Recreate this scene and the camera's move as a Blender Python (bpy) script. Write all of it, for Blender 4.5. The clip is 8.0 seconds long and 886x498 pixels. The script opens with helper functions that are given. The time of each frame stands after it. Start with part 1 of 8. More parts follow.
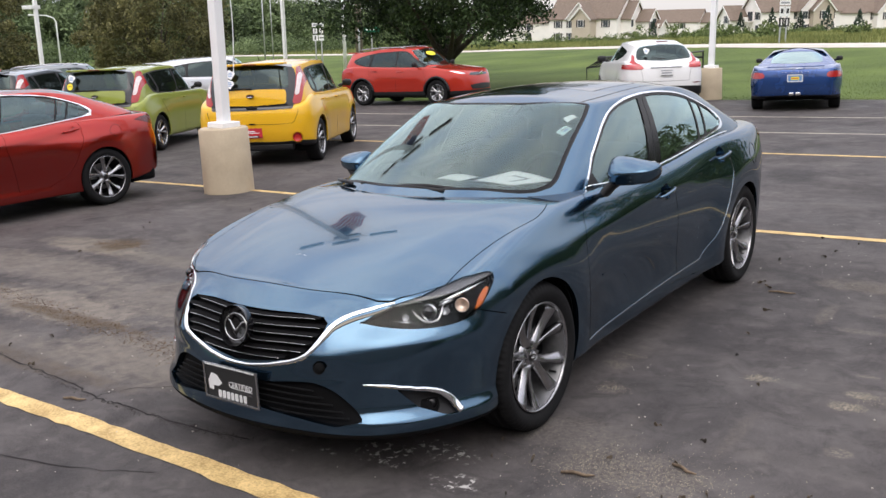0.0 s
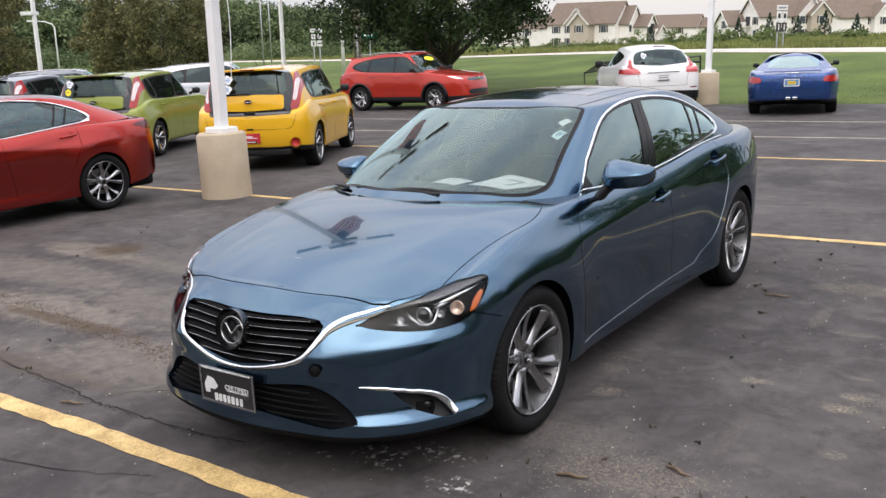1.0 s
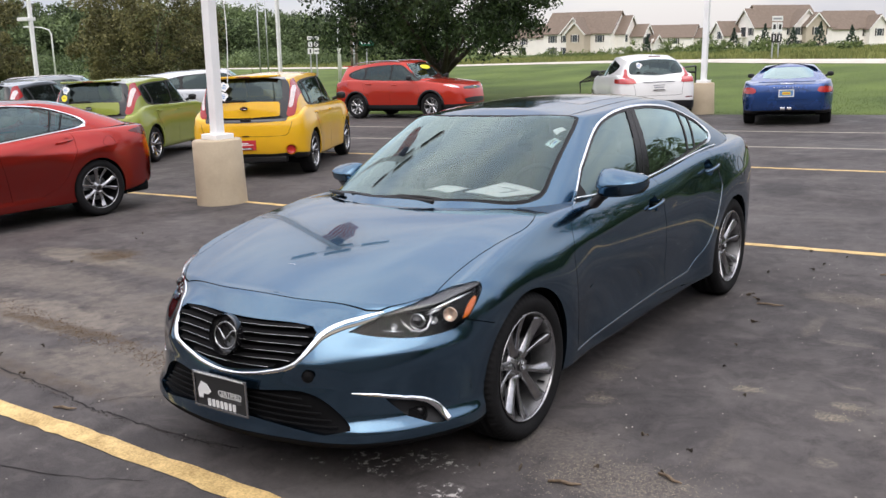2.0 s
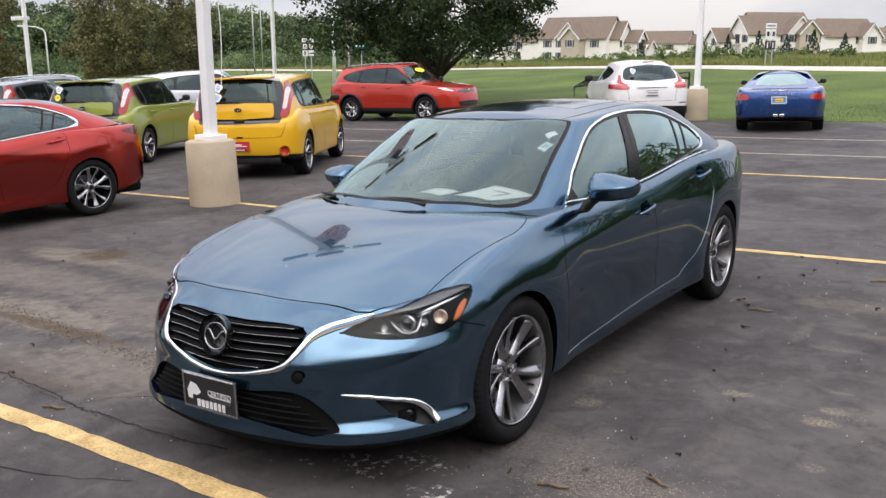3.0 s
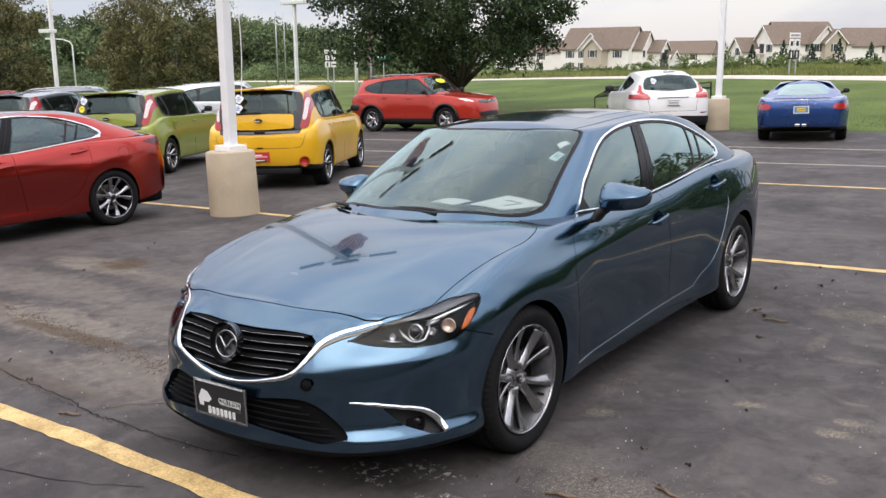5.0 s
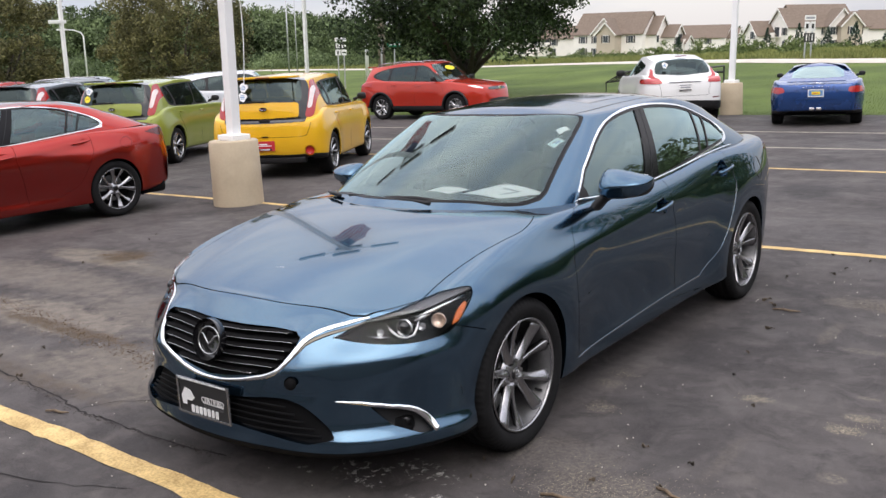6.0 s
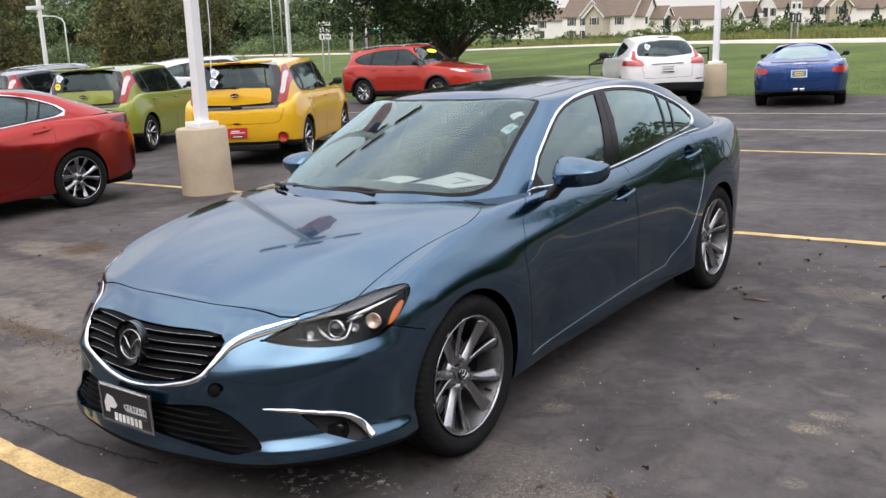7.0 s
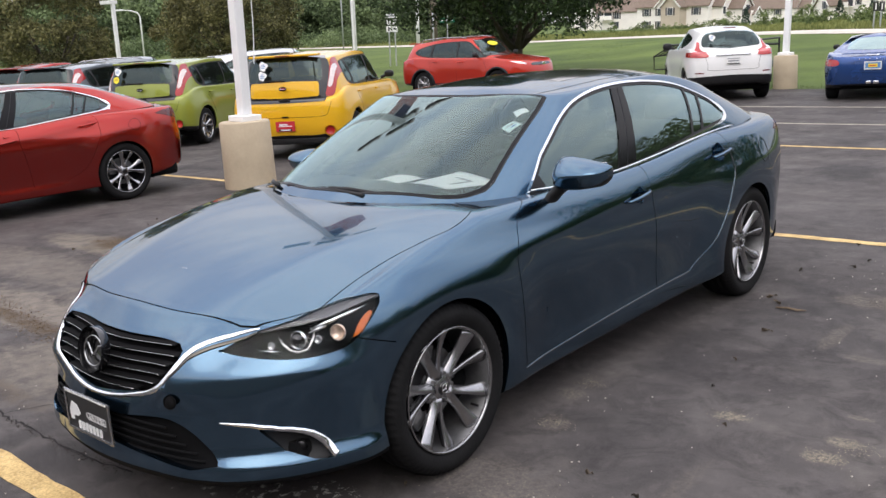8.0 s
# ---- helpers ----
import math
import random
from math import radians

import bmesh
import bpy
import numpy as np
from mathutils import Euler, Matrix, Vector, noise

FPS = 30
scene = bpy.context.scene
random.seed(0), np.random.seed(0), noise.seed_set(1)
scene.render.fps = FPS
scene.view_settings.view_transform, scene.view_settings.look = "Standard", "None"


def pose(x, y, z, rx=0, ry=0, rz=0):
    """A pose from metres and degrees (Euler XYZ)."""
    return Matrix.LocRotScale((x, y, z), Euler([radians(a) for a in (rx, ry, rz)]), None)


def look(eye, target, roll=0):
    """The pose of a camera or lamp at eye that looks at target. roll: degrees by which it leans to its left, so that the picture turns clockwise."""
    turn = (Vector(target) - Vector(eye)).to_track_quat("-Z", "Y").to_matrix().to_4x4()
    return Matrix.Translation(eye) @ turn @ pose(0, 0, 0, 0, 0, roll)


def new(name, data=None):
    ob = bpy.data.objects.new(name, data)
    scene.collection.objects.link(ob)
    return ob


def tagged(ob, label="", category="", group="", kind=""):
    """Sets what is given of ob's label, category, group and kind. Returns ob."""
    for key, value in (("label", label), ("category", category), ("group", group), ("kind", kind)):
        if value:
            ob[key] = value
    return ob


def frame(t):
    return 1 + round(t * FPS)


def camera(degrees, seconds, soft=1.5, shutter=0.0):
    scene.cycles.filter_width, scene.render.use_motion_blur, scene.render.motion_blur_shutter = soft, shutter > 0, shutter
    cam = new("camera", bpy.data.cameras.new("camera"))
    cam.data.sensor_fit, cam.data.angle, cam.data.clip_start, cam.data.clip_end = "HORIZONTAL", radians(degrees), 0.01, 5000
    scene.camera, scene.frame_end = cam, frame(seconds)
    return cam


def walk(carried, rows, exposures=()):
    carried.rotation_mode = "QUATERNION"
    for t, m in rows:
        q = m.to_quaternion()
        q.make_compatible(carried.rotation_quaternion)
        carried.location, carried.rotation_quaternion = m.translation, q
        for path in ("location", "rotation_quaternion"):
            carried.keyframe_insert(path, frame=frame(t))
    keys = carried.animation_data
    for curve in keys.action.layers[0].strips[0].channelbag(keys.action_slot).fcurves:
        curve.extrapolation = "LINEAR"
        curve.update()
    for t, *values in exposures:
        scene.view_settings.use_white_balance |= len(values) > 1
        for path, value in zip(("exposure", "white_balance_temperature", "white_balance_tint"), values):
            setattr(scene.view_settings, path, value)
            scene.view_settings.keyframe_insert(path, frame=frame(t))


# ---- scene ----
POLE_TOP, POLE_TURN, FLAG_TURN = 5.6, 35, 60
cam = camera(52.5, 8.0)

PATH = [
    (0, (2.818, -4.75, 1.745), (1.669, -3.176, 1.296), -2.8),
    (0.5, (2.825, -4.757, 1.744), (1.676, -3.181, 1.301), -2.8),
    (1, (2.844, -4.759, 1.741), (1.696, -3.181, 1.303), -2.9),
    (1.5, (2.853, -4.766, 1.74), (1.706, -3.184, 1.311), -2.8),
    (3, (2.87, -4.767, 1.735), (1.74, -3.169, 1.321), -1.9),
    (3.5, (2.877, -4.773, 1.737), (1.747, -3.175, 1.326), -1.8),
    (4, (2.889, -4.775, 1.735), (1.753, -3.178, 1.338), -1.7),
    (5.5, (2.937, -4.689, 1.724), (1.75, -3.129, 1.329), -2.4),
    (6, (2.912, -4.564, 1.711), (1.717, -3.015, 1.296), -2.7),
    (6.5, (2.899, -4.431, 1.711), (1.672, -2.903, 1.308), -1.9),
    (7, (2.944, -4.258, 1.694), (1.768, -2.705, 1.244), -3.2),
    (7.5, (3.038, -4.052, 1.693), (1.827, -2.523, 1.247), -3.1),
    (8, (3.078, -3.858, 1.678), (1.781, -2.406, 1.22), -3.5),
]
walk(cam, [(t, look(eye, target, roll)) for t, eye, target, roll in PATH])

# ---- world, sun, exposure ----
world = bpy.data.worlds.new("overcast_sky")
scene.world = world
world.use_nodes = True
wt = world.node_tree
wt.nodes.clear()
w_out = wt.nodes.new("ShaderNodeOutputWorld")
w_sky = wt.nodes.new("ShaderNodeTexSky")
w_sky.sky_type = "NISHITA"
w_sky.sun_disc = False
w_sky.sun_elevation, w_sky.sun_rotation = radians(48), radians(150)
w_sky.air_density, w_sky.dust_density, w_sky.ozone_density = 1.0, 3.0, 1.0
w_bg_sky = wt.nodes.new("ShaderNodeBackground")
w_bg_sky.inputs["Strength"].default_value = 0.05
wt.links.new(w_sky.outputs[0], w_bg_sky.inputs[0])
# broken cloud layer over the sky
w_tc = wt.nodes.new("ShaderNodeTexCoord")
w_map = wt.nodes.new("ShaderNodeMapping")
w_map.inputs["Scale"].default_value = (1.0, 1.0, 3.2)
w_noise = wt.nodes.new("ShaderNodeTexNoise")
w_noise.inputs["Scale"].default_value = 2.6
w_noise.inputs["Detail"].default_value = 7.0
w_noise.inputs["Roughness"].default_value = 0.55
w_ramp = wt.nodes.new("ShaderNodeValToRGB")
w_ramp.color_ramp.elements[0].position = 0.38
w_ramp.color_ramp.elements[0].color = (0.675, 0.69, 0.81, 1)
w_ramp.color_ramp.elements[1].position = 0.60
w_ramp.color_ramp.elements[1].color = (1.02, 0.963, 0.965, 1)
w_bg_cloud = wt.nodes.new("ShaderNodeBackground")
# an overcast sky is brighter overhead than at the horizon
w_sep = wt.nodes.new("ShaderNodeSeparateXYZ")
w_rise = wt.nodes.new("ShaderNodeMapRange")
w_rise.inputs[1].default_value, w_rise.inputs[2].default_value = 0.08, 0.72
w_rise.inputs[3].default_value, w_rise.inputs[4].default_value = 0.78, 2.2
wt.links.new(w_tc.outputs["Generated"], w_sep.inputs[0])
wt.links.new(w_sep.outputs[2], w_rise.inputs[0])
wt.links.new(w_rise.outputs[0], w_bg_cloud.inputs["Strength"])
w_mix = wt.nodes.new("ShaderNodeAddShader")
wt.links.new(w_tc.outputs["Generated"], w_map.inputs[0])
wt.links.new(w_map.outputs[0], w_noise.inputs[0])
wt.links.new(w_noise.outputs[0], w_ramp.inputs[0])
wt.links.new(w_ramp.outputs[0], w_bg_cloud.inputs[0])
wt.links.new(w_bg_sky.outputs[0], w_mix.inputs[0])
wt.links.new(w_bg_cloud.outputs[0], w_mix.inputs[1])
wt.links.new(w_mix.outputs[0], w_out.inputs[0])

sun = new("sun", bpy.data.lights.new("sun", "SUN"))
sun.data.energy, sun.data.angle, sun.data.color = 0.7, radians(46), (1.0, 0.96, 0.9)
sun.matrix_basis = look((6, -9, 14), (0, 0, 0))

# ---- materials ----
def mat(name, color, rough=0.5, metal=0.0, coat=0.0, vary=0.15, scale=6.0, bump=0.0, bump_scale=60.0, alt=None, spec=0.5, island=0.0,
        grain=0.5, coat_rough=0.03, objvary=0.0):
    """A procedural surface: base colour varied by noise at two scales, with fine relief."""
    m = bpy.data.materials.new(name)
    m.use_nodes = True
    t = m.node_tree
    b = t.nodes["Principled BSDF"]
    b.inputs["Roughness"].default_value = rough
    b.inputs["Metallic"].default_value = metal
    b.inputs["Coat Weight"].default_value = coat
    b.inputs["Coat Roughness"].default_value = coat_rough
    b.inputs["Specular IOR Level"].default_value = spec
    b.inputs["Base Color"].default_value = (*color, 1)
    if not (vary or bump or island or objvary):
        return m
    tc = t.nodes.new("ShaderNodeTexCoord")
    big = t.nodes.new("ShaderNodeTexNoise")
    big.inputs["Scale"].default_value, big.inputs["Detail"].default_value = scale, 5
    t.links.new(tc.outputs["Object"], big.inputs[0])
    small = t.nodes.new("ShaderNodeTexNoise")
    small.inputs["Scale"].default_value, small.inputs["Detail"].default_value = bump_scale, 4
    t.links.new(tc.outputs["Object"], small.inputs[0])
    if vary or island or objvary:
        mix = t.nodes.new("ShaderNodeMix")
        mix.data_type = "RGBA"
        a = tuple(c * (1 - vary) for c in color)
        c2 = alt or tuple(min(1, c * (1 + vary)) for c in color)
        mix.inputs[6].default_value, mix.inputs[7].default_value = (*a, 1), (*c2, 1)
        add = t.nodes.new("ShaderNodeMath")
        add.operation = "MULTIPLY_ADD"
        add.inputs[1].default_value = grain
        t.links.new(small.outputs[0], add.inputs[0])
        shift = t.nodes.new("ShaderNodeMath")
        shift.operation = "SUBTRACT"
        shift.inputs[1].default_value = grain * 0.5
        t.links.new(big.outputs[0], shift.inputs[0])
        t.links.new(shift.outputs[0], add.inputs[2])
        last = add.outputs[0]
        for amount, node, sock in ((island, "ShaderNodeNewGeometry", "Random Per Island"), (objvary, "ShaderNodeObjectInfo", "Random")):
            if amount:
                g = t.nodes.new(node)
                sh = t.nodes.new("ShaderNodeMath")
                sh.operation = "MULTIPLY_ADD"
                sh.inputs[1].default_value = amount
                t.links.new(g.outputs[sock], sh.inputs[0])
                off = t.nodes.new("ShaderNodeMath")
                off.operation = "SUBTRACT"
                off.inputs[1].default_value = amount / 2
                t.links.new(last, off.inputs[0])
                t.links.new(off.outputs[0], sh.inputs[2])
                last = sh.outputs[0]
        ramp = t.nodes.new("ShaderNodeMapRange")
        ramp.inputs[1].default_value, ramp.inputs[2].default_value = 0.25, 0.75
        t.links.new(last, ramp.inputs[0])
        t.links.new(ramp.outputs[0], mix.inputs[0])
        t.links.new(mix.outputs[2], b.inputs["Base Color"])
    if bump:
        bp = t.nodes.new("ShaderNodeBump")
        bp.inputs["Strength"].default_value, bp.inputs["Distance"].default_value = bump, 0.01
        t.links.new(small.outputs[0], bp.inputs["Height"])
        t.links.new(bp.outputs[0], b.inputs["Normal"])
    return m


def paint(name, color, metal=0.55, rough=0.33, coat_ior=1.5, edge=1.0):
    """Metallic car paint: fine flakes under a clear coat, with a thin film of dust."""
    m = bpy.data.materials.new(name)
    m.use_nodes = True
    t = m.node_tree
    b = t.nodes["Principled BSDF"]
    b.inputs["Metallic"].default_value = metal
    b.inputs["Coat Weight"].default_value, b.inputs["Coat Roughness"].default_value = 1.0, 0.02
    b.inputs["Coat IOR"].default_value = coat_ior
    b.inputs["Specular IOR Level"].default_value = 0.1
    b.inputs["Specular Tint"].default_value = (edge * 0.9, edge * 0.95, edge, 1)
    tc = t.nodes.new("ShaderNodeTexCoord")
    flake = t.nodes.new("ShaderNodeTexNoise")
    flake.inputs["Scale"].default_value, flake.inputs["Detail"].default_value = 900, 2
    t.links.new(tc.outputs["Object"], flake.inputs[0])
    mix = t.nodes.new("ShaderNodeMix")
    mix.data_type = "RGBA"
    mix.inputs[6].default_value = (*[c * 0.82 for c in color], 1)
    mix.inputs[7].default_value = (*[min(1, c * 1.2) for c in color], 1)
    t.links.new(flake.outputs[0], mix.inputs[0])
    dust = t.nodes.new("ShaderNodeTexNoise")
    dust.inputs["Scale"].default_value, dust.inputs["Detail"].default_value = 3.0, 6
    t.links.new(tc.outputs["Object"], dust.inputs[0])
    rr = t.nodes.new("ShaderNodeMapRange")
    rr.inputs[1].default_value, rr.inputs[2].default_value = 0.3, 0.8
    rr.inputs[3].default_value, rr.inputs[4].default_value = rough - 0.03, rough + 0.06
    t.links.new(dust.outputs[0], rr.inputs[0])
    t.links.new(rr.outputs[0], b.inputs["Roughness"])
    t.links.new(mix.outputs[2], b.inputs["Base Color"])
    return m


def flake_paint(name, color, rough=0.19, ior=1.5, gain=1.2):
    """Deep metallic paint: aligned flakes that glow near the mirror angle and go dark away from it, under a glossy clear coat."""
    m = bpy.data.materials.new(name)
    m.use_nodes = True
    t = m.node_tree
    t.nodes.clear()
    out = t.nodes.new("ShaderNodeOutputMaterial")
    tc = t.nodes.new("ShaderNodeTexCoord")
    flake = t.nodes.new("ShaderNodeTexNoise")
    flake.inputs["Scale"].default_value, flake.inputs["Detail"].default_value = 900, 2
    t.links.new(tc.outputs["Object"], flake.inputs[0])
    mix = t.nodes.new("ShaderNodeMix")
    mix.data_type = "RGBA"
    mix.inputs[6].default_value = (*[c * 0.8 for c in color], 1)
    mix.inputs[7].default_value = (*[min(1, c * 1.22) for c in color], 1)
    t.links.new(flake.outputs[0], mix.inputs[0])
    metal = t.nodes.new("ShaderNodeBsdfAnisotropic")
    metal.distribution = "BECKMANN"
    t.links.new(mix.outputs[2], metal.inputs["Color"])
    dust = t.nodes.new("ShaderNodeTexNoise")
    dust.inputs["Scale"].default_value, dust.inputs["Detail"].default_value = 3.0, 6
    t.links.new(tc.outputs["Object"], dust.inputs[0])
    rr = t.nodes.new("ShaderNodeMapRange")
    rr.inputs[1].default_value, rr.inputs[2].default_value = 0.3, 0.8
    rr.inputs[3].default_value, rr.inputs[4].default_value = rough - 0.02, rough + 0.04
    t.links.new(dust.outputs[0], rr.inputs[0])
    t.links.new(rr.outputs[0], metal.inputs["Roughness"])
    under = t.nodes.new("ShaderNodeBsdfDiffuse")
    under.inputs[0].default_value = (*[c * 0.02 for c in color], 1)
    base = t.nodes.new("ShaderNodeAddShader")
    t.links.new(metal.outputs[0], base.inputs[0])
    t.links.new(under.outputs[0], base.inputs[1])
    clear = t.nodes.new("ShaderNodeBsdfAnisotropic")
    clear.inputs["Roughness"].default_value = 0.03
    fr = t.nodes.new("ShaderNodeFresnel")
    fr.inputs["IOR"].default_value = ior
    up = t.nodes.new("ShaderNodeMath")
    up.operation = "MULTIPLY"
    up.inputs[1].default_value = gain
    up.use_clamp = True
    t.links.new(fr.outputs[0], up.inputs[0])
    mx = t.nodes.new("ShaderNodeMixShader")
    t.links.new(up.outputs[0], mx.inputs[0])
    t.links.new(base.outputs[0], mx.inputs[1])
    t.links.new(clear.outputs[0], mx.inputs[2])
    t.links.new(mx.outputs[0], out.inputs[0])
    return m


def glass(name, tint, rough=0.0, strength=2.4, film=0.06, gleam=(0.70, 0.90, 0.90)):
    """Thin automotive glass: a clear tinted pane with mirror reflections growing towards grazing angles."""
    m = bpy.data.materials.new(name)
    m.use_nodes = True
    t = m.node_tree
    t.nodes.clear()
    out = t.nodes.new("ShaderNodeOutputMaterial")
    fr = t.nodes.new("ShaderNodeFresnel")
    fr.inputs["IOR"].default_value = 1.52
    gain = t.nodes.new("ShaderNodeMath")
    gain.operation = "MULTIPLY"
    gain.inputs[1].default_value = strength
    gain.use_clamp = True
    clear = t.nodes.new("ShaderNodeBsdfTransparent")
    clear.inputs[0].default_value = (*tint, 1)
    gl = t.nodes.new("ShaderNodeBsdfGlossy")
    gl.inputs["Roughness"].default_value = rough
    gl.inputs["Color"].default_value = (*gleam, 1)
    mx = t.nodes.new("ShaderNodeMixShader")
    t.links.new(fr.outputs[0], gain.inputs[0])
    t.links.new(gain.outputs[0], mx.inputs[0])
    t.links.new(clear.outputs[0], mx.inputs[1])
    t.links.new(gl.outputs[0], mx.inputs[2])
    dust = t.nodes.new("ShaderNodeBsdfDiffuse")
    dust.inputs[0].default_value = (0.62, 0.66, 0.64, 1)
    haze = t.nodes.new("ShaderNodeMixShader")
    haze.inputs[0].default_value = film
    t.links.new(mx.outputs[0], haze.inputs[1])
    t.links.new(dust.outputs[0], haze.inputs[2])
    t.links.new(haze.outputs[0], out.inputs[0])
    return m


def cloth(name, color, rough=.8, vary=.1):
    """Thin bunting that lets half of the light through."""
    m = mat(name, color, rough, vary=vary)
    t = m.node_tree
    b, out = t.nodes["Principled BSDF"], t.nodes["Material Output"]
    thin = t.nodes.new("ShaderNodeBsdfTranslucent")
    thin.inputs[0].default_value = (*[min(1, c * 1.15) for c in color], 1)
    mx = t.nodes.new("ShaderNodeMixShader")
    mx.inputs[0].default_value = .5
    t.links.new(b.outputs[0], mx.inputs[1])
    t.links.new(thin.outputs[0], mx.inputs[2])
    t.links.new(mx.outputs[0], out.inputs[0])
    return m


def asphalt_mat():
    """Worn, sealed asphalt: fine stone grain, pale silty stains, darker sealer patches and thin cracks."""
    m = bpy.data.materials.new("worn_asphalt")
    m.use_nodes = True
    t = m.node_tree
    b = t.nodes["Principled BSDF"]
    b.inputs["Specular IOR Level"].default_value = 0.08
    tc = t.nodes.new("ShaderNodeTexCoord")

    def noise_node(scale, detail=6, rough=0.6, dist=0.0):
        n = t.nodes.new("ShaderNodeTexNoise")
        n.inputs["Scale"].default_value, n.inputs["Detail"].default_value = scale, detail
        n.inputs["Roughness"].default_value, n.inputs["Distortion"].default_value = rough, dist
        t.links.new(tc.outputs["Object"], n.inputs[0])
        return n.outputs[0]

    def span(sock, lo, hi, a=0.0, z=1.0):
        n = t.nodes.new("ShaderNodeMapRange")
        for i, v in zip((1, 2, 3, 4), (lo, hi, a, z)):
            n.inputs[i].default_value = v
        t.links.new(sock, n.inputs[0])
        return n.outputs[0]

    def mix(fac, a, c):
        n = t.nodes.new("ShaderNodeMix")
        n.data_type = "RGBA"
        t.links.new(fac, n.inputs[0])
        for s, v in ((6, a), (7, c)):
            if isinstance(v, tuple):
                n.inputs[s].default_value = (*v, 1)
            else:
                t.links.new(v, n.inputs[s])
        return n.outputs[2]

    def stretched(sx, sy, detail, rough):
        mp = t.nodes.new("ShaderNodeMapping")
        mp.inputs["Scale"].default_value = (sx, sy, 1)
        mp.inputs["Rotation"].default_value = (0, 0, 0.35)
        t.links.new(tc.outputs["Object"], mp.inputs[0])
        n = t.nodes.new("ShaderNodeTexNoise")
        n.inputs["Scale"].default_value, n.inputs["Detail"].default_value, n.inputs["Roughness"].default_value = 1.0, detail, rough
        t.links.new(mp.outputs[0], n.inputs[0])
        return n.outputs[0]

    def times(a, c):
        n = t.nodes.new("ShaderNodeMath")
        n.operation = "MULTIPLY"
        t.links.new(a, n.inputs[0])
        t.links.new(c, n.inputs[1])
        return n.outputs[0]

    def spot(x, y, rx, ry, rough):
        """A patch with ragged edges round a place."""
        sub = t.nodes.new("ShaderNodeVectorMath")
        sub.operation = "SUBTRACT"
        sub.inputs[1].default_value = (x, y, 0)
        t.links.new(tc.outputs["Object"], sub.inputs[0])
        mul = t.nodes.new("ShaderNodeVectorMath")
        mul.operation = "MULTIPLY"
        mul.inputs[1].default_value = (1 / rx, 1 / ry, 0)
        t.links.new(sub.outputs[0], mul.inputs[0])
        ln = t.nodes.new("ShaderNodeVectorMath")
        ln.operation = "LENGTH"
        t.links.new(mul.outputs[0], ln.inputs[0])
        mad = t.nodes.new("ShaderNodeMath")
        mad.operation = "MULTIPLY_ADD"
        mad.inputs[1].default_value = 1.6
        t.links.new(rough, mad.inputs[0])
        t.links.new(ln.outputs["Value"], mad.inputs[2])
        return mad.outputs[0]

    base = mix(span(noise_node(0.35, 4), 0.35, 0.65), (0.045, 0.0405, 0.041), (0.081, 0.0735, 0.073))
    base = mix(span(noise_node(140, 3), 0.40, 0.72, 0, 0.4), base, (0.125, 0.115, 0.108))
    base = mix(span(noise_node(420, 2), 0.60, 0.70, 0, 0.3), base, (0.22, 0.205, 0.185))
    streak = stretched(0.55, 2.6, 7, 0.66)
    base = mix(span(streak, 0.52, 0.78, 0, 0.40), base, (0.165, 0.151, 0.140))
    base = mix(span(noise_node(1.9, 6, 0.6, 0.3), 0.47, 0.72, 0, 0.45), base, (0.165, 0.152, 0.146))
    base = mix(span(noise_node(0.62, 8, 0.66, 0.6), 0.54, 0.78, 0, 0.45), base, (0.19, 0.172, 0.15))
    base = mix(span(noise_node(3.1, 8, 0.7), 0.58, 0.78, 0, 0.5), base, (0.19, 0.17, 0.15))
    base = mix(span(noise_node(6.5, 9, 0.78), 0.50, 0.70, 0, 0.5), base, (0.155, 0.140, 0.132))
    base = mix(span(noise_node(4.2, 9, 0.75, 0.8), 0.50, 0.66, 0, 0.55), base, (0.033, 0.030, 0.031))
    base = mix(span(noise_node(0.9, 5, 0.5, 1.2), 0.30, 0.44, 0.6, 0), base, (0.032, 0.031, 0.032))
    base = mix(span(noise_node(11, 6, 0.7), 0.62, 0.72, 0, 0.35), base, (0.035, 0.034, 0.034))
    rag = noise_node(7.0, 8, 0.72)
    speck = span(noise_node(48, 9, 0.85), 0.46, 0.57, 0.06, 1.0)
    soft = span(noise_node(9, 6, 0.65), 0.30, 0.62, 0.25, 1.0)
    flakes = span(noise_node(26, 8, 0.7, 0.5), 0.55, 0.60, 0.0, 1.0)
    silt = [(0.84, -0.51, 0.1, 0.08, 0.8), (0.96, -0.83, 0.09, 0.09, 0.8), (1.42, -1.62, 0.42, 0.24, 0.85), (1.05, -1.4, 0.4, 0.22, 0.55), (-3.3, -1.3, 1.3, 0.34, 1.0), (-1.6, -1.7, 1.0, 0.45, 0.8), (-2.3, -0.8, 1.6, 0.45, 0.6), (-4.6, -0.6, 1.6, 0.4, 0.6), (-3.0, -2.0, 1.6, 0.3, 0.4)]
    pale = [(1.57, -0.35, 0.1, 0.06, 0.9), (2.01, -0.52, 0.1, 0.07, 0.9), (2.04, -0.35, 0.09, 0.06, 0.8), (2.09, -1.03, 0.07, 0.06, 0.4), (2.02, -0.08, 0.07, 0.03, 0.4), (2.6, -0.9, 0.08, 0.05, 0.4), (1.6, 0.88, 0.06, 0.3, 0.3), (1.87, 0.63, 0.22, 0.05, 0.3), (1.75, 1.6, 0.5, 0.18, 0.4), (2.6, 1, 0.9, 0.1, 0.35), (-4.9, 0.12, 0.9, 0.3, 0.4), (-3.6, 0, 1.6, 0.2, 0.22), (1.67, -1.06, 0.05, 0.3, 0.16)]
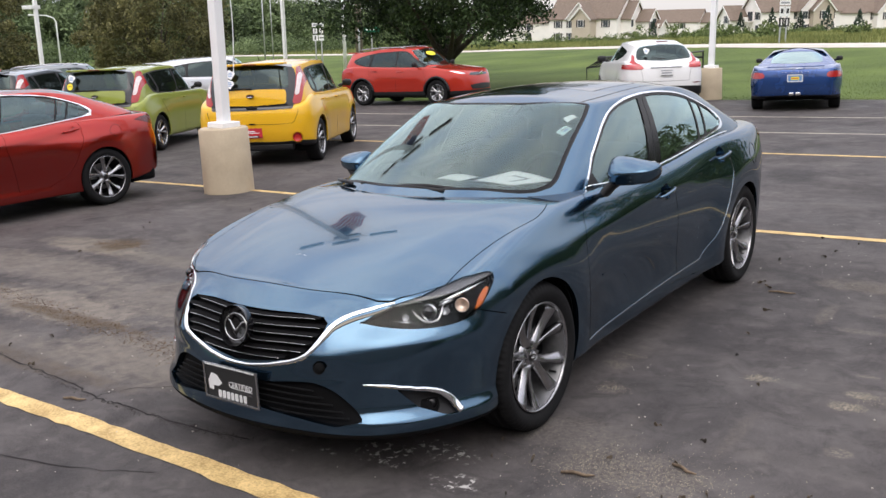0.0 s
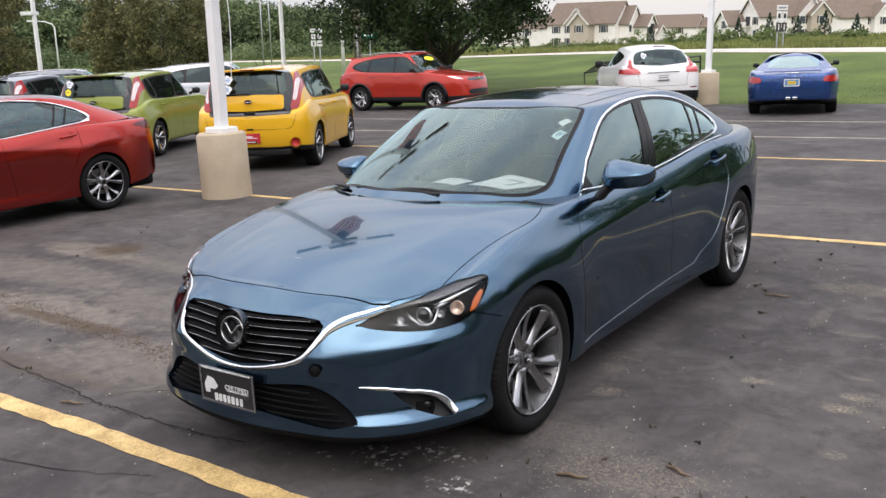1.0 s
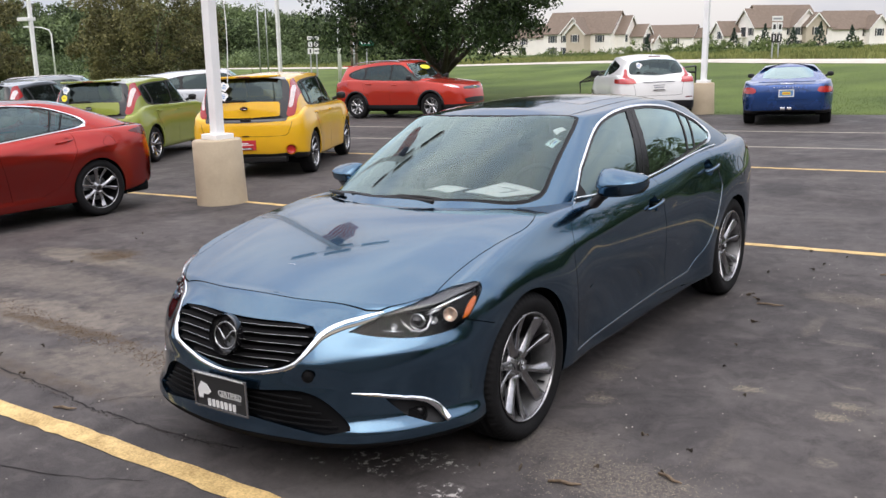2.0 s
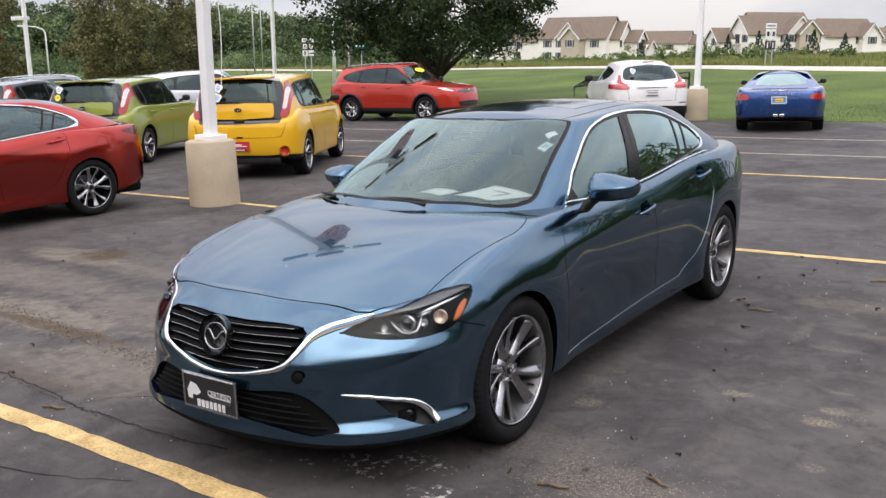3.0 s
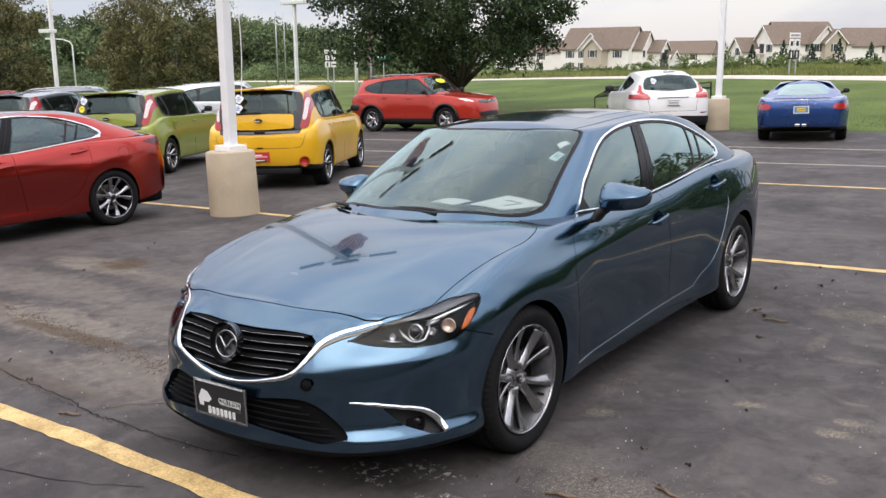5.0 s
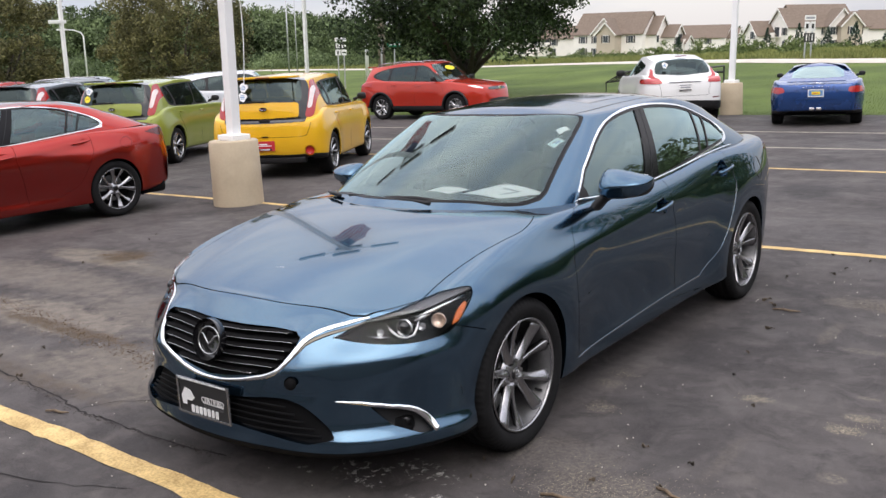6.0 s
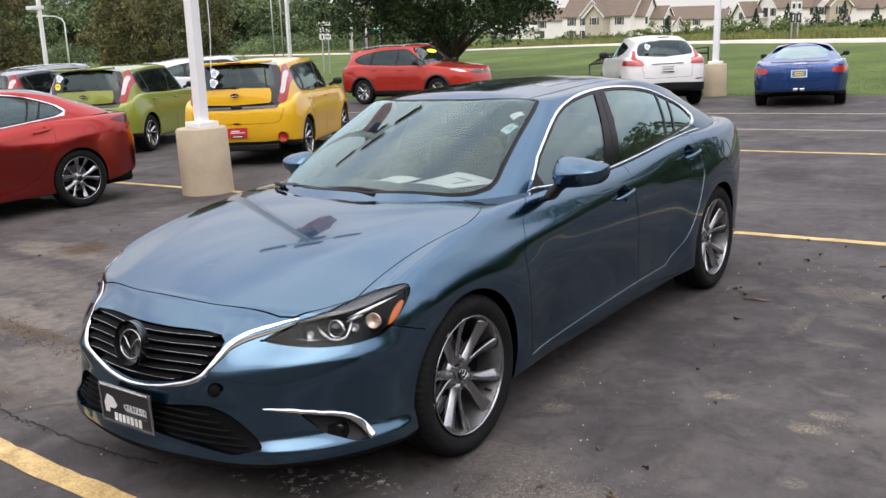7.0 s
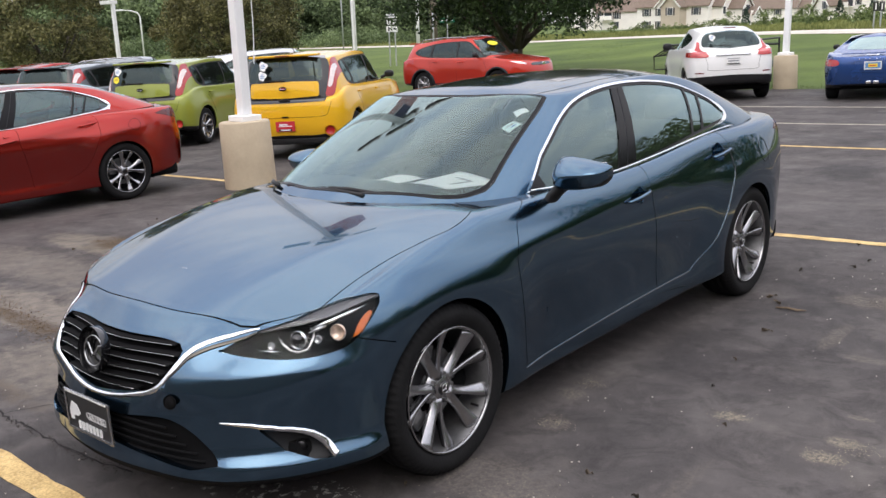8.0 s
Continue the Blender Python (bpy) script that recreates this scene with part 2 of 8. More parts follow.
    brown = [(-4.66, 0.25, 0.34, 0.34, 0.9), (-4.60, 0.2, 0.22, 0.2, 1), (-2.9, -1.42, 1, 0.1, 1), (-2.4, -2.1, 1.4, 0.12, 0.5)]
    chalk = [(0.45, -1.98, 0.2, 0.13, 1), (0.66, -1.84, 0.22, 0.1, 1), (0.85, -2.05, 0.14, 0.1, 0.9), (0.2, -2.1, 0.06, 0.05, 0.7), (-4.2, 1.3, 0.1, 0.03, 0.9)]
    for col, group in enumerate((silt, pale, brown, chalk)):
      for x, y, rx, ry, power in group:
        mask = span(spot(x, y, rx, ry, rag), 1.35, 1.75, power, 0)
        base = mix(times(mask, flakes if col == 3 else soft if rx > .5 or col == 2 else speck), base, ((.19, .166, .14), (.29, .25, .19), (.075, .056, .038), (.55, .53, .50))[col])
    t.links.new(base, b.inputs["Base Color"])
    t.links.new(span(noise_node(0.5, 5), 0.3, 0.7, 0.55, 0.85), b.inputs["Roughness"])
    bp = t.nodes.new("ShaderNodeBump")
    bp.inputs["Strength"].default_value, bp.inputs["Distance"].default_value = 0.5, 0.006
    t.links.new(noise_node(190, 3), bp.inputs["Height"])
    t.links.new(bp.outputs[0], b.inputs["Normal"])
    return m


M_ASPHALT = asphalt_mat()
M_GRASS = mat("mown_grass", (0.062, 0.106, 0.022), 0.9, vary=0.35, scale=0.25, bump=0.35, bump_scale=28, alt=(0.122, 0.165, 0.036), spec=0.2)
M_MEADOW = mat("rough_meadow", (0.15, 0.19, 0.055), 0.9, vary=0.4, scale=0.3, bump=0.6, bump_scale=10, alt=(0.30, 0.31, 0.11), island=0.25, spec=0.2)
M_ROAD = mat("pale_road", (0.52, 0.48, 0.42), 0.85, vary=0.12, scale=1.5, bump=0.2)
M_YELLOW_LINE = mat("worn_yellow_paint", (0.56, 0.37, 0.13), 0.75, vary=0.4, scale=7, bump=0.5, bump_scale=90, alt=(0.74, 0.53, 0.23), grain=0.9)
M_WHITE_LINE = mat("faded_line_paint", (0.33, 0.30, 0.24), 0.8, vary=0.3, scale=5, bump=0.4, bump_scale=90, grain=0.9)
M_BLOCK = mat("painted_block_wall", (0.20, 0.185, 0.165), 0.8, vary=0.12, scale=1.5, bump=0.3, bump_scale=30)
M_CONCRETE = mat("tan_concrete", (0.43, 0.355, 0.25), 0.85, vary=0.14, scale=2.5, bump=0.2, bump_scale=30, grain=0.25)
M_POLE = mat("white_pole_paint", (0.80, 0.80, 0.79), 0.4, vary=0.05, scale=4, bump=0.05)
M_GALV = mat("galvanised_steel", (0.45, 0.46, 0.47), 0.5, 0.6, vary=0.1)
M_FIXTURE = mat("lamp_housing", (0.75, 0.75, 0.74), 0.45, vary=0.05)
M_FIXTURE_DARK = mat("lamp_lens", (0.03, 0.032, 0.035), 0.35, vary=0.1)
M_WOOD_POLE = mat("weathered_wood", (0.17, 0.14, 0.11), 0.85, vary=0.25, scale=3, bump=0.4)
M_BARK = mat("bark", (0.055, 0.043, 0.034), 0.9, vary=0.35, scale=5, bump=0.9, bump_scale=22)
M_LEAF_DARK = mat("maple_leaves", (0.022, 0.046, 0.016), 0.6, vary=0.5, scale=0.6, alt=(0.056, 0.095, 0.030), island=0.9, spec=0.3)
M_LEAF_BRONZE = mat("bronze_leaves", (0.062, 0.072, 0.025), 0.65, vary=0.5, scale=0.7, alt=(0.20, 0.185, 0.070), island=0.40, spec=0.3)
M_LEAF_WOODS = mat("woodland_leaves", (0.062, 0.102, 0.042), 0.7, vary=0.5, scale=0.12, alt=(0.19, 0.25, 0.110), island=0.45, spec=0.25)
M_LEAF_LIGHT = mat("shrub_leaves", (0.085, 0.13, 0.042), 0.7, vary=0.45, scale=0.3, alt=(0.19, 0.24, 0.085), island=0.8, spec=0.25)
M_LEAF_SPRUCE = mat("spruce_needles", (0.034, 0.062, 0.042), 0.7, vary=0.4, scale=0.5, island=0.7, spec=0.25)
M_SIDING = mat("cream_siding", (0.86, 0.82, 0.77), 0.7, vary=0.06, scale=0.5)
M_SIDING_TAN = mat("tan_siding", (0.50, 0.43, 0.34), 0.7, vary=0.08, scale=0.5)
M_ROOF = mat("brown_shingles", (0.17, 0.13, 0.10), 0.9, vary=0.2, scale=2, bump=0.3, bump_scale=12)
M_TRIM = mat("white_trim", (0.76, 0.74, 0.70), 0.6, vary=0.05)
M_SHUTTER = mat("dark_shutter", (0.05, 0.04, 0.04), 0.6, vary=0.1)
M_HOUSE_GLASS = mat("house_window_glass", (0.05, 0.06, 0.07), 0.08, vary=0.1)
M_SIGN_WHITE = mat("white_sign_sheet", (0.78, 0.78, 0.77), 0.45, vary=0.04)
M_SIGN_BLACK = mat("black_sign_sheet", (0.02, 0.02, 0.02), 0.45, vary=0.1)
M_SIGN_GREEN = mat("green_sign_sheet", (0.0, 0.13, 0.07), 0.45, vary=0.1)
M_CRACK = mat("crack_shadow", (0.022, 0.020, 0.020), 0.9, vary=0.3, scale=20, spec=0.2)
M_SOIL = mat("brown_soil", (0.125, 0.090, 0.060), 0.95, vary=0.4, scale=12, island=0.6, spec=0.2)
M_SOIL_DARK = mat("dark_crumbs", (0.040, 0.034, 0.031), 0.95, vary=0.4, scale=12, island=0.6, spec=0.2)
M_GRIT = mat("sandy_grit", (0.30, 0.26, 0.195), 0.95, vary=0.4, scale=12, island=0.6, spec=0.2)
M_TWIG = mat("dry_twig", (0.16, 0.115, 0.075), 0.9, vary=0.4, scale=30, bump=0.4)
M_DRYLEAF = mat("dry_leaf", (0.050, 0.040, 0.031), 0.85, vary=0.5, scale=20, objvary=0.6, alt=(0.13, 0.10, 0.07))
M_STONE_CHIP = mat("pale_stone_chip", (0.38, 0.35, 0.31), 0.85, vary=0.3, objvary=0.5)

M_BLUE = flake_paint("steel_blue_paint", (0.061, 0.122, 0.186))
M_RED = flake_paint("candy_red_paint", (0.36, 0.022, 0.015), 0.34, 1.5, 1.2)
M_REDORANGE = paint("orange_red_paint", (0.42, 0.026, 0.012), 0.35)
M_LIME = paint("lime_green_paint", (0.25, 0.29, 0.05), 0.2)
M_SOLAR = paint("solar_yellow_paint", (0.74, 0.42, 0.015), 0.15)
M_WHITE = paint("pearl_white_paint", (0.74, 0.74, 0.73), 0.0)
M_SILVER = paint("silver_white_paint", (0.52, 0.53, 0.54), 0.5)
M_GRAY = paint("gray_paint", (0.17, 0.19, 0.21), 0.5)
M_DEEPBLUE = paint("deep_blue_paint", (0.020, 0.062, 0.21), 0.6, 0.26)
M_SEAM = mat("dark_seam", (0.006, 0.006, 0.0065), 0.8, vary=0.0, spec=0.1)
M_RUBBER = mat("tyre_rubber", (0.009, 0.009, 0.0095), 0.8, spec=0.18, vary=0.25, scale=14, bump=0.15, bump_scale=90)
M_BLACK = mat("black_plastic", (0.013, 0.013, 0.014), 0.45, spec=0.3, vary=0.2, scale=20, bump=0.12, bump_scale=200)
M_PILLAR = mat("pillar_black", (0.006, 0.006, 0.007), 0.25, vary=0.0, spec=0.18)
M_GLOSSBLACK = mat("gloss_black", (0.008, 0.008, 0.009), 0.12, vary=0.0, coat=0.5)
M_CHROME = mat("chrome", (0.86, 0.87, 0.88), 0.08, 1.0, vary=0.03)
M_ALLOY = mat("machined_alloy", (0.45, 0.45, 0.455), 0.24, 0.95, vary=0.06, scale=30)
M_ALLOY_DARK = mat("dark_alloy", (0.045, 0.045, 0.047), 0.32, 0.9, vary=0.08, scale=30)
M_WHEEL = mat("gunmetal_alloy", (0.36, 0.36, 0.37), 0.26, 1.0, vary=0.08, scale=30)
M_BARREL = mat("silver_barrel", (0.24, 0.24, 0.245), 0.42, 0.9, vary=0.1, scale=30)
M_STEEL = mat("brake_steel", (0.30, 0.30, 0.30), 0.4, 0.9, vary=0.2, scale=25)
M_GLASS = glass("windscreen_glass", (0.90, 0.98, 0.95), strength=1.75, film=0.010)
M_GLASS_SIDE = glass("door_glass", (0.40, 0.45, 0.43), strength=2.6, film=0.004)
M_GLASS_DARK = glass("privacy_glass", (0.06, 0.065, 0.065), strength=1.3, film=0.008)
M_GLASS_PALE = glass("pale_rear_glass", (0.10, 0.12, 0.11), strength=2.4, film=0.03)
M_LENS = glass("clear_lens", (0.94, 0.95, 0.95), strength=0.35, film=0.0, gleam=(0.9, 0.93, 0.95))
M_TAIL = mat("red_lens", (0.13, 0.003, 0.004), 0.12, vary=0.1, coat=0.7)
M_TAIL_DARK = mat("dark_red_lens", (0.085, 0.004, 0.005), 0.2, vary=0.1, coat=0.2)
M_TAIL_PALE = mat("pale_red_lens", (0.40, 0.018, 0.018), 0.15, vary=0.15, coat=0.7)
M_TAIL_LAMP = mat("bright_red_lens", (0.44, 0.022, 0.018), 0.25, vary=0.15, coat=0.1)
M_TAIL_CLEAR = mat("clear_tail_lens", (0.74, 0.66, 0.64), 0.2, vary=0.25, scale=40, coat=0.5)
M_CLEAR_LAMP = mat("silver_reflector", (0.62, 0.63, 0.64), 0.25, 0.8, vary=0.1)
M_BADGE = mat("smoked_badge", (0.48, 0.48, 0.48), 0.16, 1.0, vary=0.03)
# chrome darkened in colour, for the ground it mirrors low on the wing
M_WING = mat("shaded_chrome", (0.10, 0.095, 0.085), 0.15, 1.0, vary=0.05)
# peach colour painted in for the amber bulb mirrored by the bowl
M_PEACH = mat("bulb_tinted_reflector", (0.80, 0.60, 0.48), 0.3, 0.6, vary=0.3, scale=60)
# gray of the trim, lightened to carry sky reflected on the lens
M_LAMP_TRIM = mat("satin_gray_trim", (0.13, 0.13, 0.137), 0.35, 0.4, vary=0.05)
M_AMBER = mat("amber_lens", (0.62, 0.13, 0.010), 0.2, vary=0.15, coat=0.6)
M_DASH = mat("dash_vinyl", (0.022, 0.023, 0.025), 0.7, vary=0.2, scale=20, bump=0.2, bump_scale=250)
M_SEAT = mat("sand_leather", (0.060, 0.060, 0.057), 0.6, vary=0.15, scale=12, bump=0.1)
M_PAPER = mat("white_paper", (0.93, 0.93, 0.93), 0.7, vary=0.03)
M_PAPER_INK = mat("grey_print", (0.30, 0.31, 0.33), 0.7, vary=0.05)
M_STICKER = mat("pale_sticker", (0.68, 0.80, 0.80), 0.5, vary=0.04)
M_STICKER_YELLOW = mat("yellow_sticker", (0.88, 0.72, 0.03), 0.5, vary=0.05)
M_STICKER_BLUE = mat("blue_print", (0.10, 0.24, 0.48), 0.5, vary=0.05)
M_PLATE_RED = mat("red_plate", (0.50, 0.03, 0.04), 0.4, vary=0.08)
M_FLAG_RED = cloth("flag_red", (0.40, 0.02, 0.03), 0.8, vary=0.1)
M_FLAG_WHITE = cloth("flag_white", (0.74, 0.72, 0.72), 0.8, vary=0.06)
M_FLAG_BLUE = cloth("flag_blue", (0.03, 0.03, 0.10), 0.8, vary=0.1)

# ---- mesh helpers ----
def bm_mesh(name, bm, materials=(), smooth=False):
    me = bpy.data.meshes.new(name)
    bm.to_mesh(me)
    bm.free()
    for m in materials:
        me.materials.append(m)
    if smooth:
        for p in me.polygons:
            p.use_smooth = True
    return me


def part(name, bm, material, parent=None, label="", smooth=False):
    """Links a bmesh as one mesh object, under a thing or a part if one is given."""
    mats = material if isinstance(material, (list, tuple)) else [material]
    ob = new(name, bm_mesh(name, bm, mats, smooth))
    if parent is not None:
        ob.parent = parent
    if label:
        ob["label"] = label
    return ob


def empty(name, m, label, category, group=""):
    e = new(name)
    e.empty_display_size = 0.2
    e.matrix_basis = m
    return tagged(e, label, category, group)


def box(size, at=(0, 0, 0), bevel=0.0, seg=2, turn=None, bm=None):
    """A box of that size centred at a place, with rounded edges."""
    own = bmesh.new()
    bmesh.ops.create_cube(own, size=1.0)
    bmesh.ops.scale(own, vec=size, verts=own.verts)
    if bevel:
        bmesh.ops.bevel(own, geom=own.edges[:], offset=bevel, segments=seg, affect="EDGES", profile=0.6)
    m = Matrix.Translation(at) @ (turn or Matrix.Identity(4))
    bmesh.ops.transform(own, matrix=m, verts=own.verts)
    return merge(bm, own)


def merge(bm, own):
    if bm is None:
        return own
    me = bpy.data.meshes.new("tmp")
    own.to_mesh(me)
    own.free()
    bm.from_mesh(me)
    bpy.data.meshes.remove(me)
    return bm


def lathe(profile, seg=48, axis="X", bm=None, closed=False):
    """Turns a profile of (radius, along) points about an axis."""
    own = bmesh.new()
    rings = []
    for k in range(seg):
        a = 2 * math.pi * k / seg
        row = []
        for r, l in profile:
            c, s = r * math.cos(a), r * math.sin(a)
            row.append(own.verts.new((l, c, s) if axis == "X" else ((c, l, s) if axis == "Y" else (c, s, l))))
        rings.append(row)
    n = len(profile)
    for k in range(seg):
        a, b = rings[k], rings[(k + 1) % seg]
        for i in range(n if closed else n - 1):
            own.faces.new((a[i], a[(i + 1) % n], b[(i + 1) % n], b[i]))
    bmesh.ops.remove_doubles(own, verts=own.verts, dist=1e-5)
    bmesh.ops.recalc_face_normals(own, faces=own.faces)
    return merge(bm, own)


def tube(path, radii, seg=8, bm=None, caps=True):
    """A round bar along a path, with its radius at each point."""
    own = bmesh.new()
    pts = [Vector(p) for p in path]
    if not hasattr(radii, "__len__"):
        radii = [radii] * len(pts)
    rings = []
    side = None
    for i, p in enumerate(pts):
        d = (pts[min(i + 1, len(pts) - 1)] - pts[max(i - 1, 0)]).normalized()
        if side is None:
            side = d.orthogonal().normalized()
        side = (side - d * side.dot(d)).normalized()
        up = d.cross(side)
        rings.append([own.verts.new(p + radii[i] * (math.cos(2 * math.pi * k / seg) * side + math.sin(2 * math.pi * k / seg) * up)) for k in range(seg)])
    for a, b in zip(rings, rings[1:]):
        for k in range(seg):
            own.faces.new((a[k], a[(k + 1) % seg], b[(k + 1) % seg], b[k]))
    if caps:
        own.faces.new(rings[0][::-1])
        own.faces.new(rings[-1])
    return merge(bm, own)


def slab(outline, z0, z1, bm=None, bevel=0.0, m=None):
    """A flat piece with that (x, y) outline between two heights."""
    own = bmesh.new()
    f = own.faces.new([own.verts.new((x, y, z0)) for x, y in outline])
    r = bmesh.ops.extrude_face_region(own, geom=[f])
    vs = [v for v in r["geom"] if isinstance(v, bmesh.types.BMVert)]
    bmesh.ops.translate(own, vec=(0, 0, z1 - z0), verts=vs)
    bmesh.ops.recalc_face_normals(own, faces=own.faces)
    if bevel:
        bmesh.ops.bevel(own, geom=own.edges[:], offset=bevel, segments=2, affect="EDGES")
    if m is not None:
        bmesh.ops.transform(own, matrix=m, verts=own.verts)
    return merge(bm, own)


def knots(table, x):
    """Smooth interpolation through (x, value) pairs, without overshoot."""
    xs, ys = np.array([a for a, _ in table], float), np.array([b for _, b in table], float)
    h, d = np.diff(xs), np.diff(ys) / np.diff(xs)
    m = np.zeros(len(xs))
    m[0], m[-1] = d[0], d[-1]
    for i in range(1, len(xs) - 1):
        if d[i - 1] * d[i] > 0:
            w1, w2 = 2 * h[i] + h[i - 1], h[i] + 2 * h[i - 1]
            m[i] = (w1 + w2) / (w1 / d[i - 1] + w2 / d[i])
    q = np.clip(np.asarray(x, float), xs[0], xs[-1])
    i = np.clip(np.searchsorted(xs, q) - 1, 0, len(xs) - 2)
    t = (q - xs[i]) / h[i]
    return ((1 + 2 * t) * (1 - t) ** 2 * ys[i] + t * (1 - t) ** 2 * h[i] * m[i] + t * t * (3 - 2 * t) * ys[i + 1] + t * t * (t - 1) * h[i] * m[i + 1])


def smooth_loop(points, per=8, closed=True):
    """A smooth curve through 2D points (centripetal-like Catmull-Rom)."""
    p = np.array(points, float)
    n = len(p)
    out = []
    for i in range(n if closed else n - 1):
        if closed:
            a, b, c, d = p[(i - 1) % n], p[i], p[(i + 1) % n], p[(i + 2) % n]
        else:
            a, b, c, d = p[max(i - 1, 0)], p[i], p[i + 1], p[min(i + 2, n - 1)]
        for k in range(per):
            t = k / per
            out.append(0.5 * (2 * b + (c - a) * t + (2 * a - 5 * b + 4 * c - d) * t * t + (3 * b - a - 3 * c + d) * t ** 3))
    if not closed:
        out.append(p[-1])
    return np.array(out)


def inside_distance(poly, q):
    """Signed distance of 2D points to a closed polygon: negative inside."""
    a, b = poly, np.roll(poly, -1, axis=0)
    e = b - a
    best = np.full(len(q), 1e9)
    odd = np.zeros(len(q), bool)
    for (ax, ay), (ex, ey), (bx, by) in zip(a, e, b):
        wx, wy = q[:, 0] - ax, q[:, 1] - ay
        t = np.clip((wx * ex + wy * ey) / (ex * ex + ey * ey + 1e-12), 0, 1)
        best = np.minimum(best, (wx - ex * t) ** 2 + (wy - ey * t) ** 2)
        cross = (ay > q[:, 1]) != (by > q[:, 1])
        if ey != 0:
            odd ^= cross & (q[:, 0] < ex * (q[:, 1] - ay) / ey + ax)
    return np.where(odd, -1, 1) * np.sqrt(best)


def text_part(name, body, size, m, material, parent=None, extrude=0.0008, bold=0.0, align="CENTER"):
    """Raised lettering in the built-in font, as a mesh."""
    cu = bpy.data.curves.new(name, "FONT")
    cu.body, cu.size, cu.extrude, cu.offset = body, size, extrude, bold
    cu.align_x, cu.align_y = align, "CENTER"
    cu.resolution_u = 3
    tmp = new(name, cu)
    bpy.context.view_layer.update()
    me = bpy.data.meshes.new_from_object(tmp.evaluated_get(bpy.context.evaluated_depsgraph_get()))
    bpy.data.objects.remove(tmp)
    bpy.data.curves.remove(cu)
    me.materials.clear()
    me.materials.append(material)
    ob = new(name, me)
    ob.matrix_basis = m
    if parent is not None:
        ob.parent = parent
    return ob


# true plumb line: the lot itself falls off by two degrees
PLUMB = Vector((0.0325, 0.0048, 1)).normalized()
LEAN = Vector((0, 0, 1)).rotation_difference(PLUMB).to_matrix().to_4x4()


def upright(x, y, z=0.0, turn=0.0):
    return Matrix.Translation((x, y, z)) @ LEAN @ pose(0, 0, 0, 0, 0, turn)

# ---- car bodies: smooth sheets from a few guiding curves, cut along panel and window outlines ----
def bspline(ctrl, per, closed):
    """A uniform cubic B-spline along the first axis."""
    c = np.array(ctrl, float)
    n = len(c)
    for _ in range(2):
        mean = (np.roll(c, 1, 0) + 4 * c + np.roll(c, -1, 0)) / 6 if closed else np.concatenate([c[:1], (c[:-2] + 4 * c[1:-1] + c[2:]) / 6, c[-1:]])
        c = c + 0.9 * (ctrl - mean)
    if closed:
        c = np.concatenate([c[-1:], c, c[:2]])
        spans = n
    else:
        c = np.concatenate([2 * c[:1] - c[1:2], c, 2 * c[-1:] - c[-2:-1]])
        spans = n - 1
    out = []
    for i in range(spans):
        a, b, d, e = c[i], c[i + 1], c[i + 2], c[i + 3]
        steps = per if isinstance(per, int) else per[i]
        for k in range(steps):
            t = k / steps
            out.append(((1 - t) ** 3 * a + (3 * t ** 3 - 6 * t * t + 4) * b + (-3 * t ** 3 + 3 * t * t + 3 * t + 1) * d + t ** 3 * e) / 6)
    if not closed:
        out.append((c[-3] + 4 * c[-2] + c[-1]) / 6)
    return np.array(out)


def sheet(ctrl, per_u, per_v, shape=None):
    """A half net of control points (stations x rows), mirrored into a closed loop; gives fine points and normals."""
    half = np.array(ctrl, float)
    other = half[-2:0:-1] * np.array([-1, 1, 1])
    if not isinstance(per_u, int):
        per_u = list(per_u) + list(per_u)[::-1]
    pts = bspline(np.concatenate([half, other]), per_u, True)
    pts = bspline(pts.transpose(1, 0, 2), per_v, False).transpose(1, 0, 2)
    if shape is not None:
        pts = shape(pts)
    du = np.roll(pts, -1, 0) - np.roll(pts, 1, 0)
    dv = np.gradient(pts, axis=1)
    nor = np.cross(du, dv)
    nor /= np.linalg.norm(nor, axis=2, keepdims=True) + 1e-9
    return pts, nor


def body_net(plan, rows, caps, spine, ends):
    """Control net of a car's lower body: a plan outline, rows (height along the car; inset at nose, flanks and tail), then a crowned top."""
    plan = np.array(plan, float)
    ext = np.concatenate([plan[1:2] * [-1, 1], plan, plan[-2:-1] * [-1, 1]])
    d = ext[2:] - ext[:-2]
    nor = np.stack([-d[:, 1], d[:, 0]], 1)
    nor /= np.linalg.norm(nor, axis=1, keepdims=True)
    wf, wr, ws = np.maximum(0, nor[:, 1]) ** 2, np.maximum(0, -nor[:, 1]) ** 2, nor[:, 0] ** 2
    net = []
    for z, f, s, r, *c in rows:
        xy = plan + nor * (wf * f + ws * s + wr * r + (c[0] * 4 * wf * ws if c else 0))[:, None]
        xy[0, 0] = xy[-1, 0] = 0
        net.append(np.column_stack([xy, knots(z, plan[:, 1])]))
    edge = net[-1]
    goal = np.column_stack([np.zeros(len(plan)), np.clip(edge[:, 1], *ends), np.zeros(len(plan))])
    goal[:, 2] = knots(spine, goal[:, 1])
    for f in caps:
        row = edge + (goal - edge) * f
        row[:, 2] = knots(spine, row[:, 1]) - (knots(spine, edge[:, 1]) - edge[:, 2]) * (1 - f) ** 2
        net.append(row)
    return np.array(net).transpose(1, 0, 2)


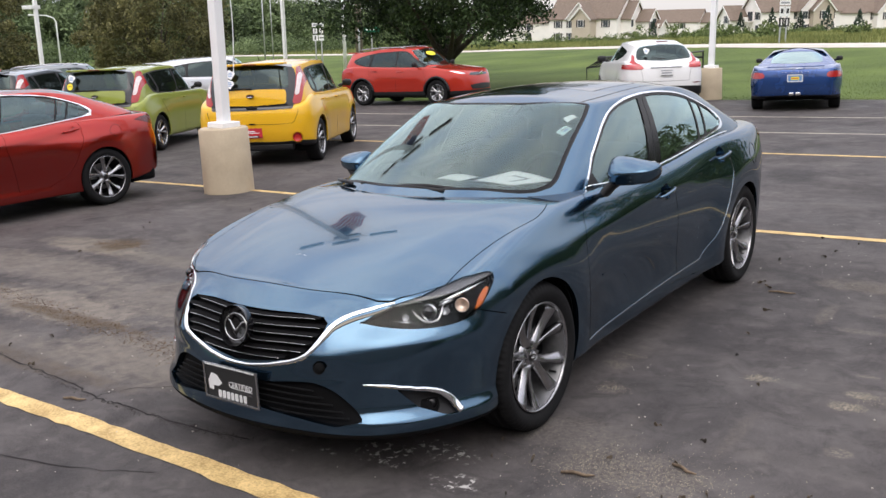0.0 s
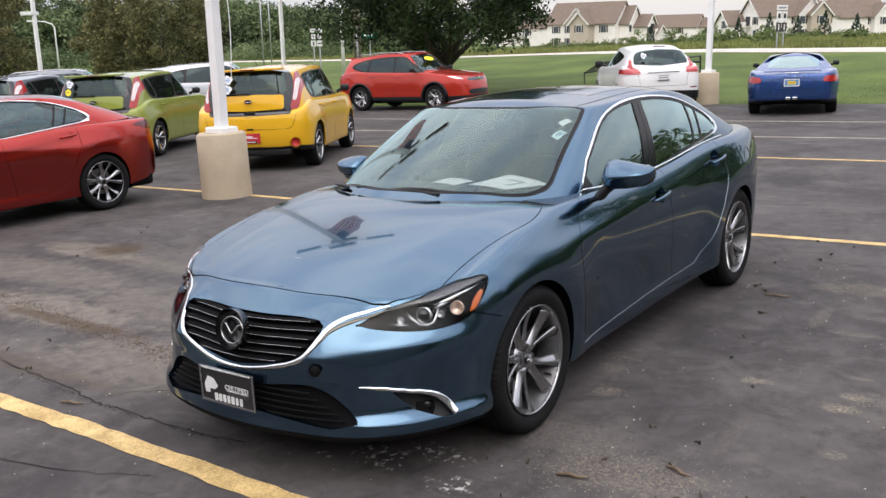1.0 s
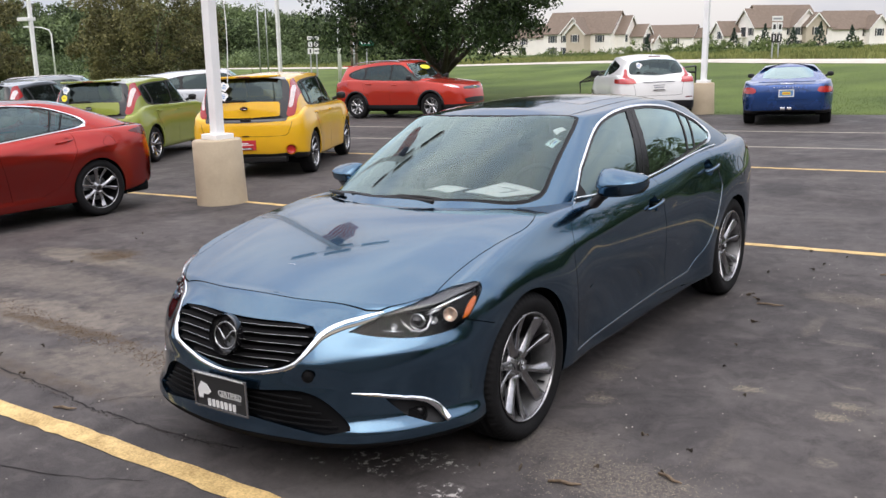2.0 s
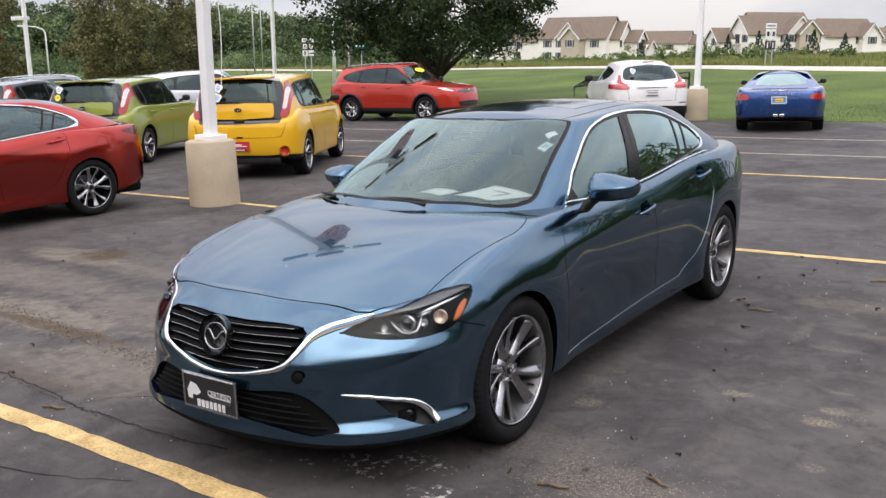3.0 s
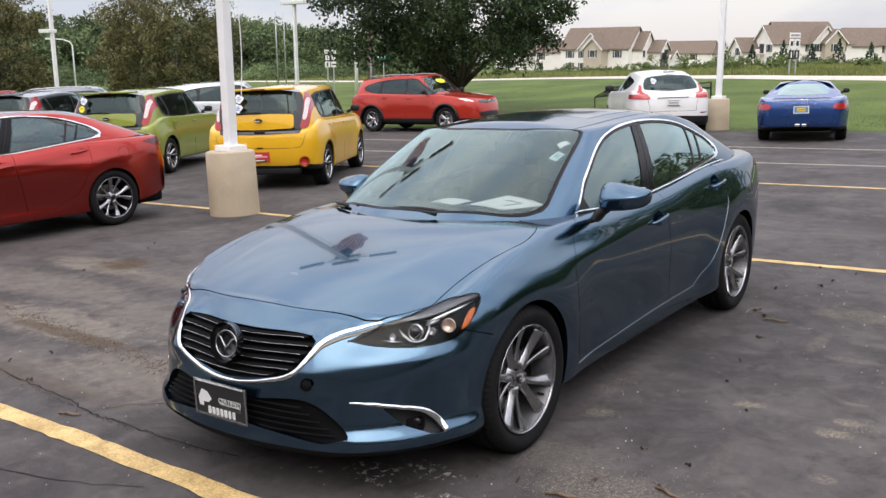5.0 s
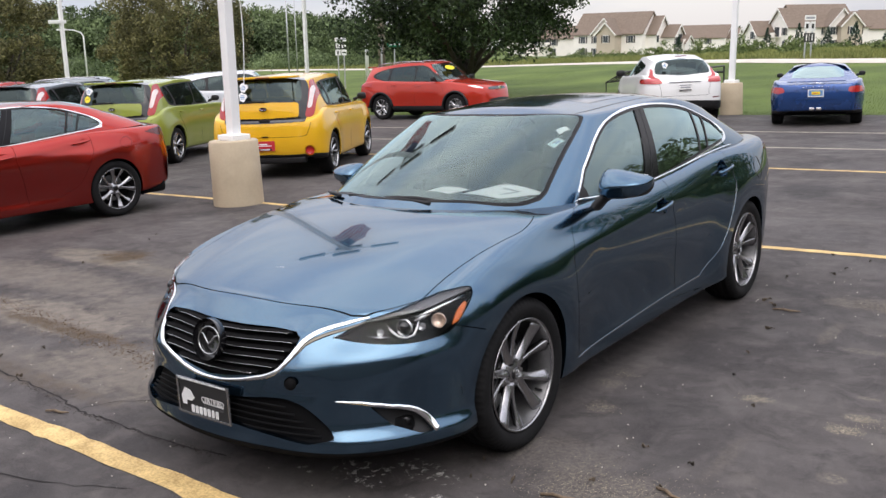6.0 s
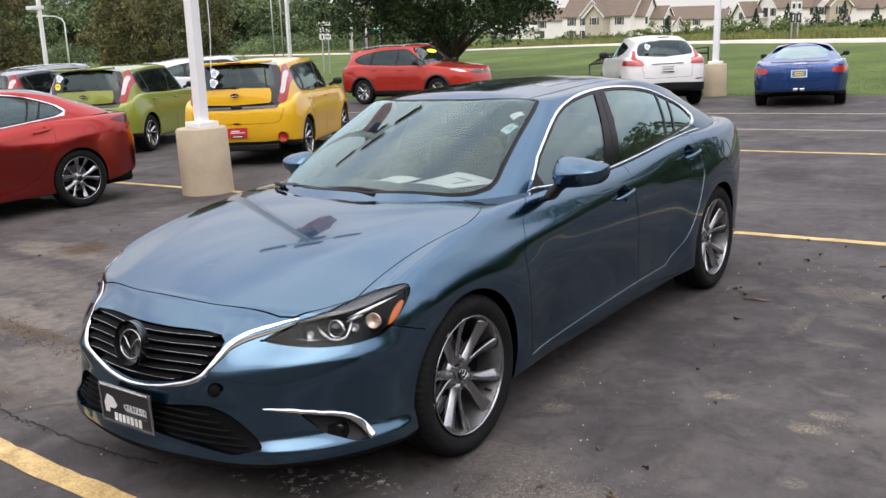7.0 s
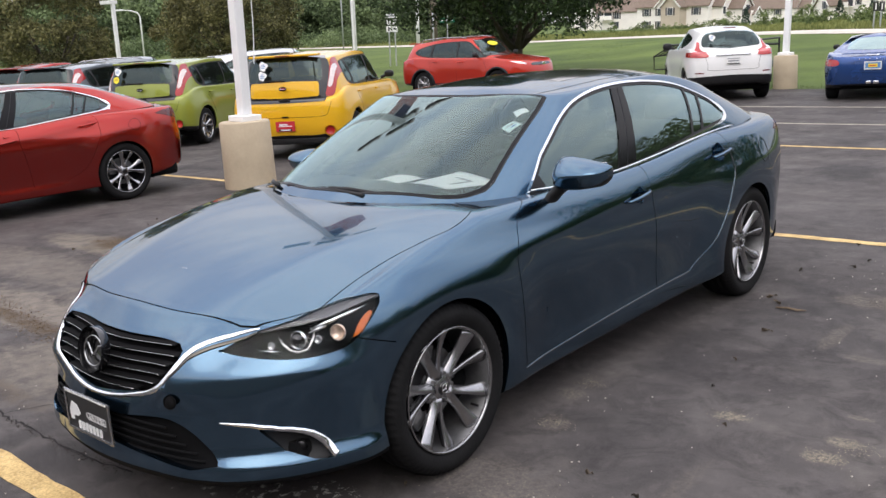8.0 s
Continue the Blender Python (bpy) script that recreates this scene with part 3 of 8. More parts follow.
def roof_net(base, top, spine, bulge, ends, steps=(0, 0.2, 0.45, 0.7, 0.9, 1.0), caps=(0.1, 0.3, 0.6, 1.0)):
    """Control net of a greenhouse: from the loop at the belt to the loop at the roof's edge, then the crowned roof."""
    base, top = np.array(base, float), np.array(top, float)
    mid = base[:, :2] - np.array([0, base[:, 1].mean()])
    out = mid / (np.linalg.norm(mid, axis=1, keepdims=True) + 1e-9)
    net = []
    for t in steps:
        row = base + (top - base) * t
        row[:, :2] += out * (bulge * 4 * t * (1 - t))
        net.append(row)
    goal = np.column_stack([np.zeros(len(top)), np.clip(top[:, 1], *ends), np.zeros(len(top))])
    goal[:, 2] = knots(spine, goal[:, 1])
    for f in caps:
        row = top + (goal - top) * f
        row[:, 2] = top[:, 2] + (goal[:, 2] - top[:, 2]) * (1 - (1 - f) ** 2)
        net.append(row)
    net = np.array(net).transpose(1, 0, 2)
    net[0, :, 0] = net[-1, :, 0] = 0
    return net


class Skin:
    """A fine sheet that can be cut along level lines and taken apart into parts."""

    def __init__(self, pts, nor):
        nu, nv = pts.shape[:2]
        self.bm = bmesh.new()
        self.lay = self.bm.verts.layers.float_vector.new("smooth_normal")
        vs = [[self.bm.verts.new(pts[i, j]) for j in range(nv)] for i in range(nu)]
        for i in range(nu):
            for j in range(nv):
                vs[i][j][self.lay] = Vector(nor[i, j])
        for i in range(nu):
            a, b = vs[i], vs[(i + 1) % nu]
            for j in range(nv - 1):
                self.bm.faces.new((a[j], b[j], b[j + 1], a[j + 1]))
        bmesh.ops.remove_doubles(self.bm, verts=self.bm.verts, dist=1e-4)

    def cut(self, fn):
        """Splits the faces along fn = 0; fn takes an array of points."""
        bm = self.bm
        bm.verts.ensure_lookup_table()
        bm.verts.index_update()
        co = np.array([v.co for v in bm.verts])
        val = fn(co)
        val[np.abs(val) < 4e-4] = 0
        on = [v for v in bm.verts if val[v.index] == 0]
        for e in [e for e in bm.edges if val[e.verts[0].index] * val[e.verts[1].index] < 0]:
            a, b = e.verts
            fa, fb = val[a.index], val[b.index]
            _, v = bmesh.utils.edge_split(e, a, fa / (fa - fb))
            on.append(v)
        if on:
            bmesh.ops.connect_verts(bm, verts=on)
        return self

    def centres(self):
        self.bm.faces.ensure_lookup_table()
        return np.array([f.calc_center_median() for f in self.bm.faces])

    def take(self, mask):
        """The faces under a mask as arrays: points, normals, faces."""
        idx, pts, nor, faces = {}, [], [], []
        for f in (f for f, m in zip(self.bm.faces, mask) if m):
            ring = []
            for v in f.verts:
                if v not in idx:
                    idx[v] = len(pts)
                    pts.append(v.co[:])
                    nor.append(v[self.lay].normalized()[:])
                ring.append(idx[v])
            faces.append(ring)
        return np.array(pts).reshape(-1, 3), np.array(nor).reshape(-1, 3), faces


def panel(name, taken, material, parent, flange=0.012, push=0.0, label="", inner=None):
    """One part from taken faces: shaded by the smooth sheet's normals, its rim turned inwards to give it thickness."""
    pts, nor, faces = taken
    if not faces:
        return None
    pts = pts + nor * push
    count = {}
    for f in faces:
        for a, b in zip(f, f[1:] + f[:1]):
            k = (min(a, b), max(a, b))
            count[k] = (count[k][0] + 1, (a, b)) if k in count else (1, (a, b))
    verts, loops, all_faces, slot = [tuple(p) for p in pts], [], [], []
    for f in faces:
        all_faces.append(f)
        loops += [tuple(nor[i]) for i in f]
        slot.append(0)
    if flange:
        made = {}
        for n, (a, b) in count.values():
            if n != 1:
                continue
            ids = []
            for i in (a, b):
                if i not in made:
                    made[i] = len(verts)
                    verts.append(tuple(pts[i]))
                    verts.append(tuple(pts[i] - nor[i] * flange))
                ids.append(made[i])
            q = [ids[1], ids[0], ids[0] + 1, ids[1] + 1]
            e1, e2 = np.subtract(verts[q[1]], verts[q[0]]), np.subtract(verts[q[3]], verts[q[0]])
            fn = np.cross(e1, e2)
            fn = fn / (np.linalg.norm(fn) + 1e-12)
            all_faces.append(q)
            loops += [tuple(fn)] * 4
            slot.append(1 if inner else 0)
    me = bpy.data.meshes.new(name)
    me.from_pydata(verts, [], all_faces)
    for m in [material] + ([inner] if inner else []):
        me.materials.append(m)
    me.polygons.foreach_set("use_smooth", [True] * len(all_faces))
    me.polygons.foreach_set("material_index", slot)
    me.normals_split_custom_set(loops)
    ob = new(name, me)
    ob.parent = parent
    if label:
        ob["label"] = label
    return ob


def pieces(taken):
    """The connected pieces of taken faces, largest first."""
    pts, nor, faces = taken
    root = list(range(len(pts)))

    def find(i):
        while root[i] != i:
            root[i] = root[root[i]]
            i = root[i]
        return i

    for f in faces:
        for a in f[1:]:
            root[find(a)] = find(f[0])
    groups = {}
    for f in faces:
        groups.setdefault(find(f[0]), []).append(f)
    out = []
    for fs in sorted(groups.values(), key=len, reverse=True):
        used = sorted({i for f in fs for i in f})
        at = {i: k for k, i in enumerate(used)}
        out.append((pts[used], nor[used], [[at[i] for i in f] for f in fs]))
    return out


def ribbon(path, widths, normals, height, seg=7):
    """A raised bar with a rounded back along a path on a surface; widths in metres, its back stands out along the normals."""
    bm = bmesh.new()
    rows = []
    pts = [Vector(p) for p in path]
    for i, (p, w, n) in enumerate(zip(pts, widths, normals)):
        d = (pts[min(i + 1, len(pts) - 1)] - pts[max(i - 1, 0)]).normalized()
        n = Vector(n).normalized()
        side = d.cross(n).normalized()
        row = []
        for k in range(seg + 2):
            a = math.pi * (k - .5) / seg if 0 < k < seg + 1 else (0 if k == 0 else math.pi)
            drop = -0.012 if k in (0, seg + 1) else (height[i] if hasattr(height, "__len__") else height) * min(1, w / .02) * math.sin(a)
            row.append(bm.verts.new(p + side * (w / 2 * math.cos(a)) + n * drop))
        rows.append(row)
    for a, b in zip(rows, rows[1:]):
        for k in range(seg + 1):
            bm.faces.new((a[k], a[k + 1], b[k + 1], b[k]))
    bm.faces.new(rows[0])
    bm.faces.new(rows[-1][::-1])
    bmesh.ops.recalc_face_normals(bm, faces=bm.faces)
    return bm


def settle(pts, nor, flat, targets, count=5):
    """Points and normals on a fine sheet nearest to places given in a flat view of it."""
    out, out_n = [], []
    for q in targets:
        d = ((flat - np.array(q)) ** 2).sum(1)
        i = np.argsort(d)[:count]
        w = 1 / (d[i] + 1e-6)
        w = w / w.sum()
        out.append((pts[i] * w[:, None]).sum(0))
        out_n.append((nor[i] * w[:, None]).sum(0))
    out, out_n = np.array(out), np.array(out_n)
    for _ in range(2):
        out[1:-1] = (out[:-2] + 2 * out[1:-1] + out[2:]) / 4
        out_n[1:-1] = (out_n[:-2] + 2 * out_n[1:-1] + out_n[2:]) / 4
    return out, out_n


# ---- wheels ----
def tyre_bm(radius, width, rim, tread=True, seg=72):
    w = width / 2
    prof = [(rim - 0.004, -w * 0.78), (rim + 0.012, -w * 0.92), ((radius + rim) / 2, -w * 1.02), (radius - 0.03, -w * 0.98), (radius - 0.010, -w * 0.86), (radius - 0.002, -w * 0.66)]
    if tread:
        for c in (-0.42, 0.0, 0.42):
            prof += [(radius, w * (c - 0.10)), (radius - 0.008, w * (c - 0.07)), (radius - 0.008, w * (c + 0.07)), (radius, w * (c + 0.10))]
    prof += [(radius - 0.002, w * 0.66), (radius - 0.010, w * 0.86), (radius - 0.03, w * 0.98), ((radius + rim) / 2, w * 1.02), (rim + 0.012, w * 0.92), (rim - 0.004, w * 0.78)]
    bm = lathe(prof, seg)
    if tread:
        # cross cuts in the shoulders
        for v in bm.verts:
            r = math.hypot(v.co.y, v.co.z)
            if r > radius - .012 and abs(v.co.x) > w * .6 and round(math.atan2(v.co.z, v.co.y) / (2 * math.pi) * seg) % 3 == 0:
                v.co.y, v.co.z = v.co.y * (1 - .007 / r), v.co.z * (1 - .007 / r)
    return bm


def spoke_bm(axis, way, r0, r1, spread, x0, x1, depth, steps=9):
    """One arm of a forked wheel spoke, face outwards +x: it leaves the hub near the fork's axis and flares out to the rim; angles in degrees."""
    own = bmesh.new()
    rows = []
    far = r1 * math.sin(radians(spread))
    up = r1 * math.cos(radians(spread))
    ca, sa = math.cos(radians(axis)), math.sin(radians(axis))
    path = []
    for k in range(steps + 1):
        t = k / steps
        u, o = r0 + (up - r0) * t, way * (.011 + (far - .011) * t ** 1.45)
        path.append((u * ca - o * sa, u * sa + o * ca))
    for k, (py, pz) in enumerate(path):
        t = k / steps
        qa, qb = path[max(k - 1, 0)], path[min(k + 1, steps)]
        d = Vector((0, qb[0] - qa[0], qb[1] - qa[1])).normalized()
        side = Vector((0, -d.z, d.y)) * way
        w = .046 - .014 * math.sin(math.pi * min(1, t * 1.15)) + .014 * t ** 3
        x = x0 + (x1 - x0) * t ** 1.5 - .007 * math.sin(math.pi * t)
        dd = depth * (1 - .35 * t)
        sec = ((-.55, -dd), (-.5, -.004), (-.36, .001), (-.05, -.002), (.36, -.014), (.5, -.020), (.55, -dd))
        rows.append([own.verts.new(Vector((x + h, py, pz)) + side * (q * w)) for q, h in sec])
    n = len(rows[0])
    for a, b in zip(rows, rows[1:]):
        for i in range(n):
            own.faces.new((a[i], a[(i + 1) % n], b[(i + 1) % n], b[i]))
    own.faces.new(rows[0])
    own.faces.new(rows[-1][::-1])
    bmesh.ops.recalc_face_normals(own, faces=own.faces)
    return own


def wheel(name, parent, at, side, radius, width, rim, style, detail=True, turn=0.0):
    """A wheel: tyre, barrel, forked spokes, brake, hub cap and nuts. side: 1 faces +x, -1 faces -x. style: (forks, spread, spoke metal, barrel metal)."""
    w = new(name)
    w.parent = parent
    w.matrix_basis = Matrix.Translation(at) @ pose(0, 0, 0, turn, 0, 0 if side > 0 else 180)
    part("tyre", tyre_bm(radius, width, rim, detail, 216 if detail else 40), M_RUBBER, w, smooth=True)
    h = width / 2
    n, spread, light, dark = style
    part("rim_lip", lathe([(rim, h * 0.86), (rim + 0.003, h * 0.92), (rim - 0.003, h * 0.94), (rim - 0.007, h * 0.88), (rim - 0.008, h * 0.8)], 72 if detail else 40), light, w, smooth=True)
    part("barrel_well", lathe([(rim - 0.008, h * 0.8), (rim - 0.016, h * 0.55), (rim - 0.030, -h * 0.5), (rim - 0.026, -h * 0.8)], 72 if detail else 40), dark, w, smooth=True)
    part("brake_disc", lathe([(0.04, -0.02), (rim * 0.62, -0.02), (rim * 0.62, -0.045), (0.04, -0.045)], 40), M_STEEL, w, smooth=False)
    part("wheel_backing", lathe([(0.02, -h * 0.6), (rim - 0.03, -h * 0.6), (rim - 0.03, -h * 0.7), (0.02, -h * 0.7)], 40), M_SEAM, w)
    for k in range(n):
        for way in (-1, 1):
            part("spoke", spoke_bm(360 * k / n, way, .042, rim - .004, spread, h * .50, h * .86, .040), light, w, smooth=True)
    part("hub", lathe([(0.0, h * 0.50), (0.036, h * 0.50), (0.050, h * 0.42), (0.078, h * 0.30), (0.085, h * 0.1), (0.0, h * 0.1)], 32), light, w, smooth=True)
    part("hub_cap", lathe([(0.0, h * 0.60), (0.022, h * 0.60), (0.028, h * 0.57), (0.030, h * 0.48)], 24), M_GLOSSBLACK if detail else dark, w, smooth=True)
    if detail:
        part("cap_ring", lathe([(0.017, h * 0.605), (0.019, h * 0.62), (0.021, h * 0.605)], 24), M_CHROME, w, smooth=True)
        part("cap_emblem", tube([(h * .61, -.016, .007), (h * .61, -.005, .002), (h * .61, 0, -.005), (h * .61, .005, .002), (h * .61, .016, .007)], [.001, .002, .002, .002, .001], 6), M_CHROME, w, smooth=True)
        bm = box((.05, .075, .16), (-.005, -rim * .60, 0.02), .014)
        part("brake_caliper", bm, M_STEEL, w, "gray brake caliper")
        for k in range(5):
            a = radians(360 * k / 5 + 36)
            bm = lathe([(0.0, 0.02), (0.008, 0.02), (0.009, 0.0)], 6)
            bmesh.ops.translate(bm, vec=(h * 0.30, 0.057 * math.cos(a), 0.057 * math.sin(a)), verts=bm.verts)
            part("lug_nut", bm, M_STEEL, w)
        bm = tube([(h * 0.40, 0, 0), (h * 0.72, 0, 0)], [0.006, 0.005], 8)
        bmesh.ops.transform(bm, matrix=pose(0, (rim - 0.03) * math.cos(radians(-72)), (rim - 0.03) * math.sin(radians(-72))), verts=bm.verts)
        part("valve", bm, M_BLACK, w)
    return w


def liner(parent, at, side, radius, width=0.26):
    """The dark housing over a wheel."""
    prof = [(radius, 0.0), (radius + 0.01, -width), (0.05, -width)]
    bm = lathe(prof, 36)
    bmesh.ops.transform(bm, matrix=pose(0, 0, 0, 0, 0, 0 if side > 0 else 180), verts=bm.verts)
    bmesh.ops.translate(bm, vec=at, verts=bm.verts)
    low = [v for v in bm.verts if v.co.z < 0.16]
    bmesh.ops.delete(bm, geom=low, context="VERTS")
    return part("wheel_liner", bm, M_SEAM, parent, smooth=True)

# ---- the sedan ----
SEDAN_PLAN = [(0, -2.41), (.28, -2.385), (.53, -2.31), (.755, -2.14), (.885, -1.86), (.905, -1.45), (.905, -.95), (.90, -.3), (.90, .4),
              (.91, 1.0), (.92, 1.45), (.87, 1.95), (.73, 2.28), (.45, 2.46), (0, 2.50)]
SEDAN_ROWS = [
    ([(-2.4, .20), (-1, .19), (2.5, .30)], .30, .25, .30),
    ([(-2.4, .20), (-1.9, .205), (-1, .20), (1, .21), (1.9, .26), (2.5, .32)], .035, .065, .06),
    ([(-2.4, .27), (-1.9, .28), (-1, .25), (1, .26), (1.9, .34), (2.5, .42)], 0, .035, .01),
    ([(-2.4, .42), (-1.9, .42), (-1, .40), (1, .42), (1.9, .50), (2.5, .58)], .005, .018, 0, .02),
]
SEDAN_ROWS += [
    ([(-2.4, .55), (-1.9, .55), (-1, .56), (1, .58), (1.9, .68), (2.5, .72)], .045, .008, .0, .025),
    ([(-2.4, .66), (-1.9, .67), (-1.4, .70), (-1, .72), (1, .75), (1.9, .82), (2.5, .86)], .11, 0, .045, .05),
    ([(-2.4, .72), (-1.9, .755), (-1.4, .825), (-1, .84), (1, .86), (1.9, .93), (2.5, .965)], .17, .02, .055, .06),
    ([(-2.4, .775), (-1.9, .832), (-1.4, .920), (-1, .962), (0, .965), (1, 1.03), (1.9, 1.04), (2.5, 1.035)], .235, .07, .085, .06),
]
SEDAN_SPINE = [(-2.2, .775), (-2.0, .835), (-1.8, .885), (-1.2, 1.012), (-.9, 1.03), (0, 1.0), (1.6, 1.06), (2.1, 1.09), (2.45, 1.06)]
SEDAN_BASE = [(0, -1.24, .99), (.35, -1.18, .99), (.62, -1.0, .97), (.765, -.70, .94), (.80, -.2, .935), (.805, .5, .965), (.78, 1.1, 1.02),
              (.75, 1.68, 1.05), (.55, 2.12, 1.07), (0, 2.20, 1.075)]
SEDAN_TOP = [(0, -.40, 1.39), (.32, -.37, 1.386), (.53, -.25, 1.375), (.595, 0, 1.375), (.605, .3, 1.392), (.605, .7, 1.400), (.59, 1.05, 1.375),
             (.555, 1.48, 1.290), (.30, 1.58, 1.305), (0, 1.62, 1.31)]
SEDAN_ROOF = [(-.40, 1.395), (0, 1.44), (.4, 1.452), (.9, 1.445), (1.35, 1.385), (1.62, 1.31)]


def ease(t):
    t = np.clip(t, 0, 1)
    return t * t * (3 - 2 * t)


def fair_body(p):
    """Evens out the hood and the flanks, and folds the hood along a line from each lamp to the screen."""
    q = p.copy()
    x, y, z = p[..., 0], p[..., 1], p[..., 2]
    ax = np.abs(x)
    top = (z > .70) & (ax < .80) & (y > -2.22) & (y < -.98)
    terms = lambda a, b: np.stack([a ** i * b ** j for i, j in ((0, 0), (0, 1), (0, 2), (2, 0), (2, 1), (4, 0))], -1)
    a, b = ax / .75, (y + 1.6) / .6
    k = np.linalg.lstsq(terms(a[top], b[top]), z[top], rcond=None)[0]
    w = ease((z - .72) / .05) * ease((.88 - ax) / .10) * ease((y + 2.21) / .08) * ease((-.98 - y) / .12)
    fold = .50 + .17 * ease((y + 2.15) / 1.0)
    drop = -.011 * ease((ax - fold + .10) / .26) * ease((y + 2.18) / .16) * ease((-1.0 - y) / .25) * ease((1.0 - ax) / .22)
    q[..., 2] = z + w * (terms(np.clip(a, 0, 1.16), np.clip(b, -1.1, 1.1)) @ k - z) + drop * ease((z - .64) / .12)
    side = (z > .28) & (z < .88) & (ax > .76) & (y > -1.75) & (y < 2.0)
    terms2 = lambda a, b: np.stack([a ** i * b ** j for i in range(6) for j in range(4)], -1)
    a, b = y / 1.9, (z - .58) / .3
    k = np.linalg.lstsq(terms2(a[side], b[side]), ax[side], rcond=None)[0]
    w = ease((z - .28) / .06) * ease((.88 - z) / .08) * ease((y + 1.75) / .25) * ease((2.0 - y) / .25) * ease((ax - .74) / .05)
    q[..., 0] = x + np.sign(x) * w * (terms2(np.clip(a, -1, 1.1), np.clip(b, -1, 1)) @ k - ax)
    return q


def sedan_shape(p):
    """Wheel-arch swells and the fender's crest."""
    p = fair_body(p)
    x, y, z = p[..., 0], p[..., 1], p[..., 2]
    s = np.sign(x) * np.clip(np.abs(x) / 0.6, 0, 1) ** 4
    # the front fender rolls over in a wide round shoulder above the wheel
    roll = ease((z - .70) / .22) * np.exp(-((y + 1.35) / .55) ** 2)
    x = x - s * .028 * roll
    # a soft crease runs back from the fender through the doors
    crease = .80 + .055 * (y + 1.0)
    x = x + s * .005 * np.exp(-((z - crease) / .045) ** 2) * ease((y + 1.25) / .4) * ease((.95 - y) / .6)
    # the doors draw in below the crease and come out again at the sill
    x = x - s * .016 * np.exp(-((z - .46) / .20) ** 2) * ease((y + 1.02) / .35) * ease((1.0 - y) / .35) * ease((z - .26) / .08)
    for yw, a in ((-1.415, 0.022), (1.415, 0.020)):
        r = np.hypot(y - yw, z - 0.36)
        x = x + s * a * np.exp(-((r - 0.42) / 0.16) ** 2)
    ax = np.abs(x)
    window = np.clip((z - .47) / .08, 0, 1) * np.clip((.745 - z) / .05, 0, 1) * (y < -1.7)
    y = y - .045 * np.exp(-((ax - .42) / .10) ** 2) * window
    # under each lamp the bumper stands out in a shelf with a soft lower edge
    shelf = .016 * ease((.668 - z) / .075) * ease((z - .40) / .19) * ease((-1.76 - y) / .25) * ease((ax - .44) / .16)
    away = np.hypot(x, y + 1.35) + 1e-6
    x, y = x + shelf * x / away, y + shelf * (y + 1.35) / away
    # the chin flares out into a lip that faces the sky
    flare = .027 * np.clip((.345 - z) / .055, 0, 1) ** 1.5 * np.clip((-1.72 - y) / .12, 0, 1) * np.clip((z - .18) / .05, 0, 1) * np.clip((ax - .30) / .30, 0.12, 1)
    away = np.hypot(x, y + 1.35) + 1e-6
    x, y = x + flare * x / away, y + flare * (y + 1.35) / away
    return np.stack([x, y, z], -1)


def half(*points):
    """A smooth open stretch of an outline."""
    return smooth_loop(points, 6, False)


def region(*stretches):
    return np.concatenate(stretches)


HOOD = region(half((-.1, -2.172), (.1, -2.171), (.25, -2.16), (.44, -2.127), (.548, -2.106)), half((.60, -2.082), (.68, -2.008), (.752, -1.915)),
              half((.752, -1.86), (.753, -1.75), (.765, -1.55), (.785, -1.36), (.793, -1.24), (.765, -1.10), (.71, -1.01)),
              half((.60, -1.02), (.45, -1.12), (.2, -1.19), (-.1, -1.2)))
LAMP = region(half((-1.175, .672), (-1.122, .659), (-1.056, .650), (-.956, .643), (-.84, .645), (-.725, .668), (-.65, .735), (-.612, .787)),
              half((-.614, .812), (-.65, .818), (-.723, .811), (-.822, .789), (-.941, .757), (-1.046, .728)))
GRILLE = region(half((-.05, .690), (.10, .690), (.21, .692), (.385, .693)), half((.416, .675), (.405, .620), (.363, .566), (.30, .534), (.12, .506), (-.05, .492)))
CHROME_LINE = [(0, .480, .017), (.12, .489, .018), (.22, .506, .020), (.31, .530, .021), (.372, .566, .021), (.410, .620, .020), (.434, .664, .018), (.474, .697, .019), (.54, .717, .016), (.615, .737, .008)]
AMBER = region(half((-.712, .690), (-.682, .702), (-.650, .742), (-.632, .774)), half((-.660, .764), (-.688, .736)))
INTAKE = region(half((-.05, .425), (.16, .430), (.33, .446), (.42, .438), (.50, .395), (.592, .300)), half((.49, .277), (.35, .292), (.13, .315), (-.05, .322)))
WING_LINE = [(.388, .566, .004), (.424, .620, .012), (.449, .657, .016), (.497, .683, .017), (.56, .702, .013), (.612, .724, .004)]
FOG_LINE = [(-1.19, .440, .006), (-1.13, .436, .012), (-1.06, .425, .017), (-.98, .409, .019), (-.92, .396, .022), (-.872, .374, .027), (-.832, .338, .031), (-.800, .294, .028)]
LAMP_STEP = [(-1.2, .725), (-1.05, .726), (-.95, .741), (-.85, .758), (-.75, .783), (-.62, .808)]
FOG = region(half((-1.06, .414), (-.93, .388), (-.868, .357), (-.826, .312), (-.806, .286)), half((-.87, .293), (-.975, .334)))
WINDOWS = region(half((-.70, .960), (-.33, .962), (.19, .980), (.665, 1.022), (1.20, 1.070), (1.37, 1.088)),
                 half((1.42, 1.115), (1.395, 1.175), (1.20, 1.265), (.908, 1.350), (.535, 1.390), (.20, 1.386), (-.05, 1.349), (-.25, 1.272), (-.50, 1.128)))
SCREEN = region(half((-.1, -1.168), (.2, -1.155), (.48, -1.057), (.60, -.965), (.655, -.86)), half((.66, -.80), (.62, -.57), (.579, -.327), (.555, -.225)),
                half((.52, -.235), (.25, -.375), (-.1, -.395)))
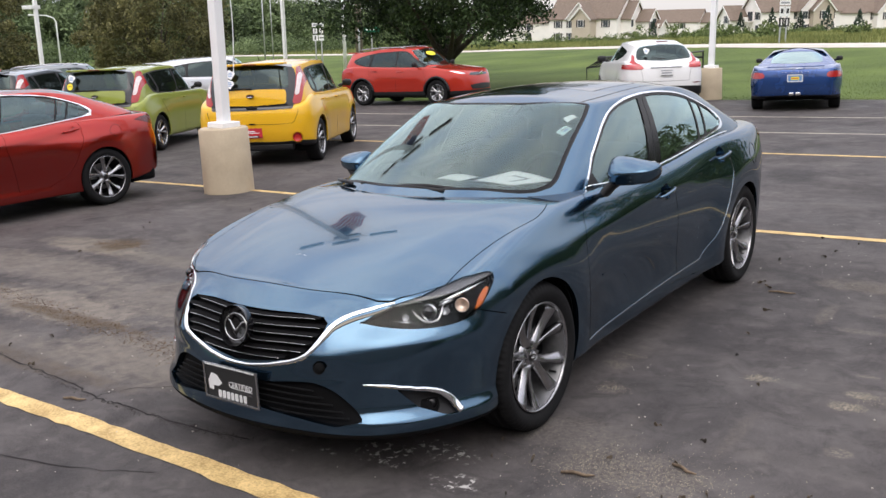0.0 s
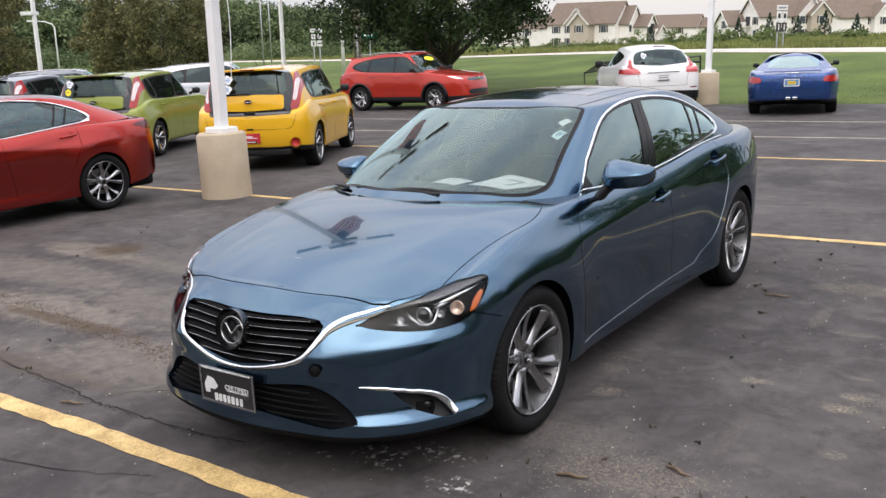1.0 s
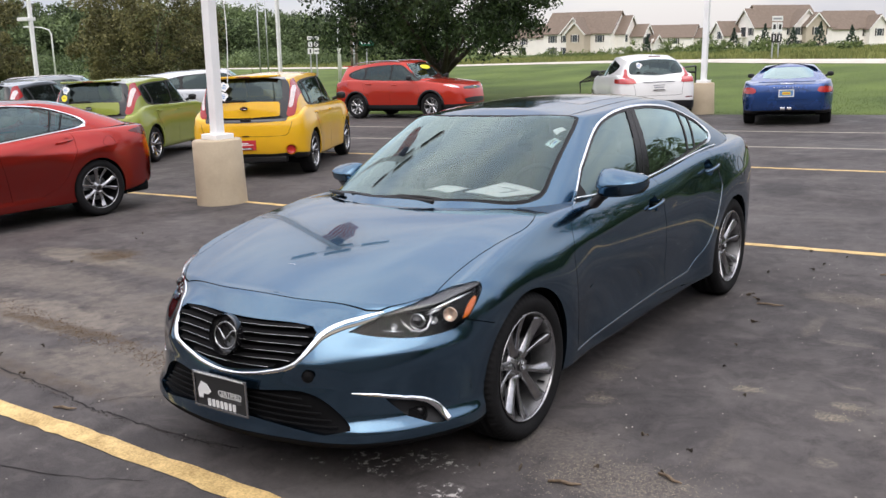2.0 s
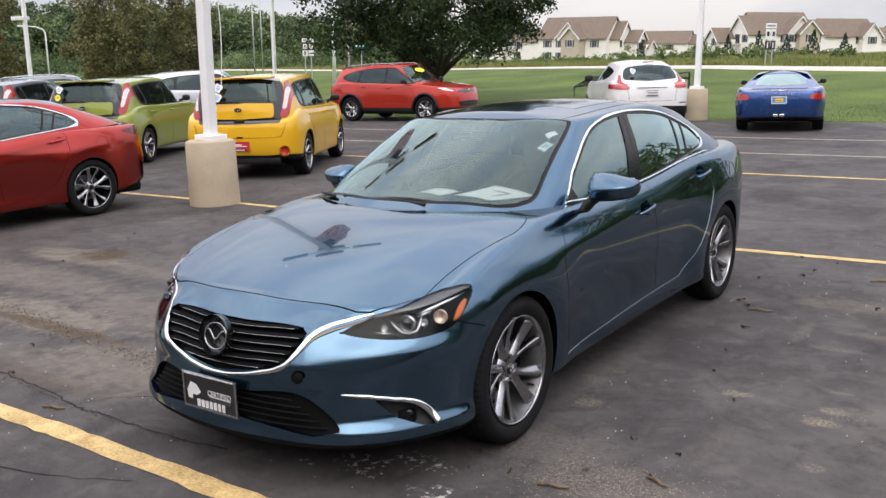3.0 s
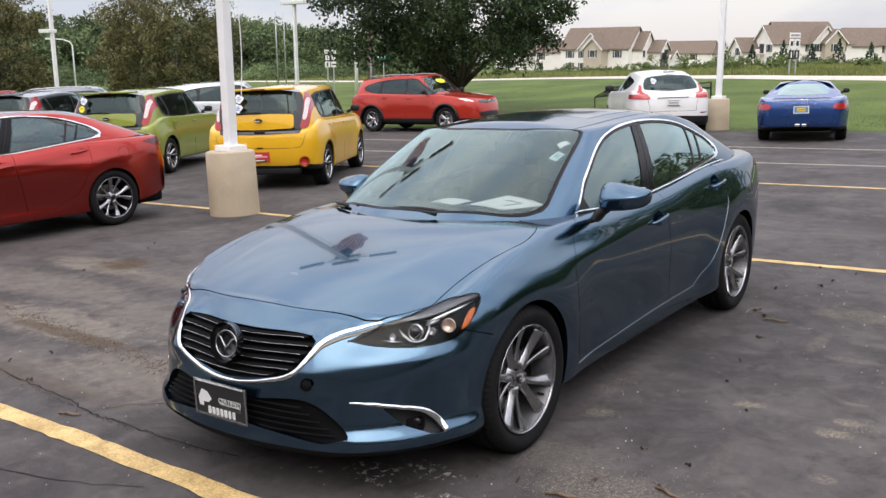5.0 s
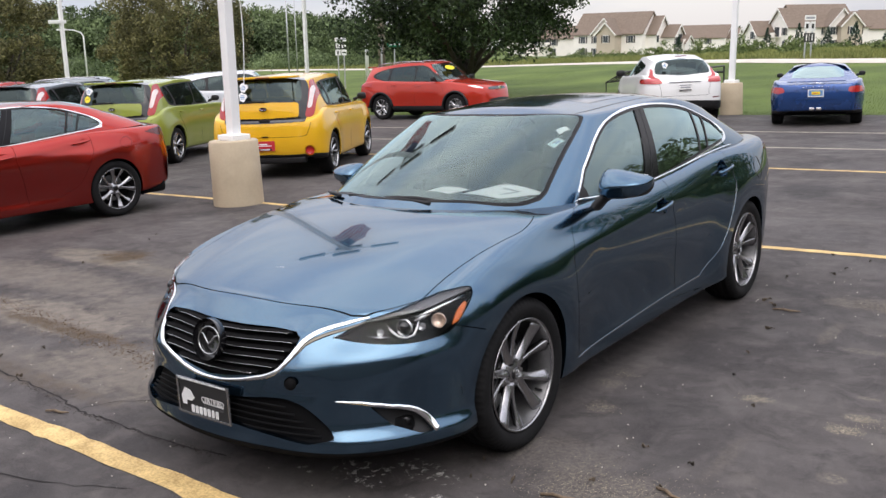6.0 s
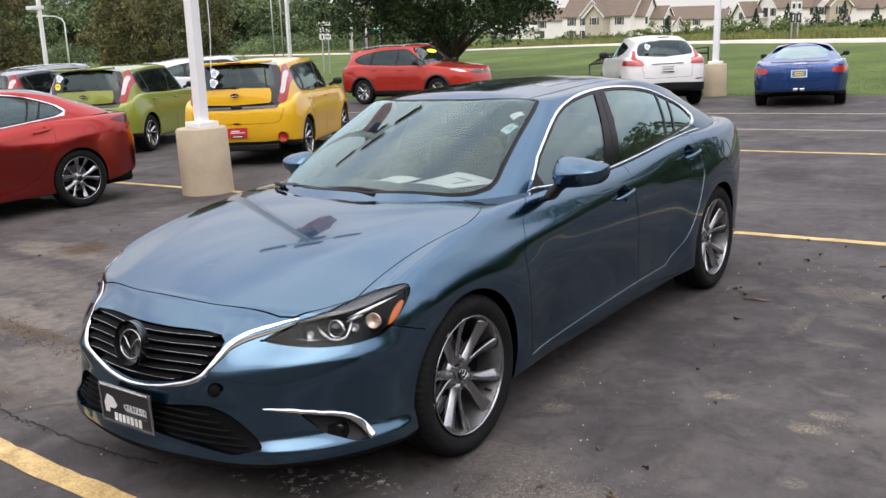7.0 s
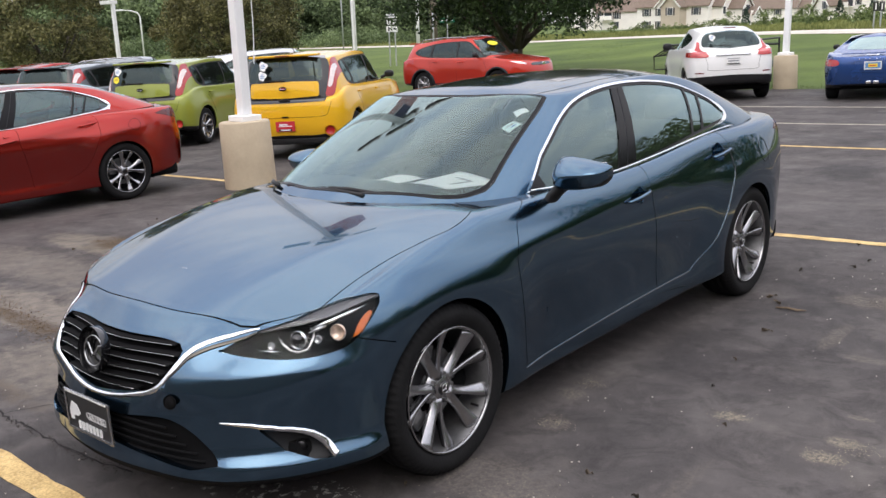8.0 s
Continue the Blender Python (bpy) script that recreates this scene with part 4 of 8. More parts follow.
BACKLIGHT = region(half((-.1, 1.93), (.3, 1.88), (.52, 1.72)), half((.50, 1.5), (.42, 1.25)), half((.2, 1.15), (-.1, 1.14)))
TAILLAMP = region(half((.55, .885), (.70, .900), (.88, .940), (1.02, .985)), half((.92, 1.010), (.72, 1.02), (.55, 1.01)))


def belt_line(body, roof, s):
    """The line along which the side glass rises out of the shoulder."""
    ys, found = [], []
    for y in np.linspace(-.58, 1.40, 34):
        b = body[(np.abs(body[:, 1] - y) < .05) & (body[:, 0] * s > .3) & (body[:, 2] > .75)]
        r = roof[(np.abs(roof[:, 1] - y) < .05) & (roof[:, 0] * s > .4) & (roof[:, 2] < 1.30)]
        if len(b) < 4 or len(r) < 3:
            continue
        order = np.argsort(b[:, 0] * s)
        over = r[:, 2] - np.interp(r[:, 0] * s, b[order, 0] * s, b[order, 2])
        i = np.argsort(over)
        z, x = np.interp(0, over[i], r[i, 2]), np.interp(0, over[i], r[i, 0] * s)
        ys.append(y)
        found.append((x, z))
    ys, found = np.array(ys), np.array(found)
    fx, fz = np.polyfit(ys, found[:, 0], 3), np.polyfit(ys, found[:, 1], 3)
    line = np.linspace(-.66, 1.44, 40)
    return [(s * (np.polyval(fx, y) + .006), y, np.polyval(fz, y) + .007) for y in line]


def sedan(m, body_paint, label, res=([22, 22, 24, 22, 16, 12, 10, 10, 10, 10, 10, 8, 8, 8], 11), detail=True):
    car = empty("sedan", m, label, "car")
    net = body_net(SEDAN_PLAN, SEDAN_ROWS, (.12, .3, .55, .8, 1.0), SEDAN_SPINE, (-1.95, 2.2))
    low = Skin(*sheet(net, res[0], res[1], sedan_shape))
    skin_p, skin_n = [a.reshape(-1, 3) for a in sheet(net, res[0], res[1], sedan_shape)]
    roof_sheet = sheet(roof_net(SEDAN_BASE, SEDAN_TOP, SEDAN_ROOF, 0.035, (-.1, 1.1)), 12 if detail else 8, 9 if detail else 6)
    roof_p = np.array(roof_sheet[0]).reshape(-1, 3)
    top = Skin(*roof_sheet)

    # level functions in the side, top, front and corner views
    plan_view = lambda poly: (lambda c: inside_distance(poly, np.column_stack([np.abs(c[:, 0]), c[:, 1]])))
    side_view = lambda poly: (lambda c: inside_distance(poly, c[:, 1:3]))
    nose = lambda poly: (lambda c: np.where(c[:, 1] < -1.6, inside_distance(poly, np.column_stack([np.abs(c[:, 0]), c[:, 2]])), 1.0))
    corner = lambda poly: (lambda c: np.where(c[:, 1] < -1.0, inside_distance(poly, np.column_stack([(np.abs(c[:, 0]) + c[:, 1]) * 0.70711, c[:, 2]])), 1.0))
    rear_corner = lambda c: np.where(c[:, 1] > 1.4, inside_distance(TAILLAMP, np.column_stack([np.abs(c[:, 0]) * 0.8 + (2.5 - c[:, 1]) * 0.6, c[:, 2]])), 1.0)
    arch = lambda yw, r=0.364: (lambda c: np.hypot(c[:, 1] - yw, c[:, 2] - 0.345) - r)
    door_front = lambda c: c[:, 1] - knots([(.2, -.90), (.48, -.935), (.6, -.955), (.75, -.968), (.85, -.92), (.93, -.87), (1.0, -.72)], c[:, 2])
    door_mid = lambda c: c[:, 1] - knots([(.2, .32), (.48, .288), (.67, .25), (.84, .22), (.93, .222), (1.0, .2)], c[:, 2])
    door_rear = lambda c: c[:, 1] - knots([(.3, .62), (.36, .735), (.44, .90), (.57, 1.01), (.71, 1.085), (.85, 1.15), (.97, 1.15), (1.06, 1.10)], c[:, 2])
    sill = lambda c: c[:, 2] - (.265 + .055 * (c[:, 1] + 1.0) - .012 * (c[:, 1] + 1.0) ** 2)
    cup = lambda y, z: (lambda c: np.hypot((c[:, 1] - y) / 1.15, c[:, 2] - z) - 0.060)
    under_glass = lambda c: np.where(c[:, 2] > 0.85, inside_distance(CABIN, np.column_stack([np.abs(c[:, 0]), c[:, 1]])), 1.0)
    cowl_line = lambda c: c[:, 1] + 0.93 + 0.3 * np.maximum(0, np.abs(c[:, 0]) - 0.4)
    bumper_line = lambda c: np.where((c[:, 1] < -1.35) & (c[:, 1] > -1.95), c[:, 2] - (.665 - .35 * (c[:, 1] + 1.80)), 1.0)
    chin = lambda c: np.where(c[:, 1] < -1.5, c[:, 2] - .247, 1.0)
    lamp_step = lambda c: np.where(c[:, 1] < -1.0, c[:, 2] - knots(LAMP_STEP, (np.abs(c[:, 0]) + c[:, 1]) * 0.70711), 1.0)
    g = 0.0022
    both = lambda fn, w=g: [lambda c: fn(c) - w, lambda c: fn(c) + w]
    hood, lamp, amber = plan_view(HOOD), corner(LAMP), corner(AMBER)
    for fn in both(sill, .0022) + [lambda c: door_rear(c) - .0024, lambda c: door_rear(c) - .0004] + [lamp_step, chin] + [lamp, amber, nose(GRILLE), nose(INTAKE), corner(FOG), arch(-1.415), arch(1.415), sill,
               cup(.075, .852), cup(1.015, .945), under_glass, rear_corner, cowl_line] + both(hood) + both(door_front) + both(door_mid) + both(door_rear) + both(bumper_line):
        low.cut(fn)
    c = low.centres()
    ax = np.abs(c[:, 0])
    free = np.ones(len(c), bool)

    def claim(mask):
        got = mask & free
        free[got] = False
        return got

    claim((arch(-1.415)(c) < 0) | (arch(1.415)(c) < 0))
    claim(under_glass(c) < 0)
    lamps = claim(lamp(c) < 0)
    grille = claim(nose(GRILLE)(c) < 0)
    intake = claim(nose(INTAKE)(c) < 0)
    fog = claim(corner(FOG)(c) < 0)
    tails = claim(rear_corner(c) < 0)
    hv = hood(c)
    flank = (ax > 0.66) & (c[:, 2] > 0.2)
    is_sill = sill(c) < 0
    fd, md, rd = door_front(c), door_mid(c), door_rear(c)
    seam = (np.abs(hv) < g) & (c[:, 1] < -1.05)
    seam |= flank & ~is_sill & ((np.abs(fd) < g) | (np.abs(md) < g) | (np.abs(rd) < g)) & (c[:, 2] < 1.2)
    seam |= flank & (np.abs(bumper_line(c)) < g) & (c[:, 1] < -1.72)
    # faces along sill and door edge, made pale for the light the seam catches
    glint = claim(flank & (c[:, 2] < .93) & (((np.abs(sill(c)) < .0022) & (fd > -.02) & (rd < .0032)) | ((rd < .0024) & (rd > .0004) & ~is_sill)))
    seam = claim(seam)
    cups = claim(((cup(.075, .852)(c) < 0) | (cup(1.015, .945)(c) < 0)) & flank)
    hoods = claim((hv < 0) & (c[:, 2] > 0.6))
    cowl = claim((cowl_line(c) < 0) & (c[:, 1] > -1.3) & (ax < 0.71) & (c[:, 2] > 0.85))
    front_door = claim(flank & ~is_sill & (fd > 0) & (md < 0))
    rear_door = claim(flank & ~is_sill & (md > 0) & (rd < 0))
    bumper = claim((c[:, 1] < -1.35) & ((bumper_line(c) < 0) | (ax < 0.60) | (c[:, 1] < -1.95)))
    fender = claim((c[:, 1] < 0) & flank & ~is_sill)
    sills = claim(is_sill & (np.abs(c[:, 1]) < 1.15) & (ax > 0.6))
    panel("hood", low.take(hoods), body_paint, car, 0.02)
    panel("front_bumper", low.take(bumper & (chin(c) > 0)), body_paint, car, 0.03)
    panel("chin_lip", low.take(bumper & (chin(c) <= 0)), M_SEAM, car, 0.0, -.004, "black lower lip")
    tail_zone = (c[:, 1] > 1.9) & (ax < .62) & (c[:, 2] > .8)
    panel("boot_lid", low.take(free & tail_zone), body_paint, car, 0.0)
    panel("undertray", low.take(free & (c[:, 2] < .3) & ((ax < .62) | (c[:, 1] < 0))), M_BLACK, car, 0.0)
    rest = free & ~tail_zone & ~((c[:, 2] < .3) & ((ax < .62) | (c[:, 1] < 0)))
    for s in (1, -1):
        for i, piece in enumerate(pieces(low.take(rest & (c[:, 0] * s > 0)))):
            panel("rear_quarter" if i == 0 else "body_filler", piece, body_paint, car, 0.02)
    for piece in pieces(low.take(seam)):
        panel("seam", piece, M_SEAM, car, 0, -0.006)
    panel("cowl", low.take(cowl), M_BLACK, car, 0.01, -0.004)
    for s in (1, -1):
        k = c[:, 0] * s > 0
        panel("fender", low.take(fender & k), body_paint, car, 0.03)
        fdoor = panel("front_door", low.take(front_door & k), body_paint, car, 0.02)
        rdoor = panel("rear_door", low.take(rear_door & k), body_paint, car, 0.02)
        panel("door_edge_glint", low.take(glint & k), M_ALLOY if detail else body_paint, car, 0.004, 0.003, "strip painting the highlight along the door edge")
        panel("sill", low.take(sills & k), body_paint, car, 0.02)
        panel("tail_lamp", low.take(tails & k), M_TAIL_DARK, car, 0.02, 0.003, "wrapped red tail lamp")
        line = smooth_loop(FOG_LINE, 8, False)
        at, up = settle(skin_p, skin_n, np.column_stack([(skin_p[:, 0] * s + skin_p[:, 1]) * 0.70711, skin_p[:, 2]]) + 9 * (skin_p[:, :1] * s < 0), line[:, :2])
        part("fog_trim", ribbon(at, line[:, 2], up, .008), M_CHROME, car, "chrome strip", True)
        fog_housing = panel("fog_housing", low.take(fog & k), M_BLACK, car, 0.0, -0.028)
        bm = lathe([(0.0, -0.012), (0.026, -0.010), (0.032, 0.0), (0.036, 0.004), (0.038, 0.0), (0.034, -0.01)], 24, "Y")
        at, up = settle(skin_p, skin_n, np.column_stack([(skin_p[:, 0] * s + skin_p[:, 1]) * 0.70711, skin_p[:, 2]]) + 9 * (skin_p[:, :1] * s < 0), [(-.915, .338)] * 3)
        at = at[1] - up[1] * .016
        bmesh.ops.transform(bm, matrix=Matrix.Translation(at) @ pose(0, 0, 0, 0, 0, s * 30) @ Matrix.Scale(.6, 4), verts=bm.verts)
        part("fog_lamp", bm, M_ALLOY_DARK, fog_housing, "round fog lamp", True)
        head = headlight(car, s, low.take(lamps & k))
        panel("lamp_trim", low.take(lamps & k & (lamp_step(c) > 0)), M_LAMP_TRIM, head, 0.014, -0.012, "gray upper lamp trim, partly painted sky reflection")
        panel("lamp_lens", low.take(lamps & k), M_LENS, head, 0.0)
        panel("corner_lamp", low.take(lamps & k & (amber(c) < 0)), M_AMBER, head, 0.004, -0.008, "amber side marker")
        for door, y, z in ((fdoor, .075, .852), (rdoor, 1.015, .945)):
            cc = cups & k & (np.abs(c[:, 1] - y) < 0.2)
            t = low.take(cc)
            if len(t[0]):
                dist = np.hypot((t[0][:, 1] - y) / 1.15, t[0][:, 2] - z)
                depth = 0.055 * np.clip(1 - (dist / 0.060) ** 2, 0, 1)
                t = (t[0] - t[1] * depth[:, None], t[1], t[2])
                panel("handle_cup", t, body_paint, door, 0.0)
                x = s * (t[0][:, 0] * s).max()
                bar = [(x + s * o, y + d, z + d * 0.12) for d, o in ((-.108, .004), (-.088, .018), (-.03, .026), (.04, .026), (.088, .018), (.108, .004))]
                bm = tube(bar, [.007, .009, .0105, .0105, .009, .007], 10)
                part("handle", bm, body_paint, door, "body-coloured pull handle", True)
        mirror(car, s, body_paint)
    ring = [(1.60 + .078 * math.cos(a), .885 + .072 * math.sin(a)) for a in np.linspace(0, 2 * math.pi, 25)]
    side_pts = skin_p[:, 0] > .6
    at, up = settle(skin_p[side_pts], skin_n[side_pts], skin_p[side_pts][:, 1:3], ring)
    part("fuel_door_line", tube(at + up * .0005, .0016, 6), M_SEAM, car, "round fuel door seam", True)
    # grille: dark back, slats, chrome surround, round badge
    t = low.take(grille)
    gp = panel("grille_back", t, M_SEAM, car, 0.03, -0.035)
    line = smooth_loop(CHROME_LINE, 8, False)
    line = np.concatenate([(line * [-1, 1, 1])[:0:-1], line])
    front = skin_p[:, 1] < -1.6
    at, up = settle(skin_p[front], skin_n[front], skin_p[front][:, (0, 2)], line[:, :2])
    part("grille_surround", ribbon(at, line[:, 2], up, list(np.interp(np.abs(line[:, 0]), (0, .30, .37, .44, .48, .6), (.010, .009, .002, .001, .004, .004)))), M_CHROME, car, "bright chrome grille surround", True)
    for s in (1, -1):
        # dark ribbon painting the ground's reflection in the wing's lower half
        low_line = smooth_loop(WING_LINE, 8, False) * [s, 1, 1]
        at, up = settle(skin_p[front], skin_n[front], skin_p[front][:, (0, 2)], low_line[:, :2])
        part("wing_shade", ribbon(at, low_line[:, 2], up, .003), M_WING, car, "lower edge of the chrome wing, its dark reflection painted on", True)
    face = np.array(t[0])
    for i in range(6):
        z0 = .524 + i * .0295
        xs_ = np.linspace(-0.41, 0.41, 41)
        zs_ = z0 + 0.016 * (np.abs(xs_) / 0.4) ** 2
        rim_d = inside_distance(GRILLE, np.column_stack([np.abs(xs_), zs_]))
        pts_ = []
        for xx, zz, dd in zip(xs_, zs_, rim_d):
            if dd < -0.004:
                near = np.argmin((face[:, 0] - xx) ** 2 + (face[:, 2] - zz) ** 2)
                pts_.append((xx, face[near, 1], zz))
        if len(pts_) > 4:
            yy = np.array([p[1] for p in pts_])
            fit_ = np.polyval(np.polyfit([p[0] for p in pts_], yy, 4), [p[0] for p in pts_])
            rows = [[Vector((p[0], y_ + o, p[2] + h)) for o, h in ((.022, .006), (.000, .0035), (-.004, 0), (.000, -.0035), (.022, -.005))] for p, y_ in zip(pts_, fit_)]
            bm = bmesh.new()
            vv = [[bm.verts.new(q) for q in r] for r in rows]
            for a, b in zip(vv, vv[1:]):
                for j in range(4):
                    bm.faces.new((a[j], a[j + 1], b[j + 1], b[j]))
            slat = part("grille_slat", bm, M_SEAM, gp, smooth=True)
            part("slat_edge", tube([r[2] + Vector((0, -.001, -.001)) for r in rows[1:-1]], .0013, 6), M_BADGE, slat, smooth=True)
    bm = lathe([(0.0, 0.012), (0.074, 0.012), (0.086, 0.004), (0.086, -0.03)], 40, "Y")
    bmesh.ops.transform(bm, matrix=Matrix.Translation((0, -2.362, .635)) @ pose(0, 0, 0, -12), verts=[v for v in bm.verts])
    disc = part("badge_disc", bm, M_GLOSSBLACK, car, "gloss black badge disc", True)
    ring = [(0.066 * math.cos(a), 0, 0.056 * math.sin(a)) for a in np.linspace(0, 2 * math.pi, 37)]
    bm = tube(ring, 0.0042, 8, caps=False)
    wing = [(-.066, 0, .028), (-.036, 0, .022), (-.014, 0, -.004), (0, 0, -.016), (.014, 0, -.004), (.036, 0, .022), (.066, 0, .028)]
    tube(wing, [.002, .0045, .005, .005, .005, .0045, .002], 8, bm)
    bmesh.ops.transform(bm, matrix=Matrix.Translation((0, -2.376, .633)) @ pose(0, 0, 0, -12), verts=bm.verts)
    part("badge", bm, M_BADGE, car, "smoked chrome winged oval emblem", True)
    # lower intake with bars, tow cover, chin
    ib = panel("intake_back", low.take(intake), M_SEAM, car, 0.02, -0.03)
    for i in range(5):
        z = .305 + i * .027
        reach = .54 - abs(i - 0.2) * .040
        xs_ = np.linspace(-reach, reach, 25)
        bm = tube([(x, -2.385 + 0.19 * x * x + 0.35 * x ** 4, z) for x in xs_], 0.005, 6)
        part("intake_bar", bm, M_SEAM, ib, smooth=True)
    bm = lathe([(0.0, -0.004), (0.017, -0.004), (0.021, 0.0), (0.024, 0.003), (0.026, -0.004)], 28, "Y")
    bmesh.ops.transform(bm, matrix=Matrix.Translation((.430, -2.345, .516)) @ pose(0, 0, 0, -10, 0, 21), verts=bm.verts)
    part("tow_cover", bm, M_SEAM, car, smooth=True)
    # greenhouse
    screen, back, win = plan_view(SCREEN), plan_view(BACKLIGHT), side_view(WINDOWS)
    bl = lambda c: c[:, 1] - (.272 - .595 * (1.38 - c[:, 2]))
    br = lambda c: c[:, 1] - (.383 - .442 * (1.38 - c[:, 2]))
    bar_1 = lambda c: c[:, 1] - (.93 + .50 * (c[:, 2] - 1.12))
    bar_2 = lambda c: c[:, 1] - (1.07 + .60 * (c[:, 2] - 1.12))
    q1, q2 = lambda c: np.abs(bar_1(c)) - .013, lambda c: np.abs(bar_2(c)) - .013
    sail = lambda c: c[:, 1] + .545 + .28 * (c[:, 2] - 1.0)
    gutter = lambda c: np.where(c[:, 2] > 1.3, np.abs(c[:, 0]) - (.512 - .03 * (c[:, 1] - .3) ** 2), 1.0)
    ditch = lambda c: np.abs(gutter(c)) - .004
    # sunroof outline; the panel's black also paints trees mirrored in the roof
    sunroof = lambda c: np.where(c[:, 2] > 1.3, np.maximum(np.abs(c[:, 0]) - .40, np.abs(c[:, 1] - .43) - .30), 1.0)
    door_gap = lambda c: c[:, 1] - (.33 - .52 * (1.38 - c[:, 2]))
    mid_seam = lambda c: np.abs(door_gap(c)) - .003
    lvl = lambda fn, w: (lambda c: fn(c) + w)
    broad = lambda c: win(c) + .009 + .020 * ease((c[:, 1] - 1.28) / .10)
    for fn in [screen, lvl(screen, .012), lvl(screen, -.006), back, win, broad, lvl(win, .022), bl, br, sail, sunroof, lvl(sunroof, -.008)] + [lvl(fn, w * q) for fn, w in ((bar_1, .013), (bar_2, .013), (gutter, .004), (door_gap, .003)) for q in (1, -1)]:
        top.cut(fn)
    c = top.centres()
    ax = np.abs(c[:, 0])
    free = np.ones(len(c), bool)
    sv, wv = screen(c), win(c)
    wind = claim((sv < -.012) & (c[:, 1] < -.1))
    frit = claim((sv < 0) & (c[:, 1] < -.1))
    gasket0 = claim((sv < .006) & (c[:, 1] < -.1) & (ax < .7))
    backglass = claim((back(c) < 0) & (c[:, 1] > .9))
    side = ax > .45
    trim = claim(side & (wv < 0) & (broad(c) > 0))
    gasket = claim(side & (wv < 0) & (wv > -.022))
    pillar = side & (wv < 0)
    seam2 = claim(pillar & (mid_seam(c) < 0))
    bp = claim(pillar & (bl(c) > 0) & (br(c) < 0))
    bars = claim(pillar & ((q1(c) < 0) | (q2(c) < 0)))
    sailp = claim(pillar & (sail(c) < 0))
    glazing = claim(pillar)
    sun_glass = claim(sunroof(c) < 0)
    sun_gap = claim(sunroof(c) < .008)
    ditches = claim((ditch(c) < 0) & (c[:, 1] > -.22) & (c[:, 1] < 1.2))
    panel("windscreen", top.take(wind), M_GLASS, car, 0, -.002).visible_shadow = False
    panel("windscreen_border", top.take(frit), M_PILLAR, car, 0, -.001)
    panel("windscreen_seal", top.take(gasket0), M_BLACK, car, 0, -.003)
    panel("rear_window", top.take(backglass), M_GLASS, car, 0).visible_shadow = False
    panel("roof", top.take(free), body_paint, car, 0.02)
    panel("roof_ditch", top.take(ditches), M_SEAM, car, 0, -.006)
    panel("sunroof", top.take(sun_glass), M_GLOSSBLACK, car, 0.006, 0, "dark roof panel, black also for mirrored trees")
    panel("sunroof_seal", top.take(sun_gap), M_SEAM, car, 0, -.006)
    for s in (1, -1):
        k = c[:, 0] * s > 0
        panel("window_trim", top.take(trim & k), M_CHROME, car, .008, .005, "chrome window surround")
        if detail:
            belt = belt_line(skin_p, roof_p, s)
            part("belt_trim", tube(belt, [.003] + [.006] * (len(belt) - 2) + [.003], 8), M_CHROME, car, "chrome strip under the side windows", True)
        panel("window_seal", top.take((gasket | bars | sailp | seam2) & k), M_BLACK, car, 0, 0)
        panel("door_pillar", top.take(bp & k), M_PILLAR, car, 0, .001, "black door pillar")
        for name, kk in (("front_window", c[:, 1] < .1 + 0 * c[:, 1]), ("rear_window", c[:, 1] >= .1)):
            split = bl(c) < 0 if name == "front_window" else br(c) > 0
            t = panel(name, top.take(glazing & k & split), M_GLASS_SIDE, car, 0, -.004)
            if t is not None:
                t.visible_shadow = False
    if detail:
        wipers(car)
    cabin(car)
    for s in (1, -1):
        for yw in (-1.415, 1.415):
            wheel("wheel", car, (s * 0.797, yw, 0.343), s, 0.343, 0.225, 0.250, (5, 18, M_WHEEL, M_BARREL if detail else M_ALLOY_DARK), detail, (35 if yw < 0 else 20) if detail else 8)
            liner(car, (s * 0.86, yw, 0.345), s, 0.40)
    part("underbody", box((1.56, 4.3, 0.16), (0, 0.05, 0.28), 0.05), M_SEAM, car)
    return car


CABIN = region(half((-.1, -1.02), (.35, -.98), (.60, -.80), (.72, -.55), (.755, -.1), (.755, .6), (.72, 1.3), (.62, 1.65), (.35, 1.85), (-.1, 1.9)))


